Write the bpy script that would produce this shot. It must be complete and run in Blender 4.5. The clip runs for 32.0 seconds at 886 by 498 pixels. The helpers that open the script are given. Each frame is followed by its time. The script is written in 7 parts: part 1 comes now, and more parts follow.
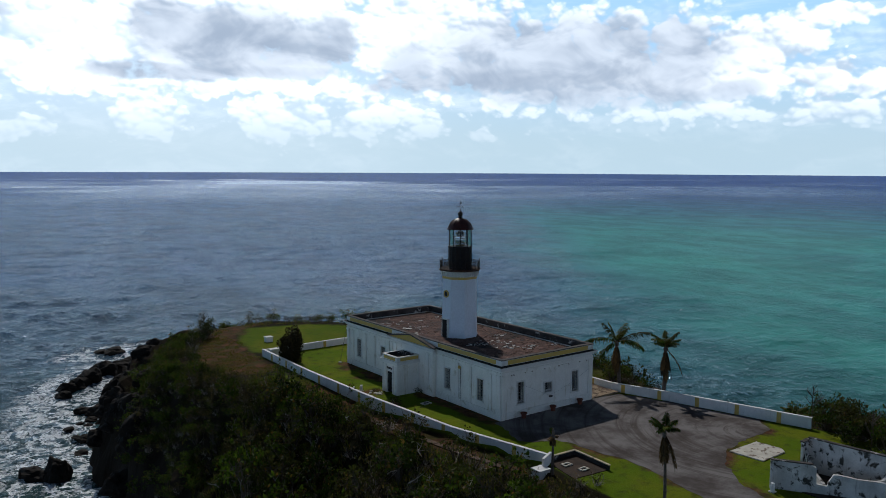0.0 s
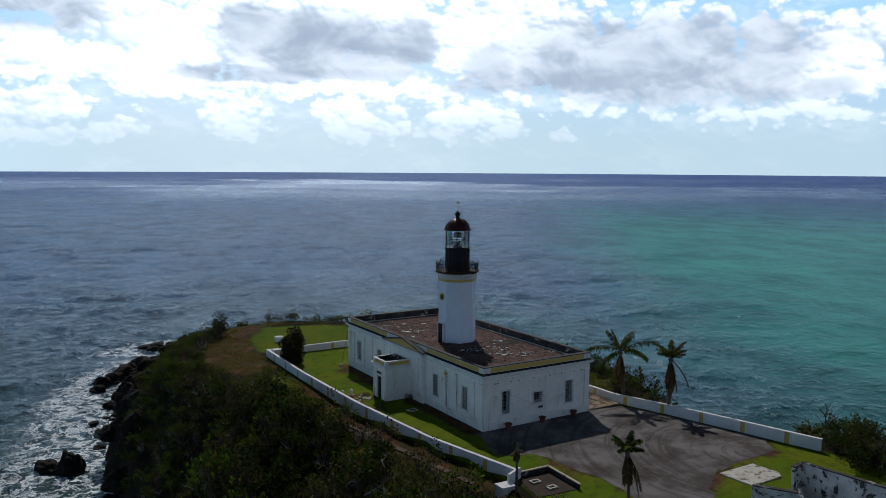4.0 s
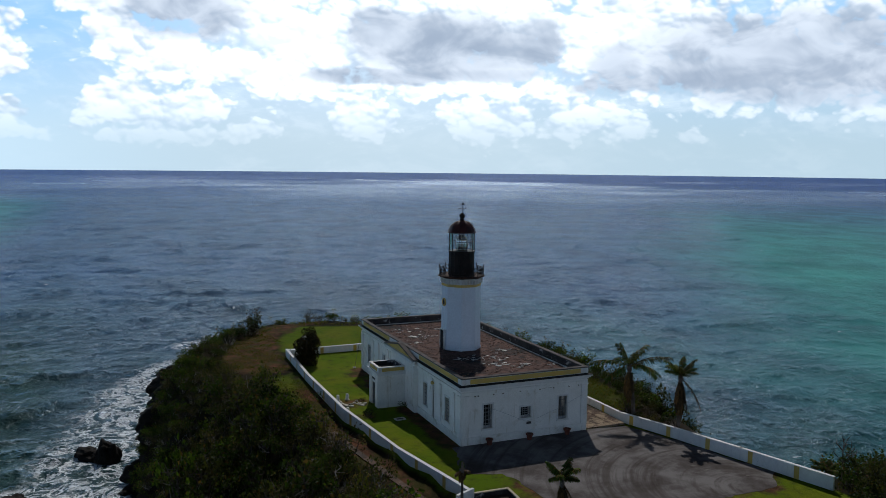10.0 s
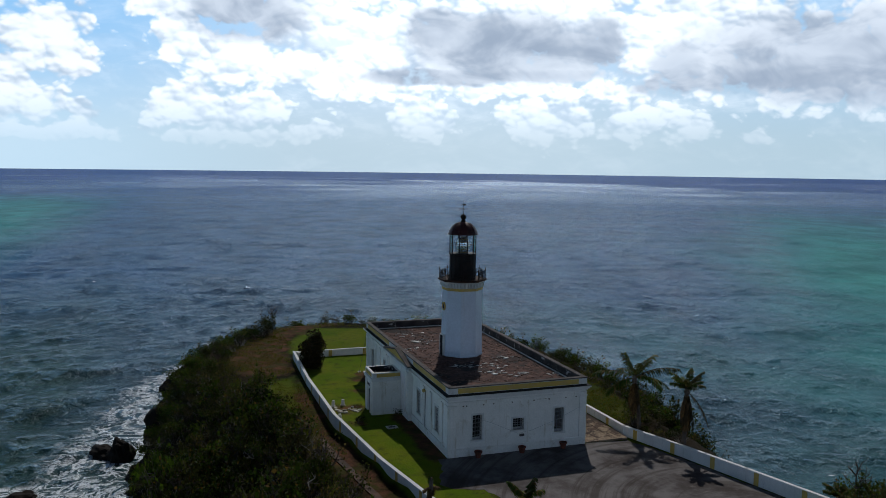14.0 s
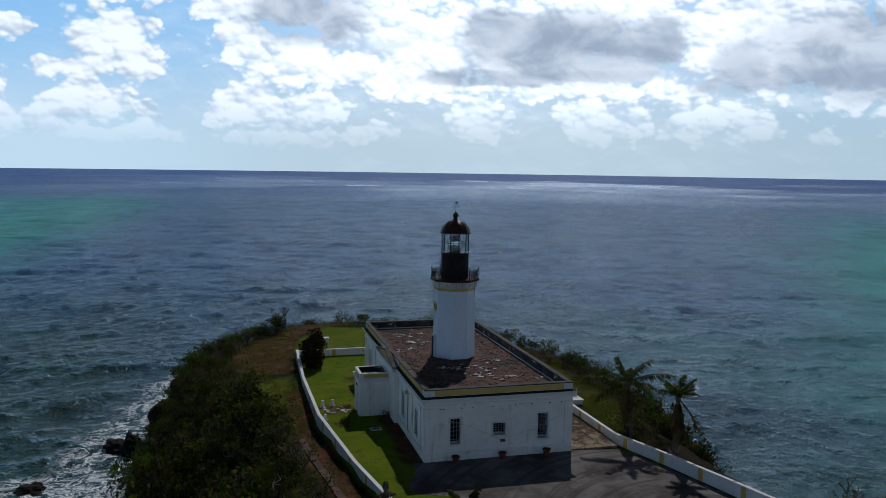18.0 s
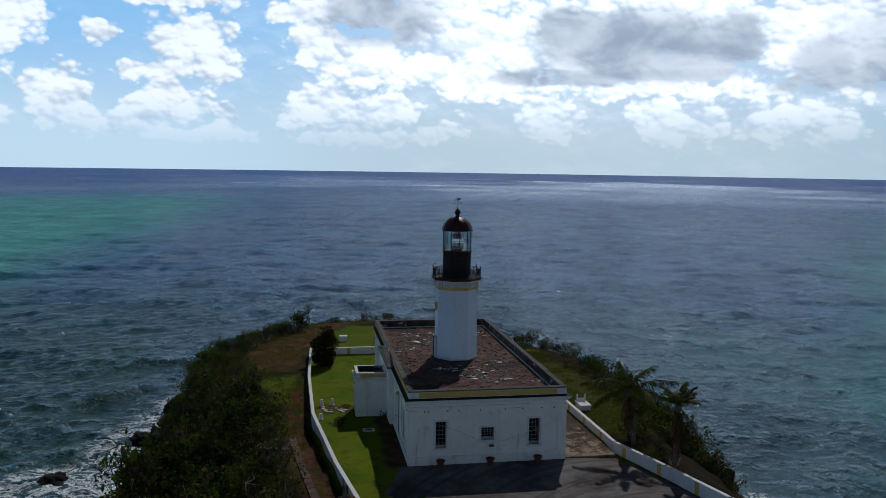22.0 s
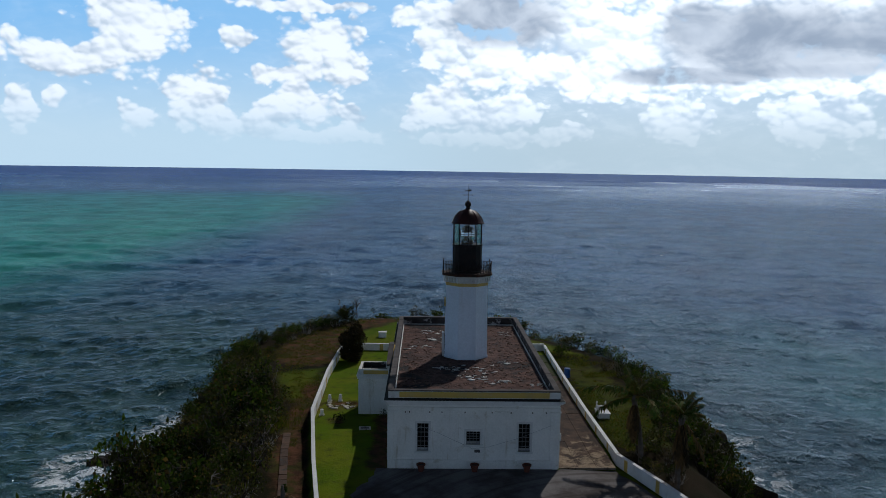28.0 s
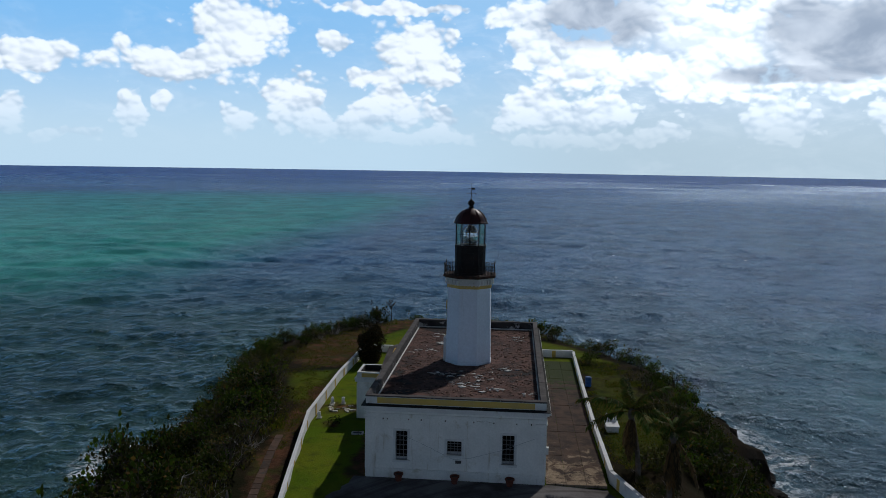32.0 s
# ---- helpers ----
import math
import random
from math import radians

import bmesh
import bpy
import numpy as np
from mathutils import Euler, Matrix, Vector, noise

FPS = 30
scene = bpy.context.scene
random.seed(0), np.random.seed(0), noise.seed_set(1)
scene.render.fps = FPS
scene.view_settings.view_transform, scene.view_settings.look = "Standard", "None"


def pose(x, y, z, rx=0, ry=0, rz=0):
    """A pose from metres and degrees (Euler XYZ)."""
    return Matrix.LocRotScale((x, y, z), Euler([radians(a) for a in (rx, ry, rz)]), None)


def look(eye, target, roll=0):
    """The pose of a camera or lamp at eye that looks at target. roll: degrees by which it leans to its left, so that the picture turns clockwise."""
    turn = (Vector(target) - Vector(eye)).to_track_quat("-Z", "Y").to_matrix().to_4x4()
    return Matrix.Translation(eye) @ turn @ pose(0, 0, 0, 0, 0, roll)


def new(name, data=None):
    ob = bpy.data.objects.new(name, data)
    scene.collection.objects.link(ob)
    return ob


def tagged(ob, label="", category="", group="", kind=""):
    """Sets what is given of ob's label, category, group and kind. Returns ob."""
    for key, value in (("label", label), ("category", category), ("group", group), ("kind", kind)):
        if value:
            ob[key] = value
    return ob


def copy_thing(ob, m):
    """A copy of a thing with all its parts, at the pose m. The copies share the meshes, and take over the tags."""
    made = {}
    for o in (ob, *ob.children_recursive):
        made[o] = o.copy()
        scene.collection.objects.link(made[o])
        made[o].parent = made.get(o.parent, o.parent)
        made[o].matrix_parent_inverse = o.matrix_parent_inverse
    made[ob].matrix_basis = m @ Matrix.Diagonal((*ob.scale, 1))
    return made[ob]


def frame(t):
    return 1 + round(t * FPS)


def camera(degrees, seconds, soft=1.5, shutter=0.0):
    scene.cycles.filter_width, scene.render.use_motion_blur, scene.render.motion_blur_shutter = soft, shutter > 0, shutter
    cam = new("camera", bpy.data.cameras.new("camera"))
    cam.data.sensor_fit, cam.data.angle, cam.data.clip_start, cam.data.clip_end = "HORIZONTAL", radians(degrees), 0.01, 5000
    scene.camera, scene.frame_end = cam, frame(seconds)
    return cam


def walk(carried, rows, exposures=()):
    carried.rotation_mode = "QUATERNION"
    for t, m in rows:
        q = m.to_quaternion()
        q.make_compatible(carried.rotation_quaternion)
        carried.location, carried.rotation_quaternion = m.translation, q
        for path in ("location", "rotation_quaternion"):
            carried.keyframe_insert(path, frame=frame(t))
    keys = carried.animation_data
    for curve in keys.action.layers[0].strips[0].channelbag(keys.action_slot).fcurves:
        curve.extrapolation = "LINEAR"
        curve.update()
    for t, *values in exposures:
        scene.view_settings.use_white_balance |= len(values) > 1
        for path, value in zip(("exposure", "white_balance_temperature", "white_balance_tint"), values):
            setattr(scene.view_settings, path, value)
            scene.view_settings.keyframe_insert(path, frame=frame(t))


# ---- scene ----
cam = camera(57.5, 32.0, soft=0.8)
# seconds, eye (x, y, z), yaw, pitch and lean to the right in degrees
ROWS = [
    (0.0, -49.868, -56.643, 24.269, -37.090, -5.852, -0.275),
    (0.5, -48.540, -56.955, 24.151, -36.324, -5.857, -0.279),
    (1.0, -47.377, -57.253, 24.100, -35.571, -5.857, -0.282),
    (1.5, -46.313, -57.643, 24.083, -34.847, -5.863, -0.283),
    (2.0, -45.316, -57.981, 24.153, -34.163, -5.864, -0.288),
    (2.5, -44.288, -58.248, 24.213, -33.493, -5.869, -0.299),
    (3.0, -43.079, -58.548, 24.153, -32.839, -5.867, -0.305),
    (3.5, -41.855, -58.791, 24.126, -32.180, -5.859, -0.320),
    (4.0, -40.654, -59.066, 24.086, -31.533, -5.855, -0.337),
    (4.5, -39.483, -59.363, 24.048, -30.890, -5.851, -0.355),
    (5.0, -38.346, -59.670, 24.024, -30.243, -5.848, -0.373),
    (5.5, -37.251, -59.978, 24.030, -29.584, -5.845, -0.389),
    (6.0, -36.202, -60.277, 24.079, -28.907, -5.840, -0.402),
    (6.5, -35.107, -60.601, 24.123, -28.174, -5.847, -0.428),
    (7.0, -33.976, -60.805, 24.178, -27.419, -5.850, -0.452),
    (7.5, -32.844, -60.927, 24.206, -26.702, -5.855, -0.469),
    (8.0, -31.752, -60.989, 24.195, -26.013, -5.861, -0.489),
    (8.5, -30.778, -61.025, 24.188, -25.311, -5.861, -0.512),
    (9.0, -29.825, -61.134, 24.093, -24.560, -5.853, -0.556),
    (9.5, -28.888, -61.352, 24.041, -23.708, -5.850, -0.590),
    (10.0, -27.919, -61.598, 24.033, -22.896, -5.849, -0.611),
    (10.5, -26.979, -61.750, 24.039, -22.123, -5.847, -0.633),
    (11.0, -26.053, -61.817, 24.042, -21.468, -5.848, -0.649),
    (11.5, -25.211, -61.821, 24.069, -20.928, -5.845, -0.667),
    (12.0, -24.430, -61.727, 24.062, -20.464, -5.843, -0.688),
    (12.5, -23.685, -61.553, 24.012, -20.063, -5.843, -0.711),
    (13.0, -22.913, -61.286, 23.980, -19.692, -5.840, -0.730),
    (13.5, -22.175, -61.043, 23.937, -19.259, -5.841, -0.747),
    (14.0, -21.419, -60.813, 23.933, -18.813, -5.842, -0.752),
    (14.5, -20.727, -60.763, 23.932, -18.350, -5.838, -0.767),
    (15.0, -19.953, -60.724, 23.893, -17.863, -5.835, -0.774),
    (15.5, -19.123, -60.711, 23.836, -17.359, -5.833, -0.777),
    (16.0, -18.264, -60.741, 23.777, -16.844, -5.831, -0.778),
    (16.5, -17.405, -60.828, 23.736, -16.323, -5.830, -0.778),
    (17.0, -16.572, -60.989, 23.730, -15.804, -5.829, -0.782),
    (17.5, -15.749, -61.025, 23.694, -15.311, -5.835, -0.799),
    (18.0, -14.886, -60.937, 23.657, -14.842, -5.839, -0.816),
    (18.5, -14.150, -60.967, 23.607, -14.366, -5.850, -0.831),
    (19.0, -13.377, -60.927, 23.608, -13.880, -5.850, -0.835),
    (19.5, -12.609, -60.881, 23.536, -13.286, -5.867, -0.821),
    (20.0, -11.678, -60.717, 23.509, -12.650, -5.873, -0.804),
    (20.5, -10.791, -60.603, 23.461, -11.916, -5.876, -0.812),
    (21.0, -9.838, -60.464, 23.406, -11.195, -5.878, -0.826),
    (21.5, -8.932, -60.345, 23.361, -10.527, -5.878, -0.838),
    (22.0, -8.086, -60.263, 23.273, -9.917, -5.879, -0.846),
    (22.5, -7.277, -60.188, 23.117, -9.320, -5.881, -0.861),
    (23.0, -6.460, -60.088, 22.965, -8.723, -5.877, -0.862),
    (23.5, -5.540, -59.884, 22.747, -8.035, -5.888, -0.873),
    (24.0, -4.597, -59.586, 22.621, -7.298, -5.891, -0.877),
    (24.5, -3.683, -59.419, 22.519, -6.552, -5.898, -0.883),
    (25.0, -2.776, -59.268, 22.409, -5.812, -5.901, -0.883),
    (25.5, -1.895, -59.078, 22.305, -5.069, -5.913, -0.897),
    (26.0, -1.035, -58.895, 22.285, -4.343, -5.922, -0.907),
    (26.5, -0.188, -58.703, 22.318, -3.625, -5.930, -0.915),
    (27.0, 0.655, -58.491, 22.373, -2.901, -5.937, -0.920),
    (27.5, 1.503, -58.243, 22.419, -2.163, -5.944, -0.922),
    (28.0, 2.367, -57.947, 22.424, -1.399, -5.952, -0.922),
    (28.5, 3.330, -57.509, 22.368, -0.601, -5.953, -0.931),
    (29.0, 4.244, -57.207, 22.361, 0.217, -5.951, -0.929),
    (29.5, 5.211, -56.965, 22.335, 1.037, -5.953, -0.936),
    (30.0, 6.191, -56.712, 22.335, 1.853, -5.950, -0.930),
    (30.5, 7.222, -56.327, 22.289, 2.695, -5.952, -0.940),
    (31.0, 8.201, -55.899, 22.269, 3.522, -5.949, -0.940),
    (31.5, 9.158, -55.413, 22.205, 4.302, -5.950, -0.944),
    (32.0, 10.079, -54.989, 22.172, 5.042, -5.941, -0.946),
]
EXPOSURES = [(0.0, 0.22, 6050, 10), (11.0, 0.14, 6050, 10), (19.0, -0.07, 5950, 10), (32.0, -0.07, 5950, 10)]
walk(cam, [(t, pose(x, y, z, 90 + pitch, 0, yaw) @ pose(0, 0, 0, 0, 0, -lean)) for t, x, y, z, yaw, pitch, lean in ROWS], EXPOSURES)

# ---- world and sun ----
SUN_AZ, SUN_EL = 24.0, 42.0        # degrees from +y towards +x, and above the horizon
SEA_Z = -17.0
SKY_STRENGTH, HIGH_CLOUD = 0.012, 0.06


class Nodes:
    """Short-hand for a node tree: n.add(type, inputs by index or name, **settings)."""

    def __init__(self, tree):
        self.tree = tree
        tree.nodes.clear()

    def add(self, kind, ins=(), **settings):
        node = self.tree.nodes.new(kind)
        for key, value in settings.items():
            if key == "op":
                node.operation = value
            elif key == "blend":
                node.blend_type = value
            elif key == "dtype":
                node.data_type = value
            elif key == "sky":
                node.sky_type = value
            elif key == "attr":
                node.attribute_name = value
        items = ins.items() if isinstance(ins, dict) else enumerate(ins)
        for key, value in items:
            if value is None:
                continue
            if hasattr(value, "is_linked"):
                self.tree.links.new(value, node.inputs[key])
            else:
                node.inputs[key].default_value = value
        return node

    def math(self, op, a, b=None, c=None):
        return self.add("ShaderNodeMath", (a, b, c), op=op).outputs[0]

    def vmath(self, op, a, b=None, c=None):
        node = self.add("ShaderNodeVectorMath", (a, b, c), op=op)
        return node.outputs[1] if op in ("LENGTH", "DOT_PRODUCT", "DISTANCE") else node.outputs[0]

    def mix(self, f, a, b, blend="MIX"):
        node = self.add("ShaderNodeMix", dtype="RGBA", blend=blend)
        for key, value in ((0, f), (6, a), (7, b)):
            if hasattr(value, "is_linked"):
                self.tree.links.new(value, node.inputs[key])
            else:
                node.inputs[key].default_value = (*value, 1) if isinstance(value, tuple) and len(value) == 3 else value
        return node.outputs[2]

    def noise(self, vec, scale, detail=4.0, rough=0.55, distort=0.0):
        return self.add("ShaderNodeTexNoise", {"Vector": vec, "Scale": scale, "Detail": detail, "Roughness": rough, "Distortion": distort}).outputs[0]

    def ramp(self, value, lo, hi, a=0.0, b=1.0):
        node = self.add("ShaderNodeMapRange", (value, lo, hi, a, b))
        node.interpolation_type = "SMOOTHSTEP"
        return node.outputs[0]


# clouds: azimuth, elevation, half width, half height, in degrees
CUMULUS_FAR_WEST = [(-31.7, 6.3, 3.0, 1.4), (-33.2, 2.6, 0.9, 1.2), (-23.6, 6.4, 4.9, 1.4), (-19.3, 8.9, 3.3, 2.7), (-26.1, 3.2, 1.2, 1.4), (-24.0, 3.9, 0.6, 0.8), (-30.2, 1.6, 2.0, 0.5)]
CUMULUS_WEST = [(-19.6, 7.9, 3.0, 2.3), (-13.0, 8.5, 1.2, 0.9), (-8.3, 10.6, 5.4, 0.4), (-6.9, 7.8, 3.0, 2.4), (-10.0, 6.1, 2.5, 0.7), (-5.3, 6.2, 1.5, 0.9), (-8.4, 3.9, 2.7, 1.9), (-10.9, 3.0, 1.3, 1.7), (-15.5, 4.0, 2.1, 2.0), (-13.6, 2.6, 3.1, 1.0), (-19.4, 2.9, 1.1, 1.0), (-5.2, 2.8, 1.0, 1.1), (-8.5, 2.0, 6.6, 0.6)]
CUMULUS_LOW = [(4.6, 10.6, 5.0, 1.5), (10.0, 10.4, 4.0, 1.6), (1.7, 4.2, 2.7, 1.7), (-0.1, 3.3, 1.9, 1.2), (4.0, 3.4, 3.5, 1.9), (6.6, 3.7, 1.6, 1.4), (9.2, 2.2, 1.4, 0.7), (3.8, 1.9, 5.5, 0.5), (1.1, 8.3, 2.0, 1.8), (-0.1, 10.0, 2.4, 0.9), (4.6, 7.1, 4.7, 2.1), (11.6, 8.5, 7.4, 3.2), (9.7, 6.0, 6.3, 1.1)]
CUMULUS_MID = [(24.0, 9.1, 12.3, 3.9), (35.5, 8.6, 8.7, 3.6), (14.7, 7.8, 5.8, 2.8), (17.0, 3.3, 2.6, 1.8), (26.1, 3.2, 3.7, 1.9), (32.7, 3.2, 3.2, 1.6), (35.7, 2.5, 1.5, 0.8), (39.7, 2.2, 1.0, 0.4), (23.3, 5.3, 9.8, 0.7)]
CUMULUS_EAST = [(11.6, 8.1, 7.0, 3.6), (20.1, 8.2, 9.3, 2.9), (36.1, 9.1, 6.6, 4.5), (45.5, 7.1, 12.5, 3.6), (53.4, 6.6, 6.2, 3.5), (58.4, 7.3, 2.9, 2.8), (54.5, 3.8, 6.8, 0.7), (62.4, 9.5, 3.2, 0.6), (60.5, 8.4, 2.0, 1.4), (62.0, 5.9, 1.9, 1.3), (64.7, 5.5, 1.4, 1.1), (63.0, 3.6, 3.0, 1.1), (61.1, 3.0, 1.7, 0.4), (10.0, 2.3, 1.5, 0.8)]
GREY_BASES = [(23.0, 8.2, 7.0, 2.4), (18.6, 6.2, 6.0, 0.6), (25.2, 6.4, 5.6, 0.6), (18.4, 9.2, 2.5, 1.8), (29.4, 8.2, 1.9, 1.9), (45.5, 7.5, 10.3, 2.7), (40.0, 6.0, 5.9, 1.1), (48.6, 4.8, 7.6, 0.9), (52.2, 7.2, 3.7, 2.9), (33.7, 5.4, 2.4, 0.6), (56.6, 5.1, 2.1, 0.7), (5.3, 10.0, 4.2, 1.9), (34.6, 6.7, 1.9, 1.7)]


def build_world():
    world = bpy.data.worlds.new("sky")
    scene.world = world
    world.use_nodes = True
    n = Nodes(world.node_tree)
    way = n.add("ShaderNodeTexCoord").outputs["Generated"]
    sep = n.add("ShaderNodeSeparateXYZ", (way,)).outputs
    az = n.math("MULTIPLY", n.math("ARCTAN2", sep[0], sep[1]), 180 / math.pi)
    el = n.math("MULTIPLY", n.math("ARCSINE", sep[2]), 180 / math.pi)
    flat = n.add("ShaderNodeCombineXYZ", (az, el, 0.0)).outputs[0]
    # ragged, billowing outlines: the place is pushed about by noise at two scales
    warp = n.add("ShaderNodeTexNoise", {"Vector": flat, "Scale": 0.42, "Detail": 3.0, "Roughness": 0.5}).outputs[1]
    push = n.vmath("MULTIPLY", n.vmath("SUBTRACT", warp, (0.5, 0.5, 0.5)), (2.3, 1.6, 0.0))
    place = n.vmath("ADD", flat, push)

    def field(blobs, at):
        best = None
        for a, e, ra, re in blobs:
            v = n.vmath("MULTIPLY_ADD", at, (1 / ra, 1 / re, 0), (-a / ra, -e / re, 0))
            d = n.vmath("LENGTH", v)
            best = d if best is None else n.math("SMOOTH_MIN", best, d, 0.25)
        return best

    blobs = CUMULUS_FAR_WEST + CUMULUS_WEST + CUMULUS_LOW + CUMULUS_MID + CUMULUS_EAST
    white = field(blobs, place)
    grey = field(GREY_BASES, n.vmath("ADD", flat, n.vmath("MULTIPLY", push, (0.75, 0.55, 0.0))))
    stretch = n.vmath("MULTIPLY", place, (0.75, 1.15, 0.0))
    billow = n.noise(stretch, 0.5, 8.0, 0.55, 0.1)
    soft = n.noise(n.vmath("MULTIPLY", flat, (0.6, 1.0, 0.0)), 0.42, 4.0, 0.5, 0.6)
    sway = n.vmath("ADD", flat, n.vmath("MULTIPLY", push, (0.5, 0.5, 0.0)))

    def lobes(at, size):
        v = n.add("ShaderNodeTexVoronoi", {"Vector": n.vmath("MULTIPLY", at, (0.85, 1.15, 0.0)), "Scale": 1 / size})
        v.voronoi_dimensions, v.feature = "2D", "SMOOTH_F1"
        v.inputs["Smoothness"].default_value = 0.35
        return v.outputs[0]

    above = n.vmath("ADD", sway, (0.10, 0.20, 0.0))
    big_lobe, small_lobe = lobes(sway, 1.5), lobes(sway, 0.55)
    relief = n.math("SUBTRACT", lobes(above, 1.5), big_lobe)
    relief = n.math("MULTIPLY_ADD", n.math("SUBTRACT", lobes(above, 0.55), small_lobe), 0.3, relief)
    edge = n.math("MULTIPLY_ADD", n.math("SUBTRACT", big_lobe, 0.4), 0.85, white)
    edge = n.math("MULTIPLY_ADD", n.math("SUBTRACT", small_lobe, 0.4), 0.38, edge)
    edge = n.math("MULTIPLY_ADD", n.math("SUBTRACT", lobes(sway, 0.24), 0.4), 0.10, edge)
    edge = n.math("MULTIPLY_ADD", n.math("SUBTRACT", billow, 0.5), 0.5, edge)
    cover = n.ramp(edge, 1.14, 0.74)
    # thin wisps between the heaps, thicker towards the sun
    veil = n.math("MULTIPLY", n.ramp(n.noise(n.vmath("MULTIPLY", flat, (0.3, 0.9, 0.0)), 0.6, 6.0, 0.6, 0.5), 0.42, 0.74, 0.0, 0.5), n.ramp(az, -14.0, 14.0, 0.3, 1.0))
    cover = n.math("MAXIMUM", cover, n.math("MULTIPLY", veil, n.ramp(el, 13.0, 9.0)))
    cover = n.math("MULTIPLY", cover, n.ramp(el, 13.0, 18.0, 1.0, 0.0))
    # above the seen strip the same broken cloud goes on
    high = n.ramp(n.noise(n.vmath("MULTIPLY", way, (1.0, 1.0, 2.2)), 3.2, 7.0, 0.6), 0.5, 0.64)
    high = n.math("MULTIPLY", n.math("MULTIPLY", high, n.ramp(el, 12.0, 18.0)), HIGH_CLOUD)
    shade = n.ramp(n.math("ADD", grey, n.math("MULTIPLY", n.math("SUBTRACT", billow, 0.5), 0.55)), 1.28, 0.70)
    light = n.math("MULTIPLY_ADD", n.math("SUBTRACT", soft, 0.5), 1.1, relief)
    lit = n.mix(n.ramp(light, -0.34, 0.16), (0.50, 0.60, 0.70), (0.99, 1.03, 1.05))
    lit = n.mix(n.ramp(edge, 0.85, 0.2, 0.0, 0.4), lit, (1.03, 1.06, 1.08))
    dull = n.mix(n.ramp(n.math("MULTIPLY_ADD", relief, 0.07, soft), 0.30, 0.70), (0.36, 0.425, 0.515), (0.67, 0.73, 0.80))
    dull = n.mix(n.ramp(grey, 0.9, 0.2, 0.25, 0.0), dull, lit)
    # glare of the sun that stands behind the heaps
    glare = n.math("MULTIPLY", n.ramp(n.math("ABSOLUTE", n.math("SUBTRACT", az, 19.0)), 26.0, 2.0), n.ramp(el, 0.0, 7.0, 0.35, 1.0))
    lit = n.mix(1.0, lit, n.mix(glare, (1.0, 1.0, 1.0), (1.26, 1.26, 1.25)), "MULTIPLY")
    cloud = n.mix(shade, lit, dull)
    horizon = n.mix(n.ramp(az, -10.0, 12.0), (0.60, 0.77, 0.87), (0.50, 0.635, 0.70))
    mist_tone = n.mix(n.ramp(el, 1.0, 10.0), horizon, n.mix(n.ramp(az, -35.0, 20.0), (0.26, 0.56, 0.90), (0.40, 0.64, 0.88)))
    mist_tone = n.mix(n.math("MULTIPLY", glare, 0.35), mist_tone, (0.98, 1.03, 1.06))
    # the sky is bright towards the sun and falls off away from it
    mist_tone = n.mix(1.0, mist_tone, n.mix(n.ramp(sep[1], -0.35, 0.45), (0.84, 0.71, 0.70), (1.0, 1.0, 1.0)), "MULTIPLY")
    haze = n.ramp(el, 22.0, 11.5, 0.0, 0.95)
    sky = n.add("ShaderNodeTexSky", sky="NISHITA")
    sky.sun_disc = False
    sky.sun_elevation, sky.sun_rotation = radians(SUN_EL), radians(SUN_AZ)
    sky.altitude, sky.air_density, sky.dust_density, sky.ozone_density = 20, 1.0, 0.6, 2.0
    blue = n.add("ShaderNodeBackground", (sky.outputs[0], SKY_STRENGTH)).outputs[0]
    mist = n.add("ShaderNodeBackground", (mist_tone, 1.0)).outputs[0]
    lump = n.add("ShaderNodeBackground", (cloud, 1.0)).outputs[0]
    far_lump = n.add("ShaderNodeBackground", ((0.5, 0.55, 0.62, 1), 1.0)).outputs[0]
    upper = n.add("ShaderNodeMixShader", (high, blue, far_lump)).outputs[0]
    base = n.add("ShaderNodeMixShader", (haze, upper, mist)).outputs[0]
    inner = n.ramp(az, 3.0, 11.0)
    fade = n.math("ADD", n.math("MULTIPLY", n.ramp(el, 0.8, 5.2, 0.10, 1.0), n.math("SUBTRACT", 1.0, inner)), n.math("MULTIPLY", n.ramp(el, 1.5, 5.6, 0.2, 1.0), inner))
    low = n.add("ShaderNodeMixShader", (n.math("MULTIPLY", cover, fade), base, lump))
    n.add("ShaderNodeOutputWorld", (low.outputs[0],))


build_world()
sun_dir = Vector((math.sin(radians(SUN_AZ)) * math.cos(radians(SUN_EL)), math.cos(radians(SUN_AZ)) * math.cos(radians(SUN_EL)), math.sin(radians(SUN_EL))))
sun = new("sun", bpy.data.lights.new("sun", "SUN"))
sun.data.energy, sun.data.angle, sun.data.color = 1.85, radians(0.6), (1.0, 0.94, 0.85)
sun.matrix_world = look(sun_dir * 200, (0, 0, 0))


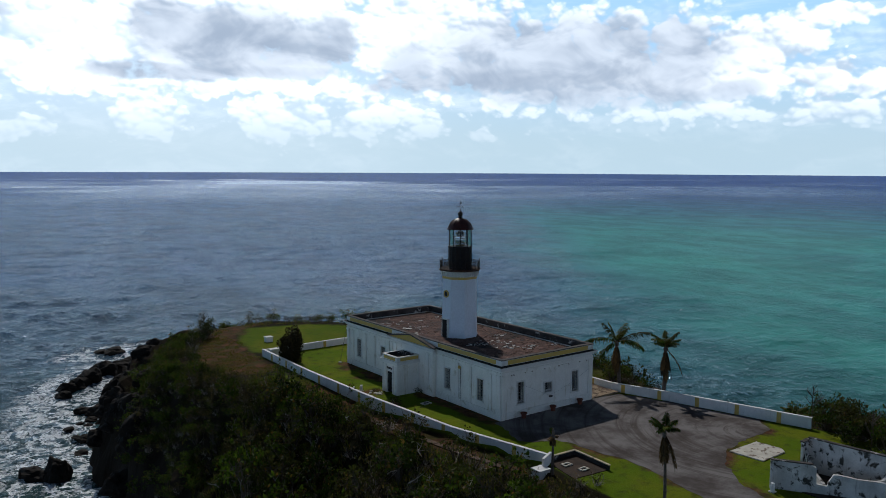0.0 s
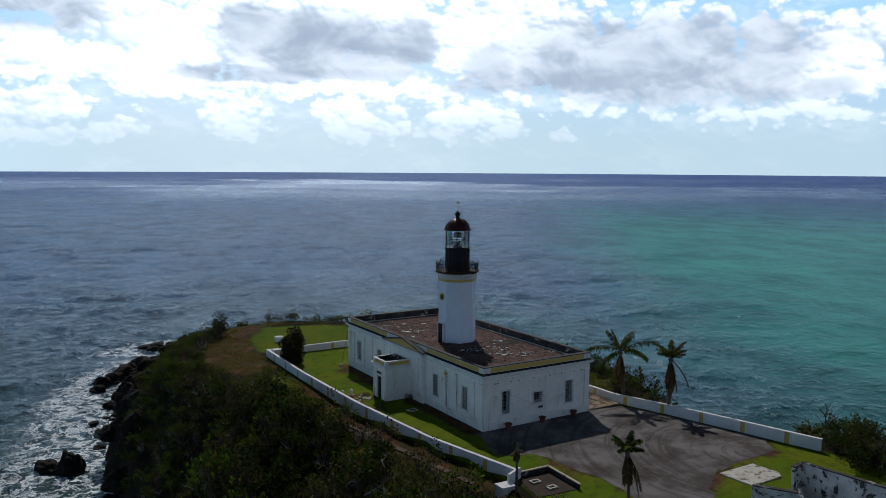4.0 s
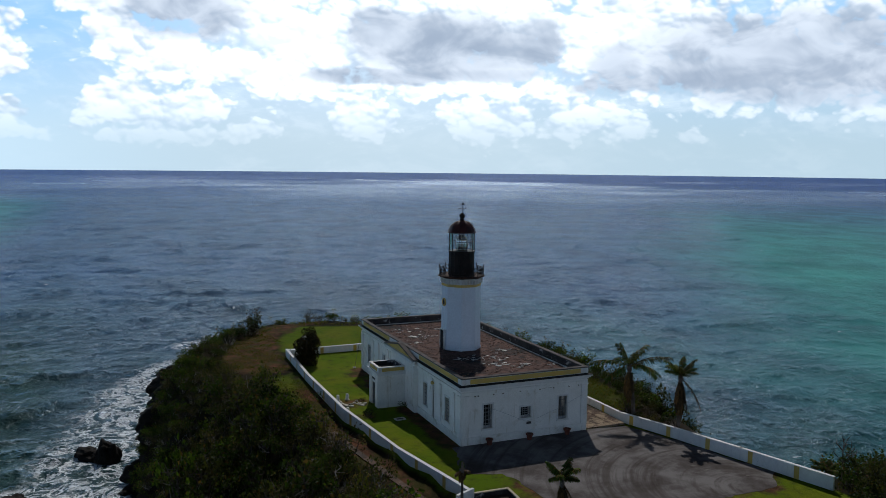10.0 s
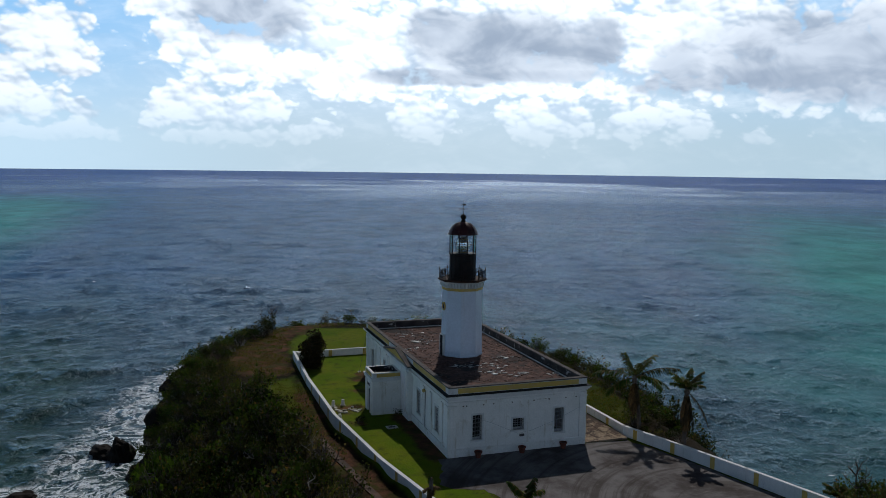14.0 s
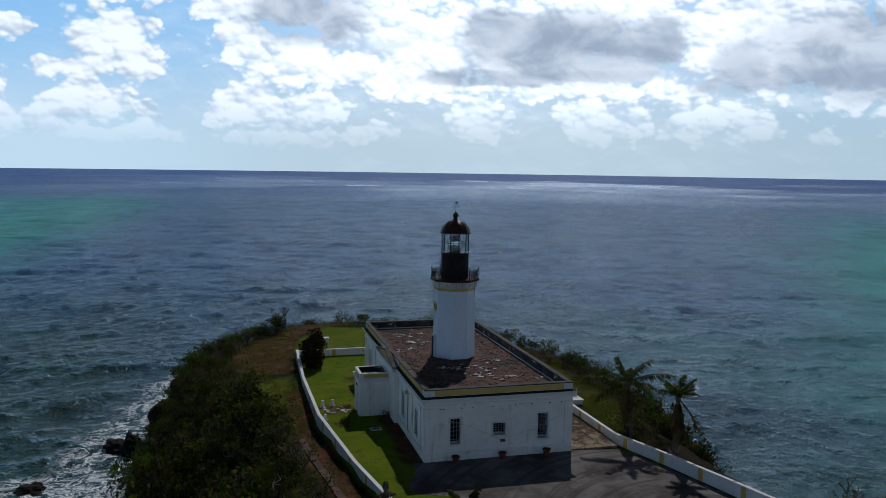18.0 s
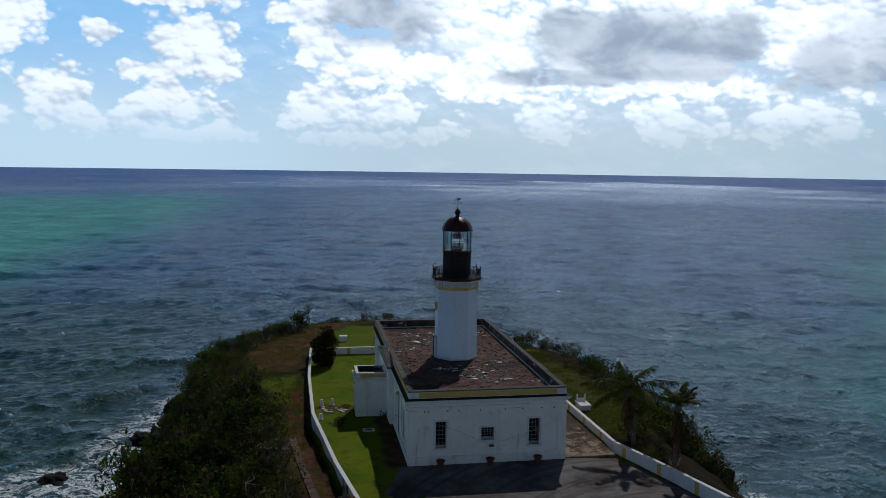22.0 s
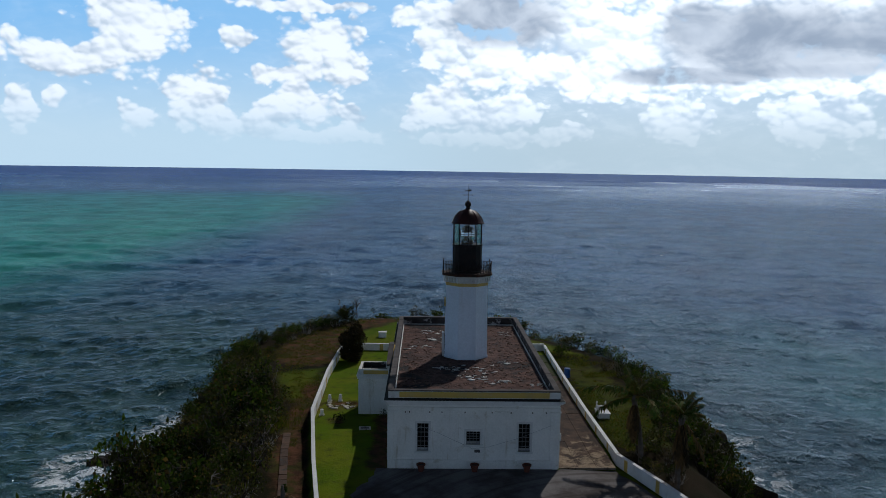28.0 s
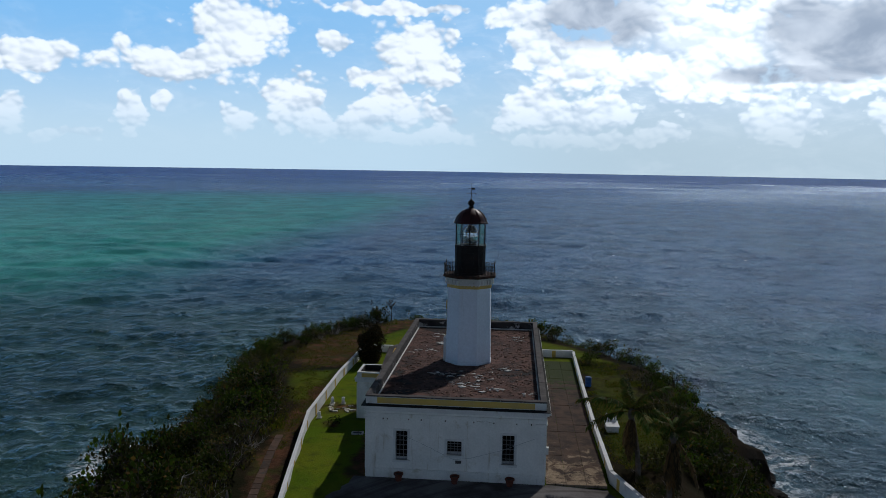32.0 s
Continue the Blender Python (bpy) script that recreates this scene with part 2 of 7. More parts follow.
# ---- materials ----
def paint(name, c1, c2, scale=1.0, rough=0.7, bump=0.0, bump_scale=30.0, c3=None, stain=(0.55, 0.7), stain_scale=0.6, streak=None, metal=0.0,
          spec=0.25, fine=0.15, vary=0.0, island=False, world=True, cut=None):
    """A weathered surface: two colours mixed by broad noise, fine grain, stains of c3, and streaks down walls."""
    m = bpy.data.materials.new(name)
    m.use_nodes = True
    n = Nodes(m.node_tree)
    geo = n.add("ShaderNodeNewGeometry")
    at = geo.outputs["Position"] if world else n.add("ShaderNodeTexCoord").outputs["Object"]
    col = n.mix(n.ramp(n.noise(at, scale, 5.0, 0.6), 0.35, 0.65), c1, c2)
    if c3:
        col = n.mix(n.ramp(n.noise(at, stain_scale, 6.0, 0.65, 0.4), *stain), col, c3)
    if streak:
        down = n.noise(n.vmath("MULTIPLY", at, (2.6, 2.6, 0.22)), 1.0, 6.0, 0.7)
        col = n.mix(n.ramp(down, 0.56, 0.78, 0.0, streak[3]), col, tuple(streak[:3]))
    if fine:
        grain = n.noise(at, scale * 14, 3.0, 0.6)
        col = n.mix(1.0, col, n.mix(grain, (1 - fine,) * 3, (1 + fine,) * 3), "MULTIPLY")
    if vary or island:
        rnd = geo.outputs["Random Per Island"] if island else n.add("ShaderNodeObjectInfo").outputs["Random"]
        w = vary or 0.4
        col = n.mix(1.0, col, n.mix(rnd, (1 - w,) * 3, (1 + w,) * 3), "MULTIPLY")
    ins = {"Base Color": col, "Roughness": rough, "Metallic": metal, "Specular IOR Level": spec}
    if bump:
        b = n.add("ShaderNodeBump", {"Strength": bump, "Distance": 0.05, "Height": n.noise(at, bump_scale, 5.0, 0.65)})
        ins["Normal"] = b.outputs[0]
    n.add("ShaderNodeOutputMaterial", (n.add("ShaderNodeBsdfPrincipled", ins).outputs[0],))
    return m


WHITE = paint("white_limewash", (0.84, 0.82, 0.775), (0.75, 0.735, 0.69), 0.5, 0.8, 0.25, 18, (0.55, 0.50, 0.40), (0.56, 0.76), 0.9, (0.40, 0.32, 0.19, 0.75))
TOWER_WHITE = paint("tower_limewash", (0.74, 0.785, 0.86), (0.69, 0.735, 0.81), 0.4, 0.75, 0.2, 16, (0.55, 0.45, 0.34), (0.68, 0.84), 0.7, (0.45, 0.42, 0.4, 0.25))
TRIM_WHITE = paint("trim_white", (0.74, 0.73, 0.70), (0.64, 0.63, 0.60), 0.8, 0.75, 0.2, 22, (0.42, 0.36, 0.26), (0.62, 0.8), 1.6)
WALL_WHITE = paint("yard_wall_paint", (0.78, 0.77, 0.76), (0.68, 0.68, 0.68), 0.6, 0.8, 0.3, 14, (0.36, 0.34, 0.32), (0.62, 0.82), 1.1, (0.3, 0.28, 0.27, 0.55))
YELLOW = paint("ochre_paint", (0.62, 0.42, 0.10), (0.54, 0.38, 0.13), 0.8, 0.75, 0.2, 20, (0.44, 0.38, 0.28), (0.6, 0.8), 1.7)
BLACK_PAINT = paint("black_iron_paint", (0.016, 0.015, 0.016), (0.028, 0.022, 0.02), 2.0, 0.55, 0.15, 30, (0.05, 0.024, 0.014), (0.58, 0.74), 2.4, spec=0.1)
DOME_RED = paint("dark_red_iron", (0.055, 0.014, 0.013), (0.032, 0.010, 0.010), 1.5, 0.45, 0.15, 24, (0.018, 0.012, 0.012), (0.55, 0.75), 1.5)
RUST = paint("rusted_iron", (0.075, 0.032, 0.018), (0.03, 0.018, 0.014), 3.0, 0.85, 0.3, 30)
# near-black: shade painted into rooms, porch floor and doorway; bitumen and door too
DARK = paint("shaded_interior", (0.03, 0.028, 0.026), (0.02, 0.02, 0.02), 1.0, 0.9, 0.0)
GRILLE = paint("window_bar_paint", (0.30, 0.30, 0.30), (0.2, 0.2, 0.2), 3.0, 0.6)
BOARD = paint("window_sill_grey", (0.42, 0.42, 0.42), (0.3, 0.3, 0.3), 3.0, 0.7)
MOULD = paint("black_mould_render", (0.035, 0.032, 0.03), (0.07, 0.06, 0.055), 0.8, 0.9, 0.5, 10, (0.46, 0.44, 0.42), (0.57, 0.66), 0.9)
COPING = paint("parapet_coping", (0.115, 0.10, 0.095), (0.075, 0.066, 0.062), 0.9, 0.95, 0.4, 12, (0.32, 0.30, 0.28), (0.68, 0.78), 1.2)
ROOF = paint("worn_roof_brick", (0.062, 0.033, 0.027), (0.140, 0.078, 0.062), 1.3, 0.95, 0.9, 7, (0.028, 0.025, 0.025), (0.50, 0.64), 0.33, fine=0.5, spec=0.2)
ROOF_BITS = paint("roof_brick_bits", (0.17, 0.10, 0.075), (0.07, 0.045, 0.036), 1.5, 0.92, 0.3, 15, island=True, vary=0.5)
FLAKES = paint("peeled_membrane", (0.66, 0.64, 0.61), (0.40, 0.38, 0.36), 2.0, 0.7, 0.3, 12)
CONCRETE = paint("pale_concrete", (0.58, 0.55, 0.48), (0.46, 0.43, 0.37), 0.8, 0.88, 0.4, 12, (0.16, 0.115, 0.08), (0.53, 0.62), 1.5)
RUIN = paint("ruined_render", (0.66, 0.645, 0.62), (0.44, 0.43, 0.42), 0.6, 0.88, 0.5, 10, (0.055, 0.05, 0.045), (0.53, 0.62), 1.3, (0.05, 0.045, 0.04, 0.85))


def asphalt_material():
    """Grey asphalt with brown stains and curved tyre marks round the turning place."""
    m = bpy.data.materials.new("grey_asphalt")
    m.use_nodes = True
    n = Nodes(m.node_tree)
    at = n.add("ShaderNodeNewGeometry").outputs["Position"]
    sep = n.add("ShaderNodeSeparateXYZ", (n.vmath("SUBTRACT", at, (17.5, -16.5, 0)),)).outputs
    reach = n.math("SQRT", n.math("ADD", n.math("MULTIPLY", sep[0], sep[0]), n.math("MULTIPLY", sep[1], sep[1])))
    swirl = n.add("ShaderNodeCombineXYZ", (n.math("MULTIPLY", reach, 1.1), n.math("MULTIPLY", n.math("ARCTAN2", sep[1], sep[0]), 0.55), 0.0)).outputs[0]
    col = n.mix(n.ramp(n.noise(at, 0.25, 6.0, 0.65), 0.36, 0.64), (0.080, 0.068, 0.064), (0.190, 0.176, 0.172))
    col = n.mix(n.ramp(n.noise(swirl, 1.0, 5.0, 0.7), 0.46, 0.66, 0.0, 0.7), col, (0.060, 0.048, 0.042))
    col = n.mix(n.ramp(n.noise(at, 0.7, 6.0, 0.7), 0.60, 0.74, 0.0, 0.6), col, (0.24, 0.22, 0.20))
    col = n.mix(1.0, col, n.mix(n.noise(at, 12.0, 3.0, 0.6), (0.78, 0.78, 0.78), (1.22, 1.22, 1.22)), "MULTIPLY")
    b = n.add("ShaderNodeBump", {"Strength": 0.35, "Distance": 0.03, "Height": n.noise(at, 26.0, 4.0, 0.65)}).outputs[0]
    n.add("ShaderNodeOutputMaterial", (n.add("ShaderNodeBsdfPrincipled", {"Base Color": col, "Roughness": 1.0, "Specular IOR Level": 0.06, "Normal": b}).outputs[0],))
    return m


ASPHALT = asphalt_material()


def paving_material():
    """Brown paving under blown sand and grit at the forecourt end and moss towards the point."""
    m = bpy.data.materials.new("patio_paving")
    m.use_nodes = True
    n = Nodes(m.node_tree)
    at = n.add("ShaderNodeNewGeometry").outputs["Position"]
    along = n.add("ShaderNodeSeparateXYZ", (at,)).outputs[1]
    col = n.mix(n.ramp(n.noise(at, 0.7, 6.0, 0.65), 0.35, 0.65), (0.090, 0.056, 0.040), (0.042, 0.030, 0.024))
    grit = n.math("MULTIPLY_ADD", n.math("SUBTRACT", 5.5, along), 0.022, n.noise(at, 1.1, 7.0, 0.7, 0.6))
    col = n.mix(n.ramp(grit, 0.50, 0.66, 0.0, 0.9), col, n.mix(n.noise(at, 4.0, 4.0, 0.7), (0.16, 0.105, 0.06), (0.42, 0.33, 0.23)))
    moss = n.math("MULTIPLY_ADD", n.math("SUBTRACT", along, 24.0), 0.03, n.noise(at, 0.9, 6.0, 0.7))
    col = n.mix(n.ramp(moss, 0.48, 0.66), col, n.mix(n.noise(at, 3.0, 4.0, 0.7), (0.022, 0.034, 0.008), (0.055, 0.066, 0.016)))
    col = n.mix(1.0, col, n.mix(n.noise(at, 12.0, 3.0, 0.6), (0.65, 0.65, 0.65), (1.35, 1.35, 1.35)), "MULTIPLY")
    b = n.add("ShaderNodeBump", {"Strength": 0.7, "Distance": 0.05, "Height": n.noise(at, 7.0, 5.0, 0.65)}).outputs[0]
    n.add("ShaderNodeOutputMaterial", (n.add("ShaderNodeBsdfPrincipled", {"Base Color": col, "Roughness": 0.95, "Specular IOR Level": 0.2, "Normal": b}).outputs[0],))
    return m


PAVING = paving_material()
BRICK_BROWN = paint("brown_brick", (0.105, 0.062, 0.042), (0.06, 0.04, 0.03), 1.4, 0.9, 0.5, 12, (0.05, 0.045, 0.04), (0.55, 0.7), 1.1, vary=0.25)
DIRT_FLOOR = paint("dirt_covered_floor", (0.055, 0.036, 0.025), (0.035, 0.025, 0.019), 1.2, 0.95, 0.4, 10, (0.12, 0.10, 0.08), (0.62, 0.74), 1.5)
TERRACOTTA = paint("dark_terracotta", (0.16, 0.05, 0.03), (0.10, 0.034, 0.024), 3.0, 0.8, 0.2, 30)
ROCK = paint("dark_sea_rock", (0.011, 0.009, 0.008), (0.020, 0.016, 0.013), 0.5, 0.85, 1.0, 2.2, (0.045, 0.031, 0.021), (0.60, 0.76), 0.5, fine=0.4, spec=0.1)
BARK = paint("grey_brown_bark", (0.11, 0.085, 0.065), (0.07, 0.055, 0.045), 4.0, 0.95, 0.5, 25, vary=0.25, world=False)
PALM_BARK = paint("palm_bark", (0.15, 0.12, 0.10), (0.085, 0.068, 0.055), 3.0, 0.95, 0.6, 16, world=False)
DEADWOOD = paint("bleached_deadwood", (0.46, 0.41, 0.36), (0.28, 0.24, 0.21), 3.0, 0.95, 0.3, 25, world=False)
BLUE_PLASTIC = paint("blue_plastic", (0.02, 0.09, 0.30), (0.016, 0.07, 0.24), 2.0, 0.45)
BRASS = paint("lamp_brass", (0.20, 0.13, 0.05), (0.13, 0.09, 0.04), 4.0, 0.4, metal=0.8)


def leafy(name, c1, c2, dry, share, through_light=0.25):
    m = bpy.data.materials.new(name)
    m.use_nodes = True
    n = Nodes(m.node_tree)
    geo = n.add("ShaderNodeNewGeometry")
    rnd = geo.outputs["Random Per Island"]
    col = n.mix(rnd, c1, c2)
    col = n.mix(n.ramp(n.noise(geo.outputs["Position"], 0.32, 3.0), 0.4, 0.62, 0.0, 0.55), col, tuple(0.5 * c for c in c1))
    col = n.mix(n.ramp(n.math("FRACT", n.math("MULTIPLY", rnd, 37.0)), 1 - share, 1 - share + 0.02), col, dry)
    own = n.add("ShaderNodeObjectInfo").outputs["Random"]
    col = n.mix(1.0, col, n.mix(own, (0.34, 0.38, 0.34), (1.9, 1.7, 1.2)), "MULTIPLY")
    col = n.mix(n.ramp(n.math("FRACT", n.math("MULTIPLY", own, 7.0)), 0.55, 1.0, 0.0, 0.6), col, n.mix(rnd, (0.040, 0.030, 0.015), (0.080, 0.056, 0.028)))
    skin = n.add("ShaderNodeBsdfPrincipled", {"Base Color": col, "Roughness": 0.65, "Specular IOR Level": 0.08}).outputs[0]
    back = n.add("ShaderNodeBsdfTranslucent", {"Color": n.mix(1.0, col, (1.1, 1.3, 0.7), "MULTIPLY")}).outputs[0]
    n.add("ShaderNodeOutputMaterial", (n.add("ShaderNodeMixShader", (through_light, skin, back)).outputs[0],))
    return m


LEAF = leafy("sea_grape_leaf", (0.012, 0.023, 0.006), (0.070, 0.108, 0.016), (0.10, 0.06, 0.026), 0.07, 0.35)
LEAF_DRY = leafy("scrub_leaf", (0.022, 0.026, 0.010), (0.078, 0.080, 0.026), (0.14, 0.10, 0.06), 0.25, 0.32)
LEAF_PALE = leafy("pale_scrub_leaf", (0.020, 0.032, 0.006), (0.085, 0.115, 0.018), (0.10, 0.07, 0.035), 0.1, 0.32)
PALM_LEAF = leafy("palm_leaflet", (0.045, 0.085, 0.016), (0.085, 0.125, 0.028), (0.17, 0.12, 0.05), 0.15, 0.3)
PALM_DEAD = leafy("dead_palm_leaflet", (0.105, 0.066, 0.036), (0.15, 0.10, 0.055), (0.07, 0.045, 0.03), 0.3, 0.15)
GRASS_BLADE = leafy("grass_blade", (0.060, 0.085, 0.010), (0.100, 0.115, 0.020), (0.17, 0.12, 0.05), 0.22, 0.3)
TREE_DARK = leafy("brown_needle_leaf", (0.010, 0.010, 0.005), (0.020, 0.017, 0.008), (0.05, 0.032, 0.018), 0.25, 0.1)


def glass_material():
    m = bpy.data.materials.new("lantern_glass")
    m.use_nodes = True
    n = Nodes(m.node_tree)
    clear = n.add("ShaderNodeBsdfTransparent", ((0.97, 0.98, 0.98, 1),)).outputs[0]
    gloss = n.add("ShaderNodeBsdfGlossy", {"Roughness": 0.05}).outputs[0]
    dust = n.add("ShaderNodeBsdfDiffuse", {"Color": (0.7, 0.7, 0.68, 1)}).outputs[0]
    clear = n.add("ShaderNodeMixShader", (0.03, clear, dust)).outputs[0]
    f = n.math("MULTIPLY", n.add("ShaderNodeFresnel", (1.45,)).outputs[0], 0.45)
    n.add("ShaderNodeOutputMaterial", (n.add("ShaderNodeMixShader", (f, clear, gloss)).outputs[0],))
    return m


GLASS = glass_material()


def lens_material():
    m = bpy.data.materials.new("fresnel_lens")
    m.use_nodes = True
    n = Nodes(m.node_tree)
    clear = n.add("ShaderNodeBsdfTransparent", ((0.92, 0.95, 0.95, 1),)).outputs[0]
    shine = n.add("ShaderNodeBsdfGlossy", {"Color": (0.95, 0.97, 1, 1), "Roughness": 0.16}).outputs[0]
    n.add("ShaderNodeOutputMaterial", (n.add("ShaderNodeMixShader", (0.5, clear, shine)).outputs[0],))
    return m


LENS = lens_material()


def sea_material():
    """Sea water: a body colour with sun and shade painted in, milky turquoise where sunlit and silty, green-grey
    inshore and in the darkened near water, navy under far cloud shade, under a Fresnel gloss on wind waves, with foam
    along the rocks."""
    m = bpy.data.materials.new("sea_water")
    m.use_nodes = True
    n = Nodes(m.node_tree)
    at = n.add("ShaderNodeNewGeometry").outputs["Position"]
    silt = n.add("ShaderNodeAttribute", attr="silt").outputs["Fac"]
    murk = n.add("ShaderNodeAttribute", attr="murk").outputs["Fac"]
    shore = n.add("ShaderNodeAttribute", attr="shore").outputs["Fac"]
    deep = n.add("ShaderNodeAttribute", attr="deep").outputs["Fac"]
    gusts = n.add("ShaderNodeAttribute", attr="gusts").outputs["Fac"]
    turned = n.add("ShaderNodeMapping", {"Vector": at, "Rotation": (0, 0, radians(12))}).outputs[0]
    long = n.vmath("MULTIPLY", turned, (0.35, 1.0, 1.0))
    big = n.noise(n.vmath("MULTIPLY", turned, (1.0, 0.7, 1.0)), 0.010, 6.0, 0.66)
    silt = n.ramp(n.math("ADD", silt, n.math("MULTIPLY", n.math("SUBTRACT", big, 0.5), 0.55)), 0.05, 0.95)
    # sunlight between cloud shadows is painted turquoise here, along with real silt
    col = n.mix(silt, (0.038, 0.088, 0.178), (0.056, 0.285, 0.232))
    # cloud shade on the far water, painted into the colour as navy
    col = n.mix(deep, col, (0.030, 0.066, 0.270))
    # green-grey murk inshore; near the viewpoint it also paints in shade and weaker reflection
    col = n.mix(n.math("MULTIPLY", murk, n.ramp(big, 0.35, 0.6, 0.7, 1.0)), col, (0.026, 0.060, 0.054))
    # light and dark sides of the waves, painted over the body colour by noise
    swell_shade = n.noise(n.vmath("MULTIPLY", turned, (1.0, 0.6, 1.0)), 0.045, 7.0, 0.7)
    col = n.mix(1.0, col, n.mix(n.ramp(swell_shade, 0.36, 0.64), (0.74, 0.75, 0.76), (1.26, 1.25, 1.24)), "MULTIPLY")
    # foam: lace by the rocks and rare whitecaps on the open water
    swirl = n.vmath("MULTIPLY", n.vmath("SUBTRACT", n.add("ShaderNodeTexNoise", {"Vector": at, "Scale": 0.16, "Detail": 5.0, "Roughness": 0.6}).outputs[1], (0.5, 0.5, 0.5)), (13.0, 13.0, 0.0))
    adrift = n.vmath("ADD", at, swirl)
    lace = n.ramp(n.math("ABSOLUTE", n.math("SUBTRACT", n.noise(adrift, 0.30, 6.0, 0.62), 0.5)), 0.055, 0.01)
    froth = n.ramp(n.noise(adrift, 0.55, 7.0, 0.68), 0.53, 0.63)
    patch = n.ramp(n.math("ADD", n.noise(n.vmath("ADD", long, swirl), 0.09, 5.0, 0.62), n.math("MULTIPLY", shore, 0.95)), 0.70, 0.92)
    thick = n.ramp(n.math("ADD", n.noise(adrift, 0.14, 4.0, 0.6), n.math("MULTIPLY", shore, 0.55)), 0.76, 0.95)
    foam = n.math("MULTIPLY", patch, n.math("MAXIMUM", n.math("MULTIPLY", lace, 0.85), n.math("MULTIPLY", froth, n.math("MULTIPLY_ADD", thick, 0.5, 0.5))))
    caps = n.math("MULTIPLY", n.ramp(n.noise(n.vmath("MULTIPLY", turned, (0.55, 1.0, 1.0)), 0.30, 3.0, 0.55), 0.755, 0.795), 0.7)
    foam = n.math("MAXIMUM", foam, caps)
    col = n.mix(foam, col, (0.88, 0.92, 0.96))
    crest = n.vmath("MULTIPLY", turned, (1.0, 0.8, 1.0))
    height = n.math("MULTIPLY", n.noise(crest, 0.15, 3.0, 0.6), 1.3)
    height = n.math("MULTIPLY_ADD", n.noise(crest, 0.42, 4.0, 0.65), 1.5, height)
    height = n.math("MULTIPLY_ADD", n.noise(crest, 1.4, 3.0, 0.6), 0.24, height)
    b = n.add("ShaderNodeBump", {"Strength": n.math("MULTIPLY_ADD", silt, -0.55, 0.95), "Distance": 1.0, "Height": height}).outputs[0]
    body = n.add("ShaderNodeBsdfDiffuse", {"Color": col, "Normal": b}).outputs[0]
    sheen = n.add("ShaderNodeBsdfGlossy", {"Color": (0.74, 0.87, 1, 1), "Roughness": n.math("MULTIPLY_ADD", gusts, 0.14, 0.14), "Normal": b}).outputs[0]
    gloss = n.math("MULTIPLY", n.add("ShaderNodeFresnel", {"IOR": 1.33, "Normal": b}).outputs[0], n.math("MULTIPLY_ADD", gusts, 0.8 * SEA_GLOSS, SEA_GLOSS))
    gloss = n.math("MULTIPLY", gloss, n.math("MULTIPLY_ADD", foam, -0.8, n.math("MULTIPLY_ADD", deep, -0.4, n.math("MULTIPLY_ADD", silt, -0.5, 1.0))))
    n.add("ShaderNodeOutputMaterial", (n.add("ShaderNodeMixShader", (gloss, body, sheen)).outputs[0],))
    return m


SEA_GLOSS = 0.50
SEA = sea_material()


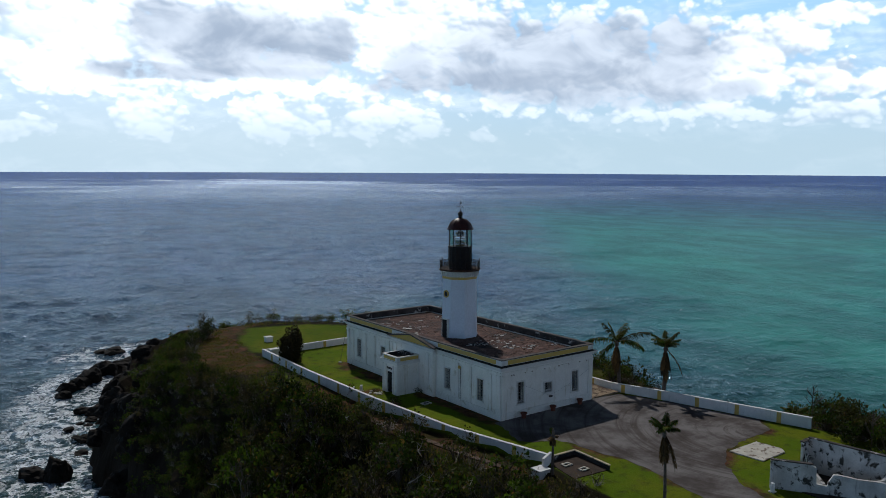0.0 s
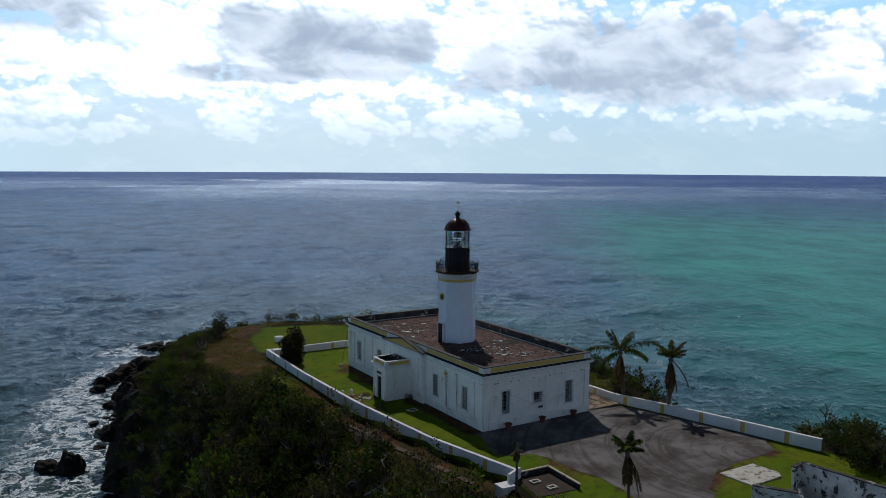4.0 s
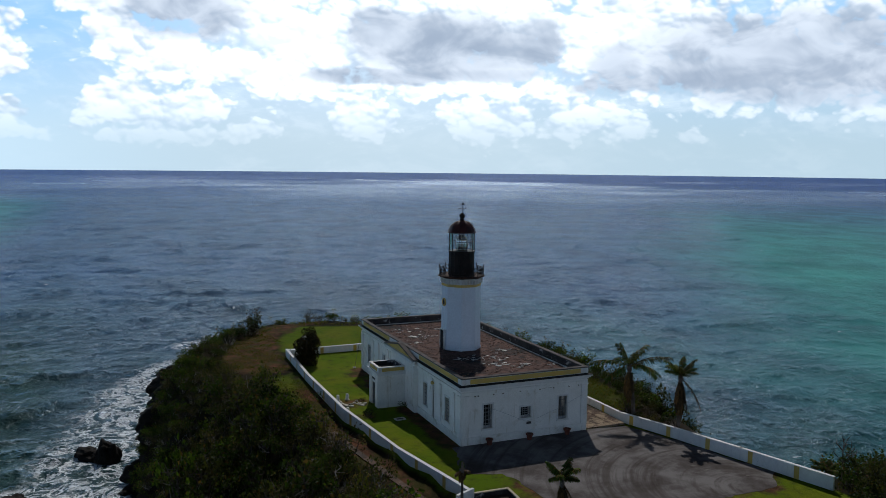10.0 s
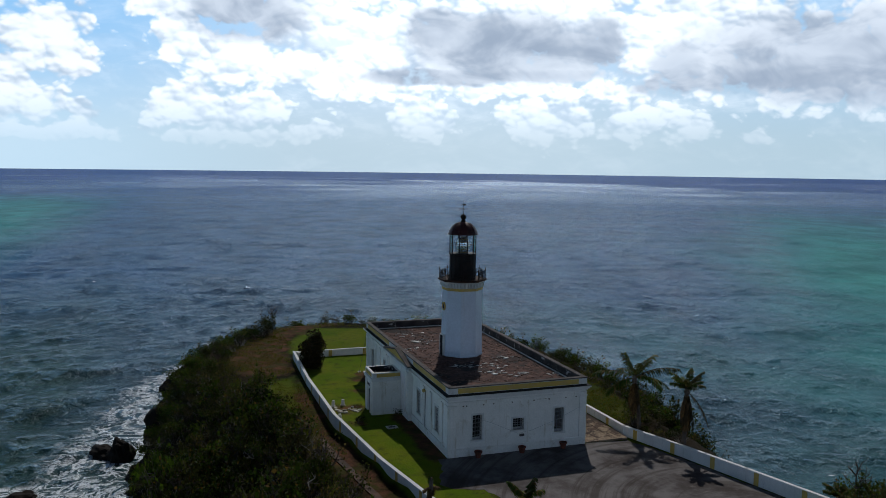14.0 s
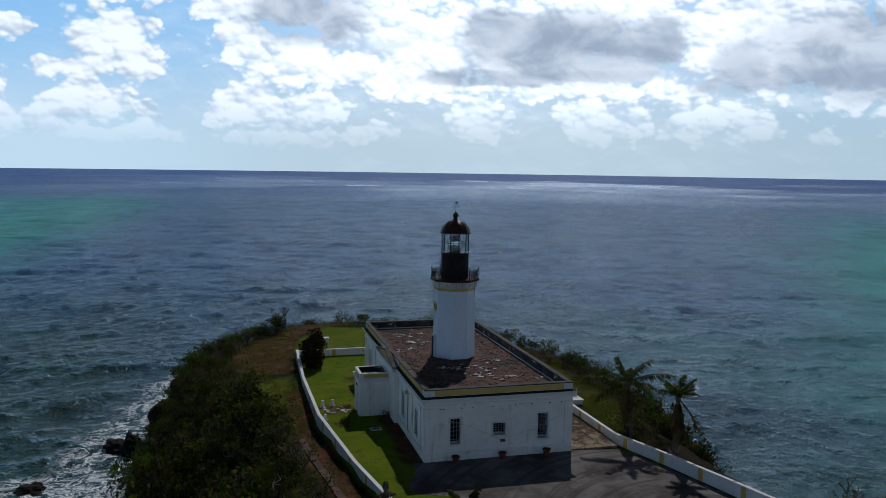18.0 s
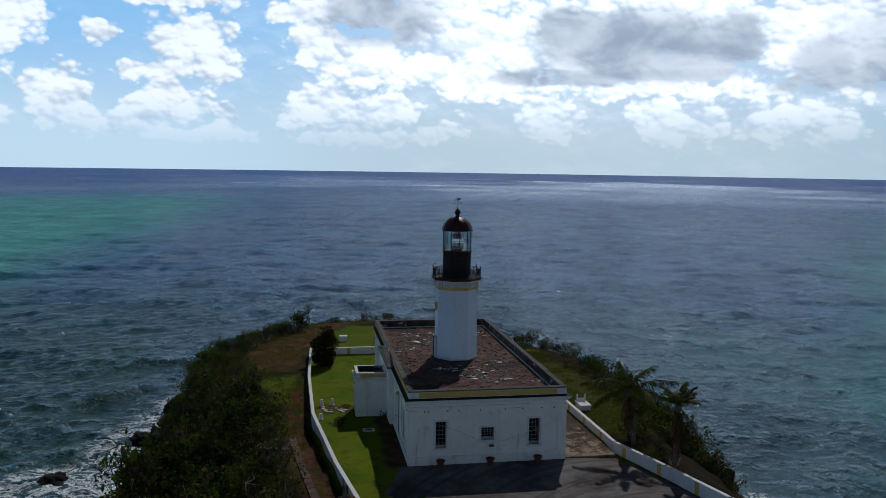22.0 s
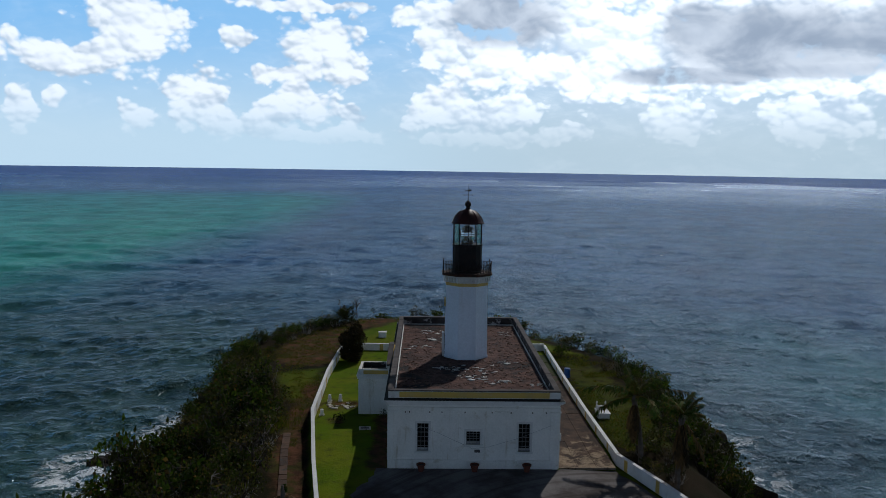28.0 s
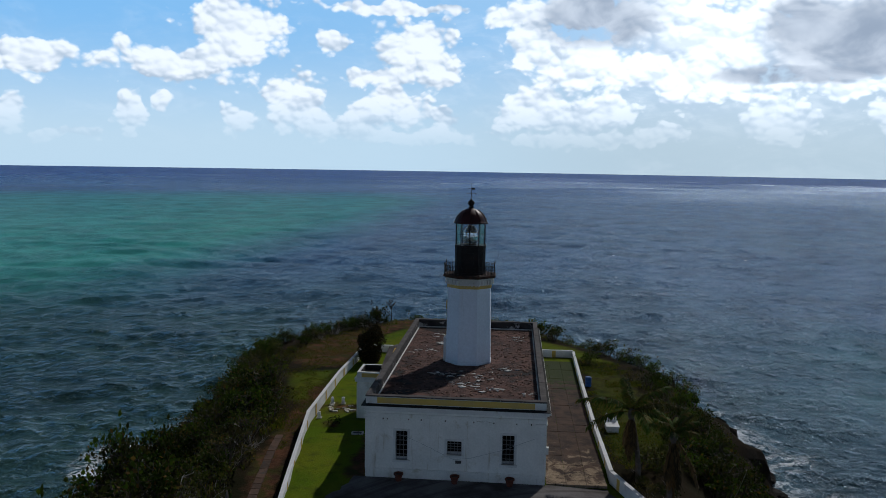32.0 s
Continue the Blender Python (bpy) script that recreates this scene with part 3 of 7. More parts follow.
def ground_material():
    """Lawn and rough grass on red-brown soil, and dark rock where the cliff falls away."""
    m = bpy.data.materials.new("headland_ground")
    m.use_nodes = True
    n = Nodes(m.node_tree)
    geo = n.add("ShaderNodeNewGeometry")
    at = geo.outputs["Position"]
    lawn = n.add("ShaderNodeAttribute", attr="lawn").outputs["Fac"]
    soil = n.add("ShaderNodeAttribute", attr="soil").outputs["Fac"]
    broad = n.noise(at, 0.16, 5.0, 0.62)
    mid = n.noise(at, 0.9, 5.0, 0.65)
    grass = n.mix(n.ramp(broad, 0.38, 0.62), (0.086, 0.140, 0.005), (0.130, 0.156, 0.008))
    grass = n.mix(n.ramp(n.noise(at, 0.33, 6.0, 0.7), 0.58, 0.72, 0.0, 0.7), grass, (0.10, 0.075, 0.028))
    grass = n.mix(n.ramp(mid, 0.48, 0.72, 0.0, 0.8), grass, (0.052, 0.066, 0.012))
    grass = n.mix(n.ramp(n.noise(at, 2.6, 5.0, 0.7), 0.56, 0.74, 0.0, 0.55), grass, (0.13, 0.13, 0.022))
    earth = n.mix(n.ramp(mid, 0.35, 0.65), (0.135, 0.062, 0.034), (0.060, 0.032, 0.020))
    earth = n.mix(n.ramp(n.noise(at, 0.5, 6.0, 0.7), 0.44, 0.60, 0.0, 0.85), earth, (0.046, 0.050, 0.013))
    # rough ground coloured near-black to paint the shade in gaps under the shrubs
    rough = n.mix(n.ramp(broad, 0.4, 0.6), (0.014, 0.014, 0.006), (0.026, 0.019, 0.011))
    lawn = n.ramp(n.math("ADD", lawn, n.math("MULTIPLY", n.math("SUBTRACT", mid, 0.5), 0.5)), 0.3, 0.7)
    soil = n.ramp(n.math("ADD", soil, n.math("MULTIPLY", n.math("SUBTRACT", n.noise(at, 0.35, 6.0, 0.7), 0.5), 2.2)), 0.35, 0.85)
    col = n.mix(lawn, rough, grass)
    col = n.mix(soil, col, earth)
    up = n.add("ShaderNodeSeparateXYZ", (geo.outputs["Normal"],)).outputs[2]
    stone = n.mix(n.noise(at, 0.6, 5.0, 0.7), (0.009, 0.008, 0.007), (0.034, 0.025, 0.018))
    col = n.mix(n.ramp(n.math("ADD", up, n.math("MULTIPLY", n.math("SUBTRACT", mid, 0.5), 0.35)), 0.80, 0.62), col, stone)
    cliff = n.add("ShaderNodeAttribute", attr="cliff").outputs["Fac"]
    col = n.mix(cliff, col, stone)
    col = n.mix(1.0, col, n.mix(n.noise(at, 9.0, 4.0, 0.7), (0.6, 0.6, 0.6), (1.4, 1.4, 1.4)), "MULTIPLY")
    b = n.add("ShaderNodeBump", {"Strength": 0.7, "Distance": 0.12, "Height": n.noise(at, 5.0, 6.0, 0.7)}).outputs[0]
    n.add("ShaderNodeOutputMaterial", (n.add("ShaderNodeBsdfPrincipled", {"Base Color": col, "Roughness": 1.0, "Specular IOR Level": 0.04, "Normal": b}).outputs[0],))
    return m


GROUND = ground_material()


# ---- mesh helpers ----
def box(bm, x0, x1, y0, y1, z0, z1, m=None):
    vs = [bm.verts.new((x, y, z)) for z in (z0, z1) for x, y in ((x0, y0), (x1, y0), (x1, y1), (x0, y1))]
    for f in ((3, 2, 1, 0), (4, 5, 6, 7), (0, 1, 5, 4), (1, 2, 6, 5), (2, 3, 7, 6), (3, 0, 4, 7)):
        bm.faces.new([vs[i] for i in f])
    if m is not None:
        for v in vs:
            v.co = m @ v.co
    return vs


def lathe(bm, profile, sides, m=None, turn=0.0, caps=True):
    """Rings of (radius, z) joined round the z axis."""
    rings = []
    for r, z in profile:
        ring = [bm.verts.new((r * math.cos(turn + 2 * math.pi * k / sides), r * math.sin(turn + 2 * math.pi * k / sides), z)) for k in range(sides)]
        rings.append(ring)
    for a, b in zip(rings, rings[1:]):
        for k in range(sides):
            bm.faces.new((a[k], a[(k + 1) % sides], b[(k + 1) % sides], b[k]))
    if caps:
        bm.faces.new(rings[0][::-1])
        bm.faces.new(rings[-1])
    if m is not None:
        for ring in rings:
            for v in ring:
                v.co = m @ v.co


def tube(bm, points, radii, sides=6):
    """A limb along points."""
    rings = []
    for i, p in enumerate(points):
        p = Vector(p)
        d = (Vector(points[min(i + 1, len(points) - 1)]) - Vector(points[max(i - 1, 0)])).normalized()
        a = d.cross(Vector((0.31, 0.17, 0.93)))
        a = a.normalized() if a.length > 1e-3 else Vector((1, 0, 0))
        b = d.cross(a)
        rings.append([bm.verts.new(p + radii[i] * (a * math.cos(2 * math.pi * k / sides) + b * math.sin(2 * math.pi * k / sides))) for k in range(sides)])
    for r0, r1 in zip(rings, rings[1:]):
        for k in range(sides):
            bm.faces.new((r0[k], r0[(k + 1) % sides], r1[(k + 1) % sides], r1[k]))
    bm.faces.new(rings[0][::-1])
    bm.faces.new(rings[-1])


def soften(bm, width=0.02, segments=1):
    bmesh.ops.bevel(bm, geom=[e for e in bm.edges if e.calc_face_angle(0) > 0.6], offset=width, segments=segments, affect="EDGES", profile=0.6)


def finish(bm, name, material, smooth=False):
    bmesh.ops.recalc_face_normals(bm, faces=bm.faces)
    me = bpy.data.meshes.new(name)
    bm.to_mesh(me)
    bm.free()
    me.materials.append(material)
    if smooth:
        me.polygons.foreach_set("use_smooth", [True] * len(me.polygons))
    return me


def part(name, bm, material, parent=None, label="", smooth=False, at=None):
    ob = new(name, bm if isinstance(bm, bpy.types.Mesh) else finish(bm, name, material, smooth))
    ob.parent = parent
    if at is not None:
        ob.matrix_basis = at
    return tagged(ob, label)


def thing(name, label, category, at=None, group="", kind=""):
    ob = new(name)
    ob.empty_display_size = 0.2
    if at is not None:
        ob.matrix_basis = at
    return tagged(ob, label, category, group, kind)


def from_arrays(name, verts, faces, material, smooth=False):
    me = bpy.data.meshes.new(name)
    verts, faces = np.asarray(verts, np.float32), np.asarray(faces, np.int32)
    k = faces.shape[1]
    me.vertices.add(len(verts))
    me.vertices.foreach_set("co", verts.ravel())
    me.loops.add(faces.size)
    me.loops.foreach_set("vertex_index", faces.ravel())
    me.polygons.add(len(faces))
    me.polygons.foreach_set("loop_start", np.arange(0, faces.size, k, dtype=np.int32))
    me.polygons.foreach_set("loop_total", np.full(len(faces), k, np.int32))
    if smooth:
        me.polygons.foreach_set("use_smooth", np.ones(len(faces), bool))
    me.update(calc_edges=True)
    me.materials.append(material)
    return me


def grid_faces(rows, cols, closed=False):
    r, c = np.meshgrid(np.arange(rows - 1), np.arange(cols if closed else cols - 1), indexing="ij")
    r, c = r.ravel(), c.ravel()
    d = (c + 1) % cols
    return np.stack([r * cols + c, r * cols + d, (r + 1) * cols + d, (r + 1) * cols + c], 1)


def set_attr(me, name, values):
    me.attributes.new(name, "FLOAT", "POINT").data.foreach_set("value", np.asarray(values, np.float32))


# ---- the headland and the sea ----
RIM = [(-30, -120), (-16, -60), (-11, -30), (-9.5, -14), (-9.8, 4), (-12.5, 16), (-18, 27), (-19.5, 38), (-16, 48), (-6, 58), (3, 59.5), (9, 55), (15, 47.5),
       (20, 43), (24, 35), (25, 20), (22.5, 5), (20.6, -3.5), (22.6, -11), (24.8, -18), (33, -30), (60, -70), (90, -120)]
SHORE = [(-130, -120), (-70, -70), (-42, -35), (-32, -5), (-27.5, 22), (-23.6, 46), (-23.2, 58), (-18.6, 72), (-14.6, 86), (-10.6, 97), (-4, 104), (5, 104), (17, 97), (28, 84),
         (36, 67), (40, 48), (40, 28), (37, 5), (46, -25), (85, -70), (140, -120)]


def inside(poly, x, y):
    hit = np.zeros(x.shape, bool)
    for (x0, y0), (x1, y1) in zip(poly, poly[1:] + poly[:1]):
        if y0 != y1:
            hit ^= ((y0 > y) != (y1 > y)) & (x < (x1 - x0) * (y - y0) / (y1 - y0) + x0)
    return hit


def away(line, x, y, closed=False):
    """Distance to a line of points."""
    best = np.full(x.shape, 1e9)
    for (x0, y0), (x1, y1) in zip(line, line[1:] + (line[:1] if closed else [])):
        dx, dy = x1 - x0, y1 - y0
        t = np.clip(((x - x0) * dx + (y - y0) * dy) / (dx * dx + dy * dy), 0, 1)
        best = np.minimum(best, np.hypot(x - x0 - t * dx, y - y0 - t * dy))
    return best


def value_noise(x, y, scale, seed=0):
    """Smooth noise of about -1 to 1, from a lattice of random numbers."""
    rng = np.random.RandomState(seed)
    table = rng.uniform(-1, 1, (256, 256))
    u, v = x / scale, y / scale
    i, j = np.floor(u).astype(int), np.floor(v).astype(int)
    a, b = u - i, v - j
    a, b = a * a * (3 - 2 * a), b * b * (3 - 2 * b)
    g = lambda p, q: table[p % 256, q % 256]
    return (g(i, j) * (1 - a) + g(i + 1, j) * a) * (1 - b) + (g(i, j + 1) * (1 - a) + g(i + 1, j + 1) * a) * b


LEFT_WALL = [(-7.1, 37.9), (-7.45, 25.0), (-7.2, 11.6), (-5.6, 0.4), (-3.85, -10.3)]
LEFT_DROP = [0, 0, 0.03, 0.48, 0.33]      # how far the wall top is lowered to fit the camera's view
RIGHT_WALL = [(17.3, 38.7), (17.2, 25.0), (17.2, 13.0), (17.4, 1.4), (19.3, -4.3), (21.1, -10.6), (23.1, -18.2)]


def ground_height(x, y):
    x, y = np.asarray(x, float), np.asarray(y, float)
    on_top = inside(RIM, x, y)
    a, b = away(RIM, x, y), away(SHORE, x, y)
    dry = inside(SHORE, x, y)
    f = np.where(on_top, 0, a / (a + b + 1e-6))
    fall = np.interp(f, [0, 0.12, 0.3, 0.55, 0.74, 0.84, 0.95, 1.0], [0, -0.9, -3.2, -6.3, -8.8, -12.2, -15.8, -17.2])
    z = np.where(dry, fall, -17.2 - np.minimum(b * 0.5, 4))
    rough = value_noise(x, y, 7, 1) * 0.9 + value_noise(x, y, 3.1, 2) * 0.6 + value_noise(x, y, 1.3, 3) * 0.35 + (value_noise(x, y, 2.2, 6) * 1.3 + np.abs(value_noise(x, y, 4.6, 7)) * 1.6) * np.clip(f * 3 - 1.6, 0, 1)
    z = z + rough * np.clip(f * 3.5, 0, 1.6) * np.where(dry, 1, np.exp(-b / 1.2))
    # the ground outside the long yard wall lies lower
    out = np.interp(y, [-14, -10, 12, 24], [0.75, 0.75, 0.55, 0.0]) * np.clip((-x - np.interp(y, [-10.3, 0.4, 11.6], [3.95, 5.7, 7.25])) / 0.35, 0, 1) * on_top
    out = np.where((y < -10.2) & (x > -6.4), 0, out)
    z = z - out
    z = z - 0.04 * np.clip(np.maximum(x - 12, 0), 0, 10) * (y < 3) * on_top
    z = z + 0.05 * value_noise(x, y, 4.0, 5) * on_top * (away([(-7.5, 30), (-7, 5)], x, y) < 9) * (x < -7.6)
    return z


def build_ground():
    xs = np.concatenate([[-1500, -700, -350, -200, -140, -110, -90], np.arange(-75, 72, 0.9), [80, 95, 120, 170, 260, 400, 800, 1500]])
    ys = np.concatenate([[-1500, -800, -450, -280, -200, -150, -120, -100, -85, -75], np.arange(-66, 112, 0.9), [118, 125]])
    gx, gy = np.meshgrid(xs, ys)
    x, y = gx.ravel(), gy.ravel()
    z = ground_height(x, y)
    far = np.maximum(-115 - y, 0)
    crag = np.clip(np.minimum(away(SHORE, x, y), 6) / 6, 0, 1) * np.clip((-3 - z) / 4, 0, 1) * (z > -16)
    x = x + crag * (1.3 * value_noise(y, z, 2.6, 21) + 0.7 * value_noise(y, z, 0.9, 22))
    y = y + crag * (1.3 * value_noise(x, z, 2.8, 23) + 0.7 * value_noise(x, z, 1.0, 24))
    z = np.where(y < -115, 3 * np.clip(far / 200, 0, 6) + 2 * value_noise(x, y, 90, 9), z)
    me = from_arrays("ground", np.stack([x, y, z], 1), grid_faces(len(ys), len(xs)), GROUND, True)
    yard = [(-7.4, 38), (-7.5, 11), (-4.4, -10.3), (-6, -26), (0, -34), (28, -34), (23, -18), (17.4, 1), (17.2, 38)]
    lawn = np.clip(0.5 + np.where(inside(yard, x, y), 1, -1) * away(yard, x, y, True) * 1.1, 0, 1)
    point = [(-4, 38), (17, 38), (24, 34), (18, 44), (8, 54), (-2, 57), (-7, 48), (-8, 40)]
    lawn = np.maximum(lawn, 0.62 * np.clip(0.5 + np.where(inside(point, x, y), 1, -1) * away(point, x, y, True) * 0.4, 0, 1))
    side = [(17.4, 38), (17.4, 5), (24, 4), (24, 30)]
    lawn = np.maximum(lawn, 0.45 * np.clip(0.5 + np.where(inside(side, x, y), 1, -1) * away(side, x, y, True) * 0.4, 0, 1))
    slope = [(-8, 30), (-8, 16), (-11, 18), (-14, 27)]
    lawn = np.maximum(lawn, 0.55 * np.clip(0.6 + np.where(inside(slope, x, y), 1, -1) * away(slope, x, y, True) * 0.4, 0, 1))
    bare = [(-7.6, 37), (-8.5, 30), (-14, 30), (-15, 40), (-10, 52), (-5, 58.5), (3, 59), (0, 56), (-6, 50), (-7, 42)]
    soil = np.clip(0.5 + np.where(inside(bare, x, y), 1, -1) * away(bare, x, y, True) * 0.4, 0, 1)
    path = away([(-8.4, 22), (-8.8, 10), (-7.6, 0), (-5.6, -9)], x, y)
    soil = np.maximum(soil, 0.9 * np.clip(1.3 - path * 0.6, 0, 1))
    spots = [(-5.2, 15.4, 2.4), (-2.6, 21.5, 1.4), (-5.3, 11, 1.0), (-2.0, 26, 1.3), (15.4, -2.0, 2.6), (-1.5, -12, 2.2)]
    # bare soil along the house foot, partly painting in the shade there
    foot = np.minimum(away([(-0.7, 0.3), (-0.7, 12.0)], x, y), away([(-0.7, 17.0), (-0.7, 28.5)], x, y))
    soil = np.maximum(soil, 0.95 * np.clip(1.5 - foot * 0.9, 0, 1))
    for px, py, r in spots:
        soil = np.maximum(soil, 0.8 * np.clip(1.4 - np.hypot(x - px, y - py) / r, 0, 1))
    verge = away([(-2.4, -5.0), (0.3, -6.9), (1.1, -11.4), (1.5, -15.9), (-0.4, -25)], x, y)
    verge = np.minimum(verge, away([(21.6, -13.6), (19.5, -16.4), (14.4, -16.9), (10.2, -17.6), (7.2, -19.8), (4.6, -23), (3.2, -27)], x, y))
    soil = np.maximum(soil, 0.75 * np.clip(1.1 - verge * 0.7, 0, 1))
    set_attr(me, "lawn", lawn)
    set_attr(me, "soil", soil)
    inland = inside(RIM, x, y)
    a, b = away(RIM, x, y), away(SHORE, x, y)
    steep = np.where(inland, 0, a / (a + b + 1e-6))
    quads = np.empty(len(me.polygons) * 4, np.int32)
    me.loops.foreach_get("vertex_index", quads)
    me.polygons.foreach_set("use_smooth", steep[quads.reshape(-1, 4)].mean(1) < 0.62)
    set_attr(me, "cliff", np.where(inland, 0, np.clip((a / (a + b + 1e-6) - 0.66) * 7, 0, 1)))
    tagged(new("ground", me), "grassy headland with red-brown soil and dark rocky cliffs", "ground", kind="structure")


build_ground()


def build_sea():
    cx, cy = -15.0, -58.0
    fine = np.radians(np.linspace(-42, 72, 660))
    coarse = np.radians(np.linspace(72, 318, 42)[1:-1])
    ang = np.concatenate([fine, coarse])
    rad = np.concatenate([[2, 12, 24, 36, 48], np.linspace(60 ** -0.5, 4900 ** -0.5, 720) ** -2])
    r, a = np.meshgrid(rad, ang, indexing="ij")
    x, y = (cx + r * np.sin(a)).ravel(), (cy + r * np.cos(a)).ravel()
    step = np.repeat(np.gradient(rad), len(ang))
    z = np.zeros_like(x)
    rng = np.random.RandomState(4)
    # swell and wind waves, each in groups and with wandering crests
    for wave, amp, heading in ((70, 0.26, 26), (43, 0.24, 4), (33, 0.26, 14), (29, 0.20, 44), (26, 0.20, -18), (21, 0.22, 8), (17, 0.17, 30), (16, 0.17, -30), (11.5, 0.125, 58), (11, 0.125, 2), (10.3, 0.11, -44), (7.4, 0.09, 34), (7.0, 0.09, -24),
                               (5.0, 0.075, 66), (4.8, 0.075, 8), (4.6, 0.065, -50), (3.3, 0.055, 28), (3.1, 0.05, -34), (2.3, 0.038, 0)):
        h = math.radians(heading)
        fade = np.clip(wave / (step * 3) - 0.5, 0, 1)
        near = fade > 0
        px, py = x[near], y[near]
        swing = value_noise(px, py, wave * 1.7, int(wave * 10)) * 2.4
        ph = (px * math.sin(h) + py * math.cos(h)) * 2 * math.pi / wave + swing + rng.uniform(0, 6)
        crest = 1 - np.abs(np.sin(ph / 2)) * 2 ** 0.5
        group = np.clip(0.75 + 0.9 * value_noise(px, py, wave * 3.7, int(wave * 10) + 50), 0.1, 1.7)
        z[near] += 1.2 * amp * fade[near] * (0.5 * np.sin(ph) + 0.5 * crest) * group
    z *= 1 - 0.45 * np.clip((x * 0.80 - y * 0.60 - 20) / 70, 0, 1)
    d = away(SHORE, x, y)
    verts = np.stack([x, y, SEA_Z + z], 1)
    n = len(verts)
    verts = np.concatenate([verts, [[cx, cy, SEA_Z]]])
    faces = grid_faces(len(rad), len(ang), True)
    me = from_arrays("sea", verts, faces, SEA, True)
    # sunlit water painted turquoise, with some silt: a broad patch to the east and another to the west
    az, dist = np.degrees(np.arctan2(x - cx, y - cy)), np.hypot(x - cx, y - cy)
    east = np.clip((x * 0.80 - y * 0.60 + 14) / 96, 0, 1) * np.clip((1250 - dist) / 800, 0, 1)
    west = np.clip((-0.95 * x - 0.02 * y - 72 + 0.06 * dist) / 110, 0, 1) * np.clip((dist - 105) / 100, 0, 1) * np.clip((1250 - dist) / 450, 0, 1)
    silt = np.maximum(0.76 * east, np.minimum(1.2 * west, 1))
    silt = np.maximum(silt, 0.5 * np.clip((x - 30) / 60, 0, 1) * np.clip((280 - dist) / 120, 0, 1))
    near = np.clip((330 - dist) / 200, 0, 1)
    near = np.maximum(near, 1.2 * np.clip((-x - 5) / 40, 0, 1) * np.clip((330 - dist) / 140, 0, 1))
    surf = np.clip(1 - d / 20, 0, 1) * np.where(x < 14, np.clip((y - 18) / 26, 0.3, 1.0), 0.55)
    surf = np.maximum(surf, 0.85 * np.clip(1.3 - np.hypot((x + 1) / 15, (y - 128) / 9), 0, 1))
    surf = np.maximum(surf, 0.9 * np.clip(1.4 - np.hypot((x + 37) / 8, (y - 42) / 7), 0, 1))
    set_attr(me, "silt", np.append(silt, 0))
    # painted cloud shade that grows with distance
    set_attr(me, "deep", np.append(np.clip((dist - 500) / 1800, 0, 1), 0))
    # extra gloss in a far band imitates sunlight patches glinting on the sea
    wind = np.clip((dist - 900) / 500, 0, 1) * np.clip((3100 - dist) / 700, 0, 1)
    set_attr(me, "gusts", np.append(wind * np.clip(0.4 + 0.8 * value_noise(x, y, 420, 71) + 0.6 * value_noise(x, y, 130, 72), 0, 1), 0))
    set_attr(me, "murk", np.append(np.maximum(near * 0.95, np.clip(1 - d / 80, 0, 1)) * np.clip(1 - (x - 40) / 110, 0.12, 1), 0))
    set_attr(me, "shore", np.append(surf, 0))
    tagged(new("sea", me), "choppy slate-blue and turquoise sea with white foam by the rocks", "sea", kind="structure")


build_sea()


# ---- the keepers' house ----
HW, HL = 12.57, 28.8               # width (x) and length (y); its near corner stands at the origin
ROOF_Z, GAP_Z, TOP_Z = 5.15, 5.27, 5.96


def wall_pieces(bm, length, height, thick, holes, place):
    """A wall of boxes round its openings. holes: (from, to, sill, head). place(u, v, w): along, inwards, up."""
    us = sorted({0.0, length, *[h[0] for h in holes], *[h[1] for h in holes]})
    ws = sorted({0.0, height, *[h[2] for h in holes], *[h[3] for h in holes]})
    def solid(i, j):
        if not (0 <= i < len(us) - 1 and 0 <= j < len(ws) - 1):
            return False
        u, w = (us[i] + us[i + 1]) / 2, (ws[j] + ws[j + 1]) / 2
        return not any(h[0] < u < h[1] and h[2] < w < h[3] for h in holes)
    seen = {}
    def vert(i, k, j):
        if (i, k, j) not in seen:
            seen[i, k, j] = bm.verts.new(place(us[i], thick * k, ws[j]))
        return seen[i, k, j]
    for i in range(len(us) - 1):
        for j in range(len(ws) - 1):
            if not solid(i, j):
                continue
            for k in (0, 1):
                bm.faces.new([vert(p, k, q) for p, q in ((i, j), (i + 1, j), (i + 1, j + 1), (i, j + 1))])
            for di, dj, a, b in ((-1, 0, (i, j), (i, j + 1)), (1, 0, (i + 1, j), (i + 1, j + 1)), (0, -1, (i, j), (i + 1, j)), (0, 1, (i, j + 1), (i + 1, j + 1))):
                if not solid(i + di, j + dj):
                    bm.faces.new((vert(a[0], 0, a[1]), vert(b[0], 0, b[1]), vert(b[0], 1, b[1]), vert(a[0], 1, a[1])))


def slab(bm, u0, u1, v0, v1, w0, w1, place):
    vs = [bm.verts.new(place(u, v, w)) for w in (w0, w1) for u, v in ((u0, v0), (u1, v0), (u1, v1), (u0, v1))]
    for f in ((3, 2, 1, 0), (4, 5, 6, 7), (0, 1, 5, 4), (1, 2, 6, 5), (2, 3, 7, 6), (3, 0, 4, 7)):
        bm.faces.new([vs[i] for i in f])


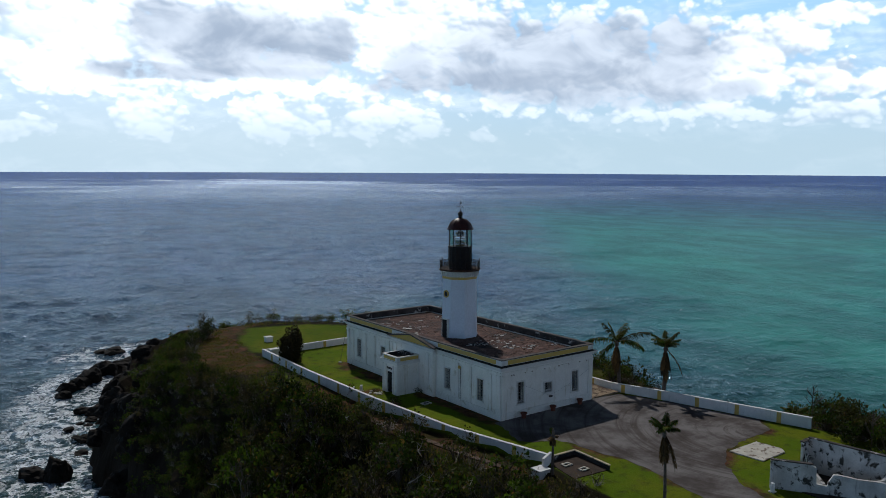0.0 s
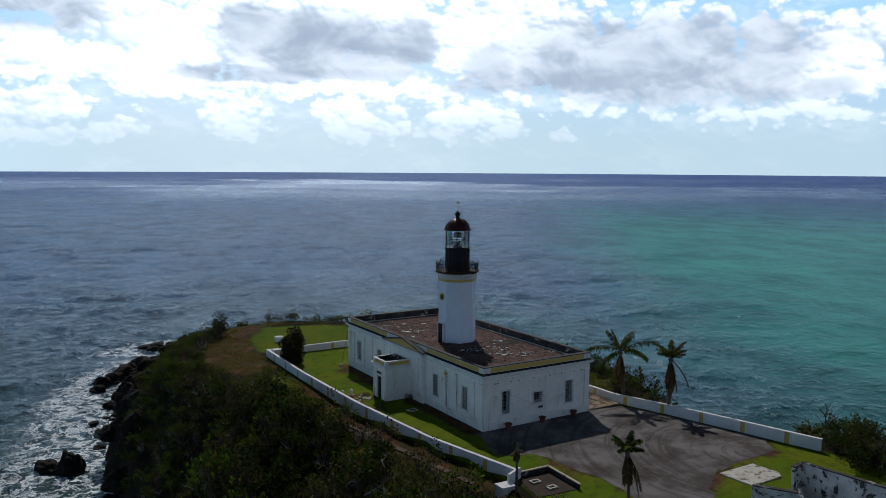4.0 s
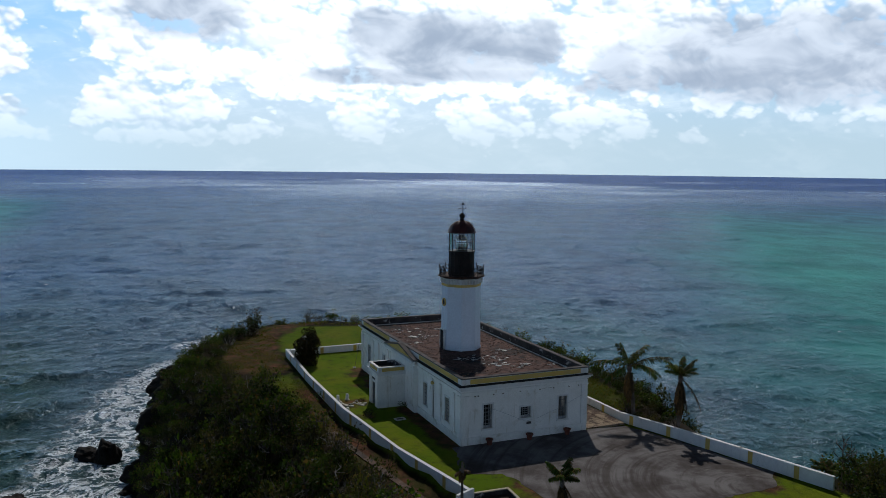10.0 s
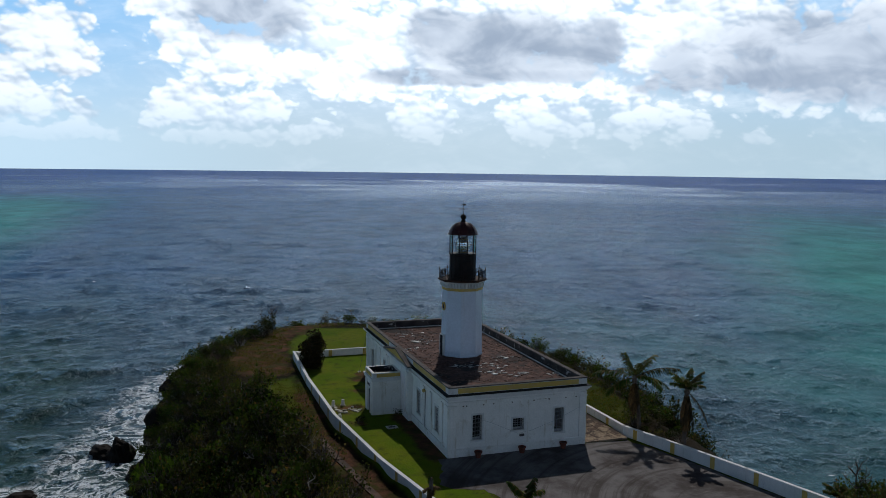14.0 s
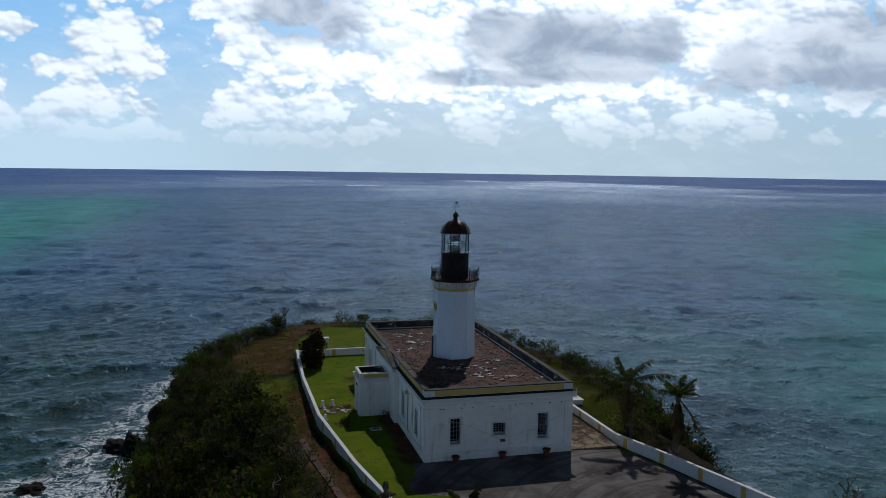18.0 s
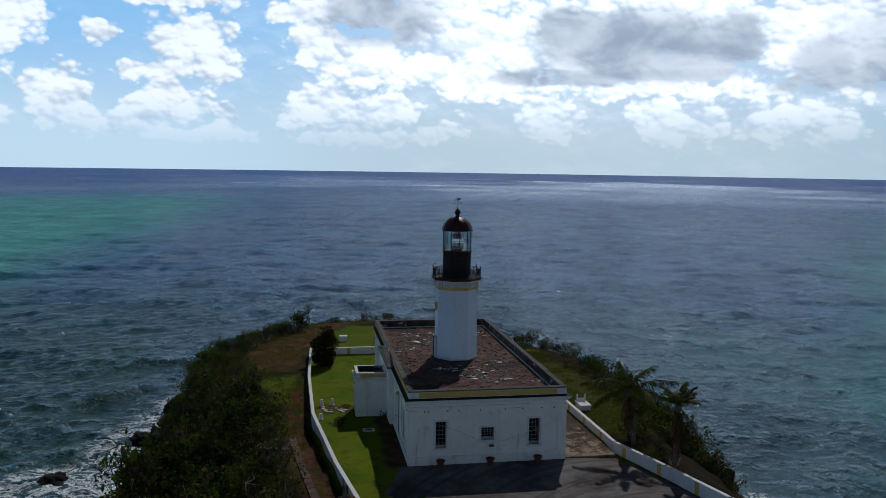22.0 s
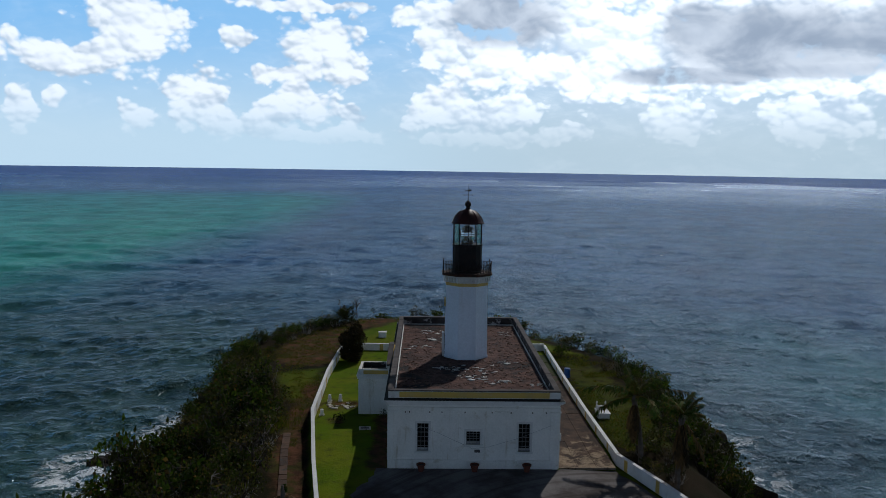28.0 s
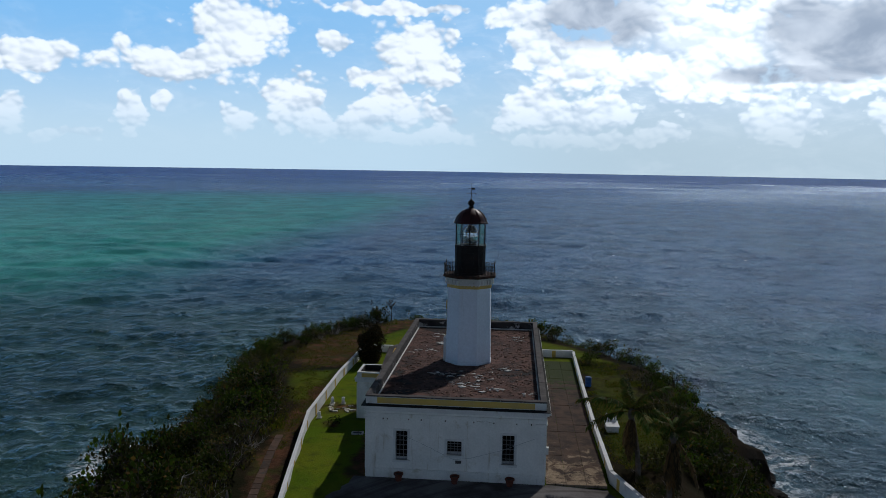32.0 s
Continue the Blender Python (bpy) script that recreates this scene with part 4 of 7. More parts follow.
SIDES = {
    "wall_south": (HW, lambda u, v, w: (u, v, w), [(2.08, 2.93, 1.33, 3.44), (5.72, 6.77, 1.85, 2.85), (9.6, 10.47, 1.33, 3.44)]),
    "wall_west": (HL, lambda u, v, w: (v, HL - u, w), [(2.4, 3.3, 1.33, 3.44), (7.6, 8.5, 2.4, 3.44), (19.9, 20.8, 1.33, 3.44), (25.2, 26.1, 1.33, 3.44), (13.6, 15.2, 0.2, 2.5)]),
    "wall_east": (HL, lambda u, v, w: (HW - v, u, w), [(2.6, 3.5, 1.33, 3.44), (8.2, 9.1, 1.33, 3.44), (19.8, 20.7, 1.33, 3.44), (25.4, 26.3, 1.33, 3.44)]),
    "wall_north": (HW, lambda u, v, w: (HW - u, HL - v, w), [(2.2, 3.1, 1.33, 3.44), (9.6, 10.5, 1.33, 3.44)]),
}


def window(parent, place, u0, u1, z0, z1, small=False):
    """Moulded surround, sill, a grid of bars and a dark room behind."""
    bm = bmesh.new()
    for a, b, c, d in ((u0 - 0.16, u0, z0 - 0.1, z1 + 0.16), (u1, u1 + 0.16, z0 - 0.1, z1 + 0.16), (u0, u1, z1, z1 + 0.16)):
        slab(bm, a, b, -0.04, 0.03, c, d, place)
    win = part("window", bm, TRIM_WHITE, parent, "barred window with a moulded white surround")
    bm = bmesh.new()
    slab(bm, u0 - 0.2, u1 + 0.2, -0.09, 0.1, z0 - 0.16, z0, place)
    part("sill", bm, TRIM_WHITE, win)
    cols, rows = (4, 5) if small else (3, 6)
    for k in range(cols + 1):
        u = u0 + 0.03 + (u1 - u0 - 0.06) * k / cols
        bm = bmesh.new()
        slab(bm, u - 0.018, u + 0.018, 0.12, 0.16, z0, z1, place)
        part("upright_bar", bm, GRILLE, win)
    for k in range(rows + 1):
        z = z0 + 0.03 + (z1 - z0 - 0.06) * k / rows
        bm = bmesh.new()
        slab(bm, u0, u1, 0.1, 0.14, z - 0.018, z + 0.018, place)
        part("cross_bar", bm, GRILLE, win)
    bm = bmesh.new()
    slab(bm, u0, u1, 0.16, 0.22, z0, z0 + 0.2, place)
    part("lower_panel", bm, BOARD, win)


def outline(bm, x0, x1, y0, y1, z0, z1, t):
    """A square ring of boxes, butted at the corners; (x0, y0)-(x1, y1) is its outer edge."""
    box(bm, x0, x1, y0, y0 + t, z0, z1)
    box(bm, x0, x1, y1 - t, y1, z0, z1)
    box(bm, x0, x0 + t, y0 + t, y1 - t, z0, z1)
    box(bm, x1 - t, x1, y0 + t, y1 - t, z0, z1)


def build_house():
    house = thing("keepers_house", "long white limewashed flat-roofed house with ochre parapet bands", "building")
    for name, (length, place, holes) in SIDES.items():
        bm = bmesh.new()
        if name in ("wall_south", "wall_north"):
            wall_pieces(bm, length, 4.84, 0.5, holes, place)
        else:
            inner = [(a - 0.5, b - 0.5, c, d) for a, b, c, d in holes]
            wall_pieces(bm, length - 1.0, 4.84, 0.5, inner, lambda u, v, w: place(u + 0.5, v, w))
        wall = part(name, bm, WHITE, house)
        for u0, u1, z0, z1 in holes:
            if z1 - z0 < 2.2:
                window(house, place, u0, u1, z0, z1, z1 - z0 < 1.1)
        # plinth, corner pilasters and a flat band under the cornice
        bm = bmesh.new()
        slab(bm, 0, length, -0.09, -0.002, 0, 0.60, place)
        slab(bm, 0, length, -0.12, -0.002, 0.60, 0.68, place)
        part("plinth", bm, WHITE, wall)
        long_side = length > 20
        spots = [0.32, 1.5, 4.3, 6.3, 9.4, 18.3, length - 6.6, length - 4.6, length - 1.5, length - 0.32] if long_side else [0.32, length - 0.32]
        for u in spots:
            bm = bmesh.new()
            w = 0.3 if u in (0.32, length - 0.32) else 0.13
            slab(bm, u - w, u + w, -0.12, -0.002, 0.69, 4.28, place)
            slab(bm, u - w - 0.05, u + w + 0.05, -0.17, -0.002, 4.28, 4.38, place)
            part("pilaster", bm, WHITE, wall)
        bm = bmesh.new()
        slab(bm, 0, length, -0.11, -0.002, 4.40, 4.62, place)
        slab(bm, 0, length, -0.14, -0.002, 4.62, 4.68, place)
        part("frieze", bm, WHITE, wall)
    bm = bmesh.new()
    outline(bm, -0.12, HW + 0.12, -0.12, HL + 0.12, 4.842, 4.98, 0.6)
    outline(bm, -0.26, HW + 0.26, -0.26, HL + 0.26, 4.981, 5.12, 0.7)
    outline(bm, -0.38, HW + 0.38, -0.38, HL + 0.38, 5.121, GAP_Z - 0.03, 0.8)
    part("cornice", bm, TRIM_WHITE, house)
    bm = bmesh.new()
    outline(bm, -0.075, HW + 0.075, -0.075, HL + 0.075, GAP_Z - 0.028, GAP_Z + 0.09, 0.4)
    outline(bm, -0.36, HW + 0.36, -0.36, HL + 0.36, GAP_Z - 0.028, GAP_Z - 0.008, 0.284)
    part("roof_seam", bm, DARK, house, "black bitumen strip under the parapet")
    bm = bmesh.new()
    outline(bm, -0.06, HW + 0.06, -0.06, HL + 0.06, GAP_Z + 0.09, TOP_Z - 0.10, 0.36)
    part("parapet", bm, TRIM_WHITE, house, "white parapet")
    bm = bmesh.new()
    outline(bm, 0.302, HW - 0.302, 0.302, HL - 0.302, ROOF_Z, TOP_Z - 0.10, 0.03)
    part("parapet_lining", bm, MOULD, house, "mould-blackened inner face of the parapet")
    # ochre bands between white corner blocks
    band = (GAP_Z + 0.13, TOP_Z - 0.14)
    runs = [("s", 0.75, HW - 0.75), ("n", 0.75, HW - 0.75), ("e", 0.75, HL - 0.75), ("w", 0.75, 10.0), ("w", 18.8, HL - 0.75)]
    for side, a, b in runs:
        bm = bmesh.new()
        if side == "s":
            box(bm, a, b, -0.085, -0.062, *band)
        elif side == "n":
            box(bm, a, b, HL + 0.062, HL + 0.085, *band)
        elif side == "e":
            box(bm, HW + 0.062, HW + 0.085, a, b, *band)
        else:
            box(bm, -0.085, -0.062, a, b, *band)
        part("ochre_band", bm, YELLOW, house, "faded ochre parapet band")
    # coping in separate weathered lengths
    rng = random.Random(3)
    for horizontal, fixed in ((True, -0.1), (True, HL - 0.34), (False, -0.1), (False, HW - 0.34)):
        total = HW if horizontal else HL - 0.68
        count = round(total / 1.6)
        for k in range(count):
            a, b = total * k / count + 0.006, total * (k + 1) / count - 0.006
            dz, inn = rng.uniform(-0.012, 0.012), rng.uniform(0, 0.03)
            bm = bmesh.new()
            if horizontal:
                box(bm, a - (0.1 if k == 0 else 0), b + (0.1 if k == count - 1 else 0), fixed, fixed + 0.44 - inn, TOP_Z - 0.098, TOP_Z + dz)
            else:
                box(bm, fixed, fixed + 0.44 - inn, a + 0.345, b + 0.335, TOP_Z - 0.098, TOP_Z + dz)
            soften(bm, 0.012)
            part("coping_stone", bm, COPING, house)
    bm = bmesh.new()
    box(bm, 0.33, HW - 0.33, 0.33, HL - 0.33, ROOF_Z - 0.25, ROOF_Z)
    part("roof", bm, ROOF, house, "worn brown brick roof with peeling membrane")
    # rooms coloured near-black, so the shade behind the windows is painted
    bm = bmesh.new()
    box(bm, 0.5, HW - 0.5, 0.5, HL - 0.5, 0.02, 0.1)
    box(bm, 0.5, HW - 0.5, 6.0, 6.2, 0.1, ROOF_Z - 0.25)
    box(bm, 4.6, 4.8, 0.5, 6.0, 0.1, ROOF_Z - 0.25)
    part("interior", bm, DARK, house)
    # the middle bay of the long side with its low gable
    bm = bmesh.new()
    box(bm, -0.42, -0.062, 10.35, 18.45, 0.0, 4.84)
    bay = part("middle_bay", bm, WHITE, house)
    for y in (10.6, 11.35, 17.45, 18.2):
        bm = bmesh.new()
        box(bm, -0.5, -0.422, y - 0.2, y + 0.2, 0.6, 4.45)
        box(bm, -0.53, -0.422, y - 0.25, y + 0.25, 4.45, 4.6)
        part("pilaster", bm, WHITE, bay)
    bm = bmesh.new()
    box(bm, -0.72, -0.385, 10.1, 18.7, 4.99, 5.2)
    box(bm, -0.60, -0.385, 10.2, 18.6, 4.842, 4.988)
    part("cornice", bm, TRIM_WHITE, bay)
    mid, apex = 14.4, 6.0
    bm = bmesh.new()
    tri = [(10.2, 5.2), (18.6, 5.2), (mid, apex)]
    f0 = [bm.verts.new((-0.44, y, z)) for y, z in tri]
    f1 = [bm.verts.new((-0.064, y, z)) for y, z in tri]
    bm.faces.new(f0), bm.faces.new(f1[::-1])
    for k in range(3):
        bm.faces.new((f0[k], f0[(k + 1) % 3], f1[(k + 1) % 3], f1[k]))
    gable = part("gable", bm, YELLOW, house, "ochre gable panel")
    for sign in (-1, 1):
        bm = bmesh.new()
        y0, y1 = mid, mid + sign * 4.45
        vs = []
        for x in (-0.66, -0.2):
            vs.append([bm.verts.new((x, y, z)) for y, z in ((y0, apex), (y1, 5.2), (y1, 5.34), (y0, apex + 0.16))])
        bm.faces.new(vs[0]), bm.faces.new(vs[1][::-1])
        for k in range(4):
            bm.faces.new((vs[0][k], vs[0][(k + 1) % 4], vs[1][(k + 1) % 4], vs[1][k]))
        part("raking_moulding", bm, COPING, gable)
    # porch
    px0, px1, py0, py1, pz = -3.25, -0.42, 12.95, 15.85, 3.62
    bm = bmesh.new()
    place = lambda u, v, w: (px0 + v, py1 - u, w)
    wall_pieces(bm, py1 - py0, pz, 0.3, [(0.95, 1.95, 0.0, 2.35)], place)
    box(bm, px0 + 0.3, px1, py0, py0 + 0.3, 0, pz)
    box(bm, px0 + 0.3, px1, py1 - 0.3, py1, 0, pz)
    porch = part("porch", bm, WHITE, house, "flat-roofed entrance porch")
    bm = bmesh.new()
    for y in (py0 + 0.25, py0 + 0.8, py1 - 0.8, py1 - 0.25):
        slab(bm, py1 - y - 0.13, py1 - y + 0.13, -0.05, -0.002, 0, 3.1, place)
    slab(bm, 0.6, 2.3, -0.06, -0.002, 2.45, 2.55, place)
    part("door_surround", bm, TRIM_WHITE, porch)
    bm = bmesh.new()
    box(bm, px0 - 0.14, px1 + 0.0, py0 - 0.14, py1 + 0.14, pz - 0.33, pz - 0.12)
    box(bm, px0 - 0.2, px1 + 0.0, py0 - 0.2, py1 + 0.2, pz - 0.119, pz)
    part("cornice", bm, TRIM_WHITE, porch)
    bm = bmesh.new()
    outline(bm, px0 + 0.0, px1, py0, py1, pz, pz + 0.5, 0.24)
    part("parapet", bm, TRIM_WHITE, porch)
    bm = bmesh.new()
    box(bm, px0 - 0.024, px0 - 0.002, py0 + 0.4, py1 - 0.4, pz + 0.06, pz + 0.4)
    part("ochre_band", bm, YELLOW, porch)
    bm = bmesh.new()
    box(bm, px0 + 0.4, px1 - 0.1, py0 - 0.024, py0 - 0.002, pz + 0.06, pz + 0.4)
    part("ochre_band", bm, YELLOW, porch)
    bm = bmesh.new()
    box(bm, px0 + 0.24, px1 - 0.24, py0 + 0.24, py1 - 0.24, pz, pz + 0.05)
    outline(bm, px0 + 0.242, px1 - 0.242, py0 + 0.242, py1 - 0.242, pz + 0.05, pz + 0.49, 0.02)
    part("porch_roof", bm, MOULD, porch, "mould-blackened sunken porch roof")
    bm = bmesh.new()
    slab(bm, 1.0, 1.42, 0.1, 0.16, 0.1, 2.3, place)
    slab(bm, 1.48, 1.9, 0.1, 0.16, 0.1, 2.3, place)
    for z in (0.7, 1.5):
        slab(bm, 1.06, 1.36, 0.085, 0.1, z, z + 0.6, place)
        slab(bm, 1.54, 1.84, 0.085, 0.1, z, z + 0.6, place)
    part("door", bm, DARK, porch, "dark double door")
    bm = bmesh.new()
    box(bm, px0 + 0.3, px1, py0 + 0.3, py1 - 0.3, 0.02, 0.08)
    part("porch_floor", bm, DARK, porch)
    bm = bmesh.new()
    for k in range(5):
        slab(bm, 0.95 + 0.2 * k, 1.1 + 0.2 * k, -0.03, -0.002, 2.62, 2.84, place)
    part("lettering", bm, COPING, porch, "row of dark marks above the door")
    # broken render, a wire across the windows and drain spouts
    bm = bmesh.new()
    rng = random.Random(8)
    ring = []
    for k in range(22):
        a = 2 * math.pi * k / 22
        ring.append(bm.verts.new((8.3 + 0.75 * math.cos(a) * rng.uniform(0.75, 1.15), -0.068, 4.5 + 0.17 * math.sin(a) * rng.uniform(0.6, 1.3))))
    bm.faces.new(ring)
    ext = bmesh.ops.extrude_face_region(bm, geom=list(bm.faces))
    for v in ext["geom"]:
        if isinstance(v, bmesh.types.BMVert):
            v.co.y -= 0.02
    part("render_scar", bm, CONCRETE, house, "grey patch of broken render")
    bm = bmesh.new()
    tube(bm, [(2.1, -0.08, 3.3), (3.6, -0.08, 2.75), (6.2, -0.08, 1.55), (7.4, -0.08, 1.7), (9.7, -0.08, 2.4), (12.6, -0.08, 3.6)], [0.011] * 6, 5)
    part("cable", bm, BOARD, house)
    for x in (1.2, 1.5, 3.0, 3.9, 5.6, 7.6, 9.0, 10.6, 11.6):
        bm = bmesh.new()
        box(bm, x - 0.035, x + 0.035, -0.16, -0.062, 4.32 - 0.05, 4.32 + 0.03)
        part("anchor_bolt", bm, RUST, house)
    bm = bmesh.new()
    box(bm, 6.35, 6.75, -0.14, -0.01, 1.28, 1.46)
    soften(bm, 0.03)
    part("wall_box", bm, COPING, house, "small grey junction box")
    bm = bmesh.new()
    box(bm, HW + 0.065, HW + 0.3, 0.5, 0.8, 2.0, 2.5)
    soften(bm, 0.02)
    part("meter_box", bm, TRIM_WHITE, house, "white meter box")


build_house()


def roof_debris():
    """Broken brick bits and peeled membrane over the roof."""
    rng = np.random.RandomState(12)
    verts, faces = [], []
    for k in range(1700):
        x, y = rng.uniform(0.5, HW - 0.5), rng.uniform(0.5, HL - 0.5)
        if math.hypot(x - 6.33, y - 14.45) < 2.3:
            continue
        s, t, h, a = rng.uniform(0.03, 0.18), rng.uniform(0.02, 0.08), rng.uniform(0.01, 0.05), rng.uniform(0, math.pi)
        c, d = math.cos(a), math.sin(a)
        b = len(verts)
        for z in (ROOF_Z - 0.01, ROOF_Z + h):
            for u, v in ((-s, -t), (s, -t), (s, t), (-s, t)):
                verts.append((x + u * c - v * d, y + u * d + v * c, z))
        faces += [(b + i, b + j, b + p, b + q) for i, j, p, q in ((4, 5, 6, 7), (0, 1, 5, 4), (1, 2, 6, 5), (2, 3, 7, 6), (3, 0, 4, 7))]
    tagged(new("roof_rubble", from_arrays("roof_rubble", verts, faces, ROOF_BITS)), "loose broken brick bits scattered over the flat roof", "rubble", kind="stuff")
    verts, faces = [], []
    spots = [(7.4, 8.6, 1.6), (4.6, 9.3, 1.2), (6.4, 6.4, 1.3), (3.8, 24.5, 2.6), (4.2, 20.5, 1.8), (9.2, 11.3, 1.4), (8.6, 5.2, 1.3), (11.4, 4.2, 1.0), (2.4, 17.5, 1.5), (10.6, 23.5, 1.3)]
    for sx, sy, spread in spots:
        for k in range(17):
            x, y = sx + rng.normal(0, spread * 0.5), sy + rng.normal(0, spread * 0.35)
            if not (0.6 < x < HW - 0.6 and 0.6 < y < HL - 0.6) or math.hypot(x - 6.33, y - 14.45) < 2.3:
                continue
            s, a = 0.05 + 0.32 * rng.uniform() ** 2, rng.uniform(0, 6.28)
            b = len(verts)
            ring = [(x + s * rng.uniform(0.4, 1.5) * math.cos(a + q * 1.047), y + s * 0.5 * rng.uniform(0.4, 1.3) * math.sin(a + q * 1.047), ROOF_Z + 0.03 + rng.uniform(0, 0.09)) for q in range(6)]
            verts += ring + [(p[0], p[1], p[2] - 0.025) for p in ring]
            faces += [(b, b + 1, b + 2, b + 3), (b, b + 3, b + 4, b + 5)] + [(b + q, b + 6 + q, b + 6 + (q + 1) % 6, b + (q + 1) % 6) for q in range(6)]
    tagged(new("roof_membrane_scraps", from_arrays("roof_membrane_scraps", verts, faces, FLAKES)), "curled pale scraps of peeled roof membrane", "rubble", kind="stuff")


roof_debris()


# ---- the light tower ----
TX, TY = 6.33, 14.5


def build_tower():
    tower = thing("lighthouse_tower", "white octagonal masonry tower with a black lantern", "lighthouse", pose(TX, TY, ROOF_Z))
    z = lambda h: h - ROOF_Z
    turn = math.pi / 8
    bm = bmesh.new()
    lathe(bm, [(2.14, 0.0), (2.14, 0.16), (2.09, 0.2), (1.98, z(11.72))], 8, turn=turn)
    shaft = part("shaft", bm, TOWER_WHITE, tower, "white octagonal shaft")
    bm = bmesh.new()
    lathe(bm, [(1.99, z(11.722)), (2.05, z(11.73)), (2.05, z(12.0)), (1.99, z(12.01))], 8, turn=turn)
    part("ochre_band", bm, YELLOW, tower, "ochre painted band")
    bm = bmesh.new()
    lathe(bm, [(1.99, z(12.012)), (2.0, z(12.46)), (2.16, z(12.5)), (2.24, z(12.6))], 8, turn=turn)
    part("tower_head", bm, TRIM_WHITE, tower)
    bm = bmesh.new()
    box(bm, 0, 0.26, -0.06, 0.06, -0.36, 0)
    box(bm, 0, 0.14, -0.06, 0.06, -0.46, -0.362)
    corbel = finish(bm, "corbel", TRIM_WHITE)
    for side in range(8):
        a = side * math.pi / 4
        for k in range(5):
            off = (k - 2) * 0.32
            part("corbel", corbel, TRIM_WHITE, tower, at=pose(0, 0, 0, 0, 0, math.degrees(a)) @ pose(1.82, off, z(12.45)))
    bm = bmesh.new()
    lathe(bm, [(2.26, z(12.602)), (2.42, z(12.66)), (2.44, z(12.8)), (2.34, z(12.85)), (1.2, z(12.85))], 8, turn=turn)
    part("gallery_deck", bm, RUST, tower, "rusted iron gallery deck")
    # railing: posts with ball tops, two rails and scrolled balusters
    post_bm = bmesh.new()
    lathe(post_bm, [(0.05, 0), (0.035, 0.12), (0.03, 0.8), (0.05, 0.85), (0.06, 0.92), (0.03, 0.98), (0.045, 1.04), (0.01, 1.1)], 6)
    post = finish(post_bm, "post", BLACK_PAINT, True)
    bal_bm = bmesh.new()
    for s in (-1, 1):
        tube(bal_bm, [(0, 0.0, 0.08), (0, s * 0.12, 0.25), (0, s * 0.03, 0.45), (0, s * 0.12, 0.6), (0, 0.0, 0.78)], [0.02] * 5, 4)
    tube(bal_bm, [(0, 0, 0.04), (0, 0, 0.8)], [0.016, 0.016], 4)
    baluster = finish(bal_bm, "baluster", BLACK_PAINT)
    rr = 2.3
    for side in range(8):
        a = math.pi / 8 + side * math.pi / 4
        part("post", post, BLACK_PAINT, tower, at=pose(rr * math.cos(a), rr * math.sin(a), z(12.85)))
        bm = bmesh.new()
        p0, p1 = Vector((rr * math.cos(a), rr * math.sin(a), 0)), Vector((rr * math.cos(a + math.pi / 4), rr * math.sin(a + math.pi / 4), 0))
        for h in (0.06, 0.45, 0.8):
            tube(bm, [p0 + Vector((0, 0, z(12.85) + h)), p1 + Vector((0, 0, z(12.85) + h))], [0.025, 0.025], 5)
        part("rail", bm, BLACK_PAINT, tower)
        for k in range(1, 5):
            q = p0.lerp(p1, k / 5)
            part("baluster", baluster, BLACK_PAINT, tower, at=pose(q.x, q.y, z(12.85), 0, 0, math.degrees(a + math.pi / 8)))
    # lantern
    bm = bmesh.new()
    lathe(bm, [(1.38, z(12.852)), (1.38, z(12.98)), (1.3, z(13.0)), (1.3, z(15.2)), (1.38, z(15.24)), (1.38, z(15.36))], 16, turn=math.pi / 16)
    drum = part("lantern_drum", bm, BLACK_PAINT, tower, "black iron lantern drum")
    for k in range(16):
        bm = bmesh.new()
        a = (k + 0.5) * math.pi / 8
        tube(bm, [(1.305 * math.cos(a), 1.305 * math.sin(a), z(13.0)), (1.305 * math.cos(a), 1.305 * math.sin(a), z(15.2))], [0.03, 0.03], 4)
        part("seam_rib", bm, BLACK_PAINT, drum)
    bm = bmesh.new()
    box(bm, -0.35, 0.35, -1.36, -1.3, z(13.0), z(14.7))
    part("hatch", bm, BLACK_PAINT, drum)
    for k in range(10):
        a = (k + 0.5) * 2 * math.pi / 10
        b = a + 2 * math.pi / 10
        bm = bmesh.new()
        tube(bm, [(1.3 * math.cos(a), 1.3 * math.sin(a), z(15.36)), (1.3 * math.cos(a), 1.3 * math.sin(a), z(17.22))], [0.04, 0.04], 5)
        part("mullion", bm, BLACK_PAINT, tower)
        bm = bmesh.new()
        vs = [bm.verts.new((r * math.cos(q), r * math.sin(q), h)) for r in (1.27, 1.285) for q, h in ((a + 0.03, z(15.37)), (b - 0.03, z(15.37)), (b - 0.03, z(17.2)), (a + 0.03, z(17.2)))]
        for f in ((0, 1, 2, 3), (7, 6, 5, 4), (0, 4, 5, 1), (1, 5, 6, 2), (2, 6, 7, 3), (3, 7, 4, 0)):
            bm.faces.new([vs[i] for i in f])
        part("pane", bm, GLASS, tower, "clear lantern pane").visible_shadow = False
    bm = bmesh.new()
    for k in range(10):
        a = (k + 0.5) * 2 * math.pi / 10
        b = a + 2 * math.pi / 10
        tube(bm, [(1.3 * math.cos(a), 1.3 * math.sin(a), z(16.3)), (1.3 * math.cos(b), 1.3 * math.sin(b), z(16.3))], [0.02, 0.02], 4)
    part("glazing_bar", bm, BLACK_PAINT, tower)
    bm = bmesh.new()
    lathe(bm, [(1.32, z(17.2)), (1.5, z(17.22)), (1.52, z(17.3)), (1.42, z(17.36)), (1.36, z(17.55)), (1.2, z(17.86)), (0.95, z(18.14)), (0.62, z(18.36)), (0.3, z(18.48)), (0.26, z(18.5))], 20)
    dome = part("dome", bm, DOME_RED, tower, "dark red iron dome", True)
    for k in range(10):
        a = (k + 0.5) * 2 * math.pi / 10
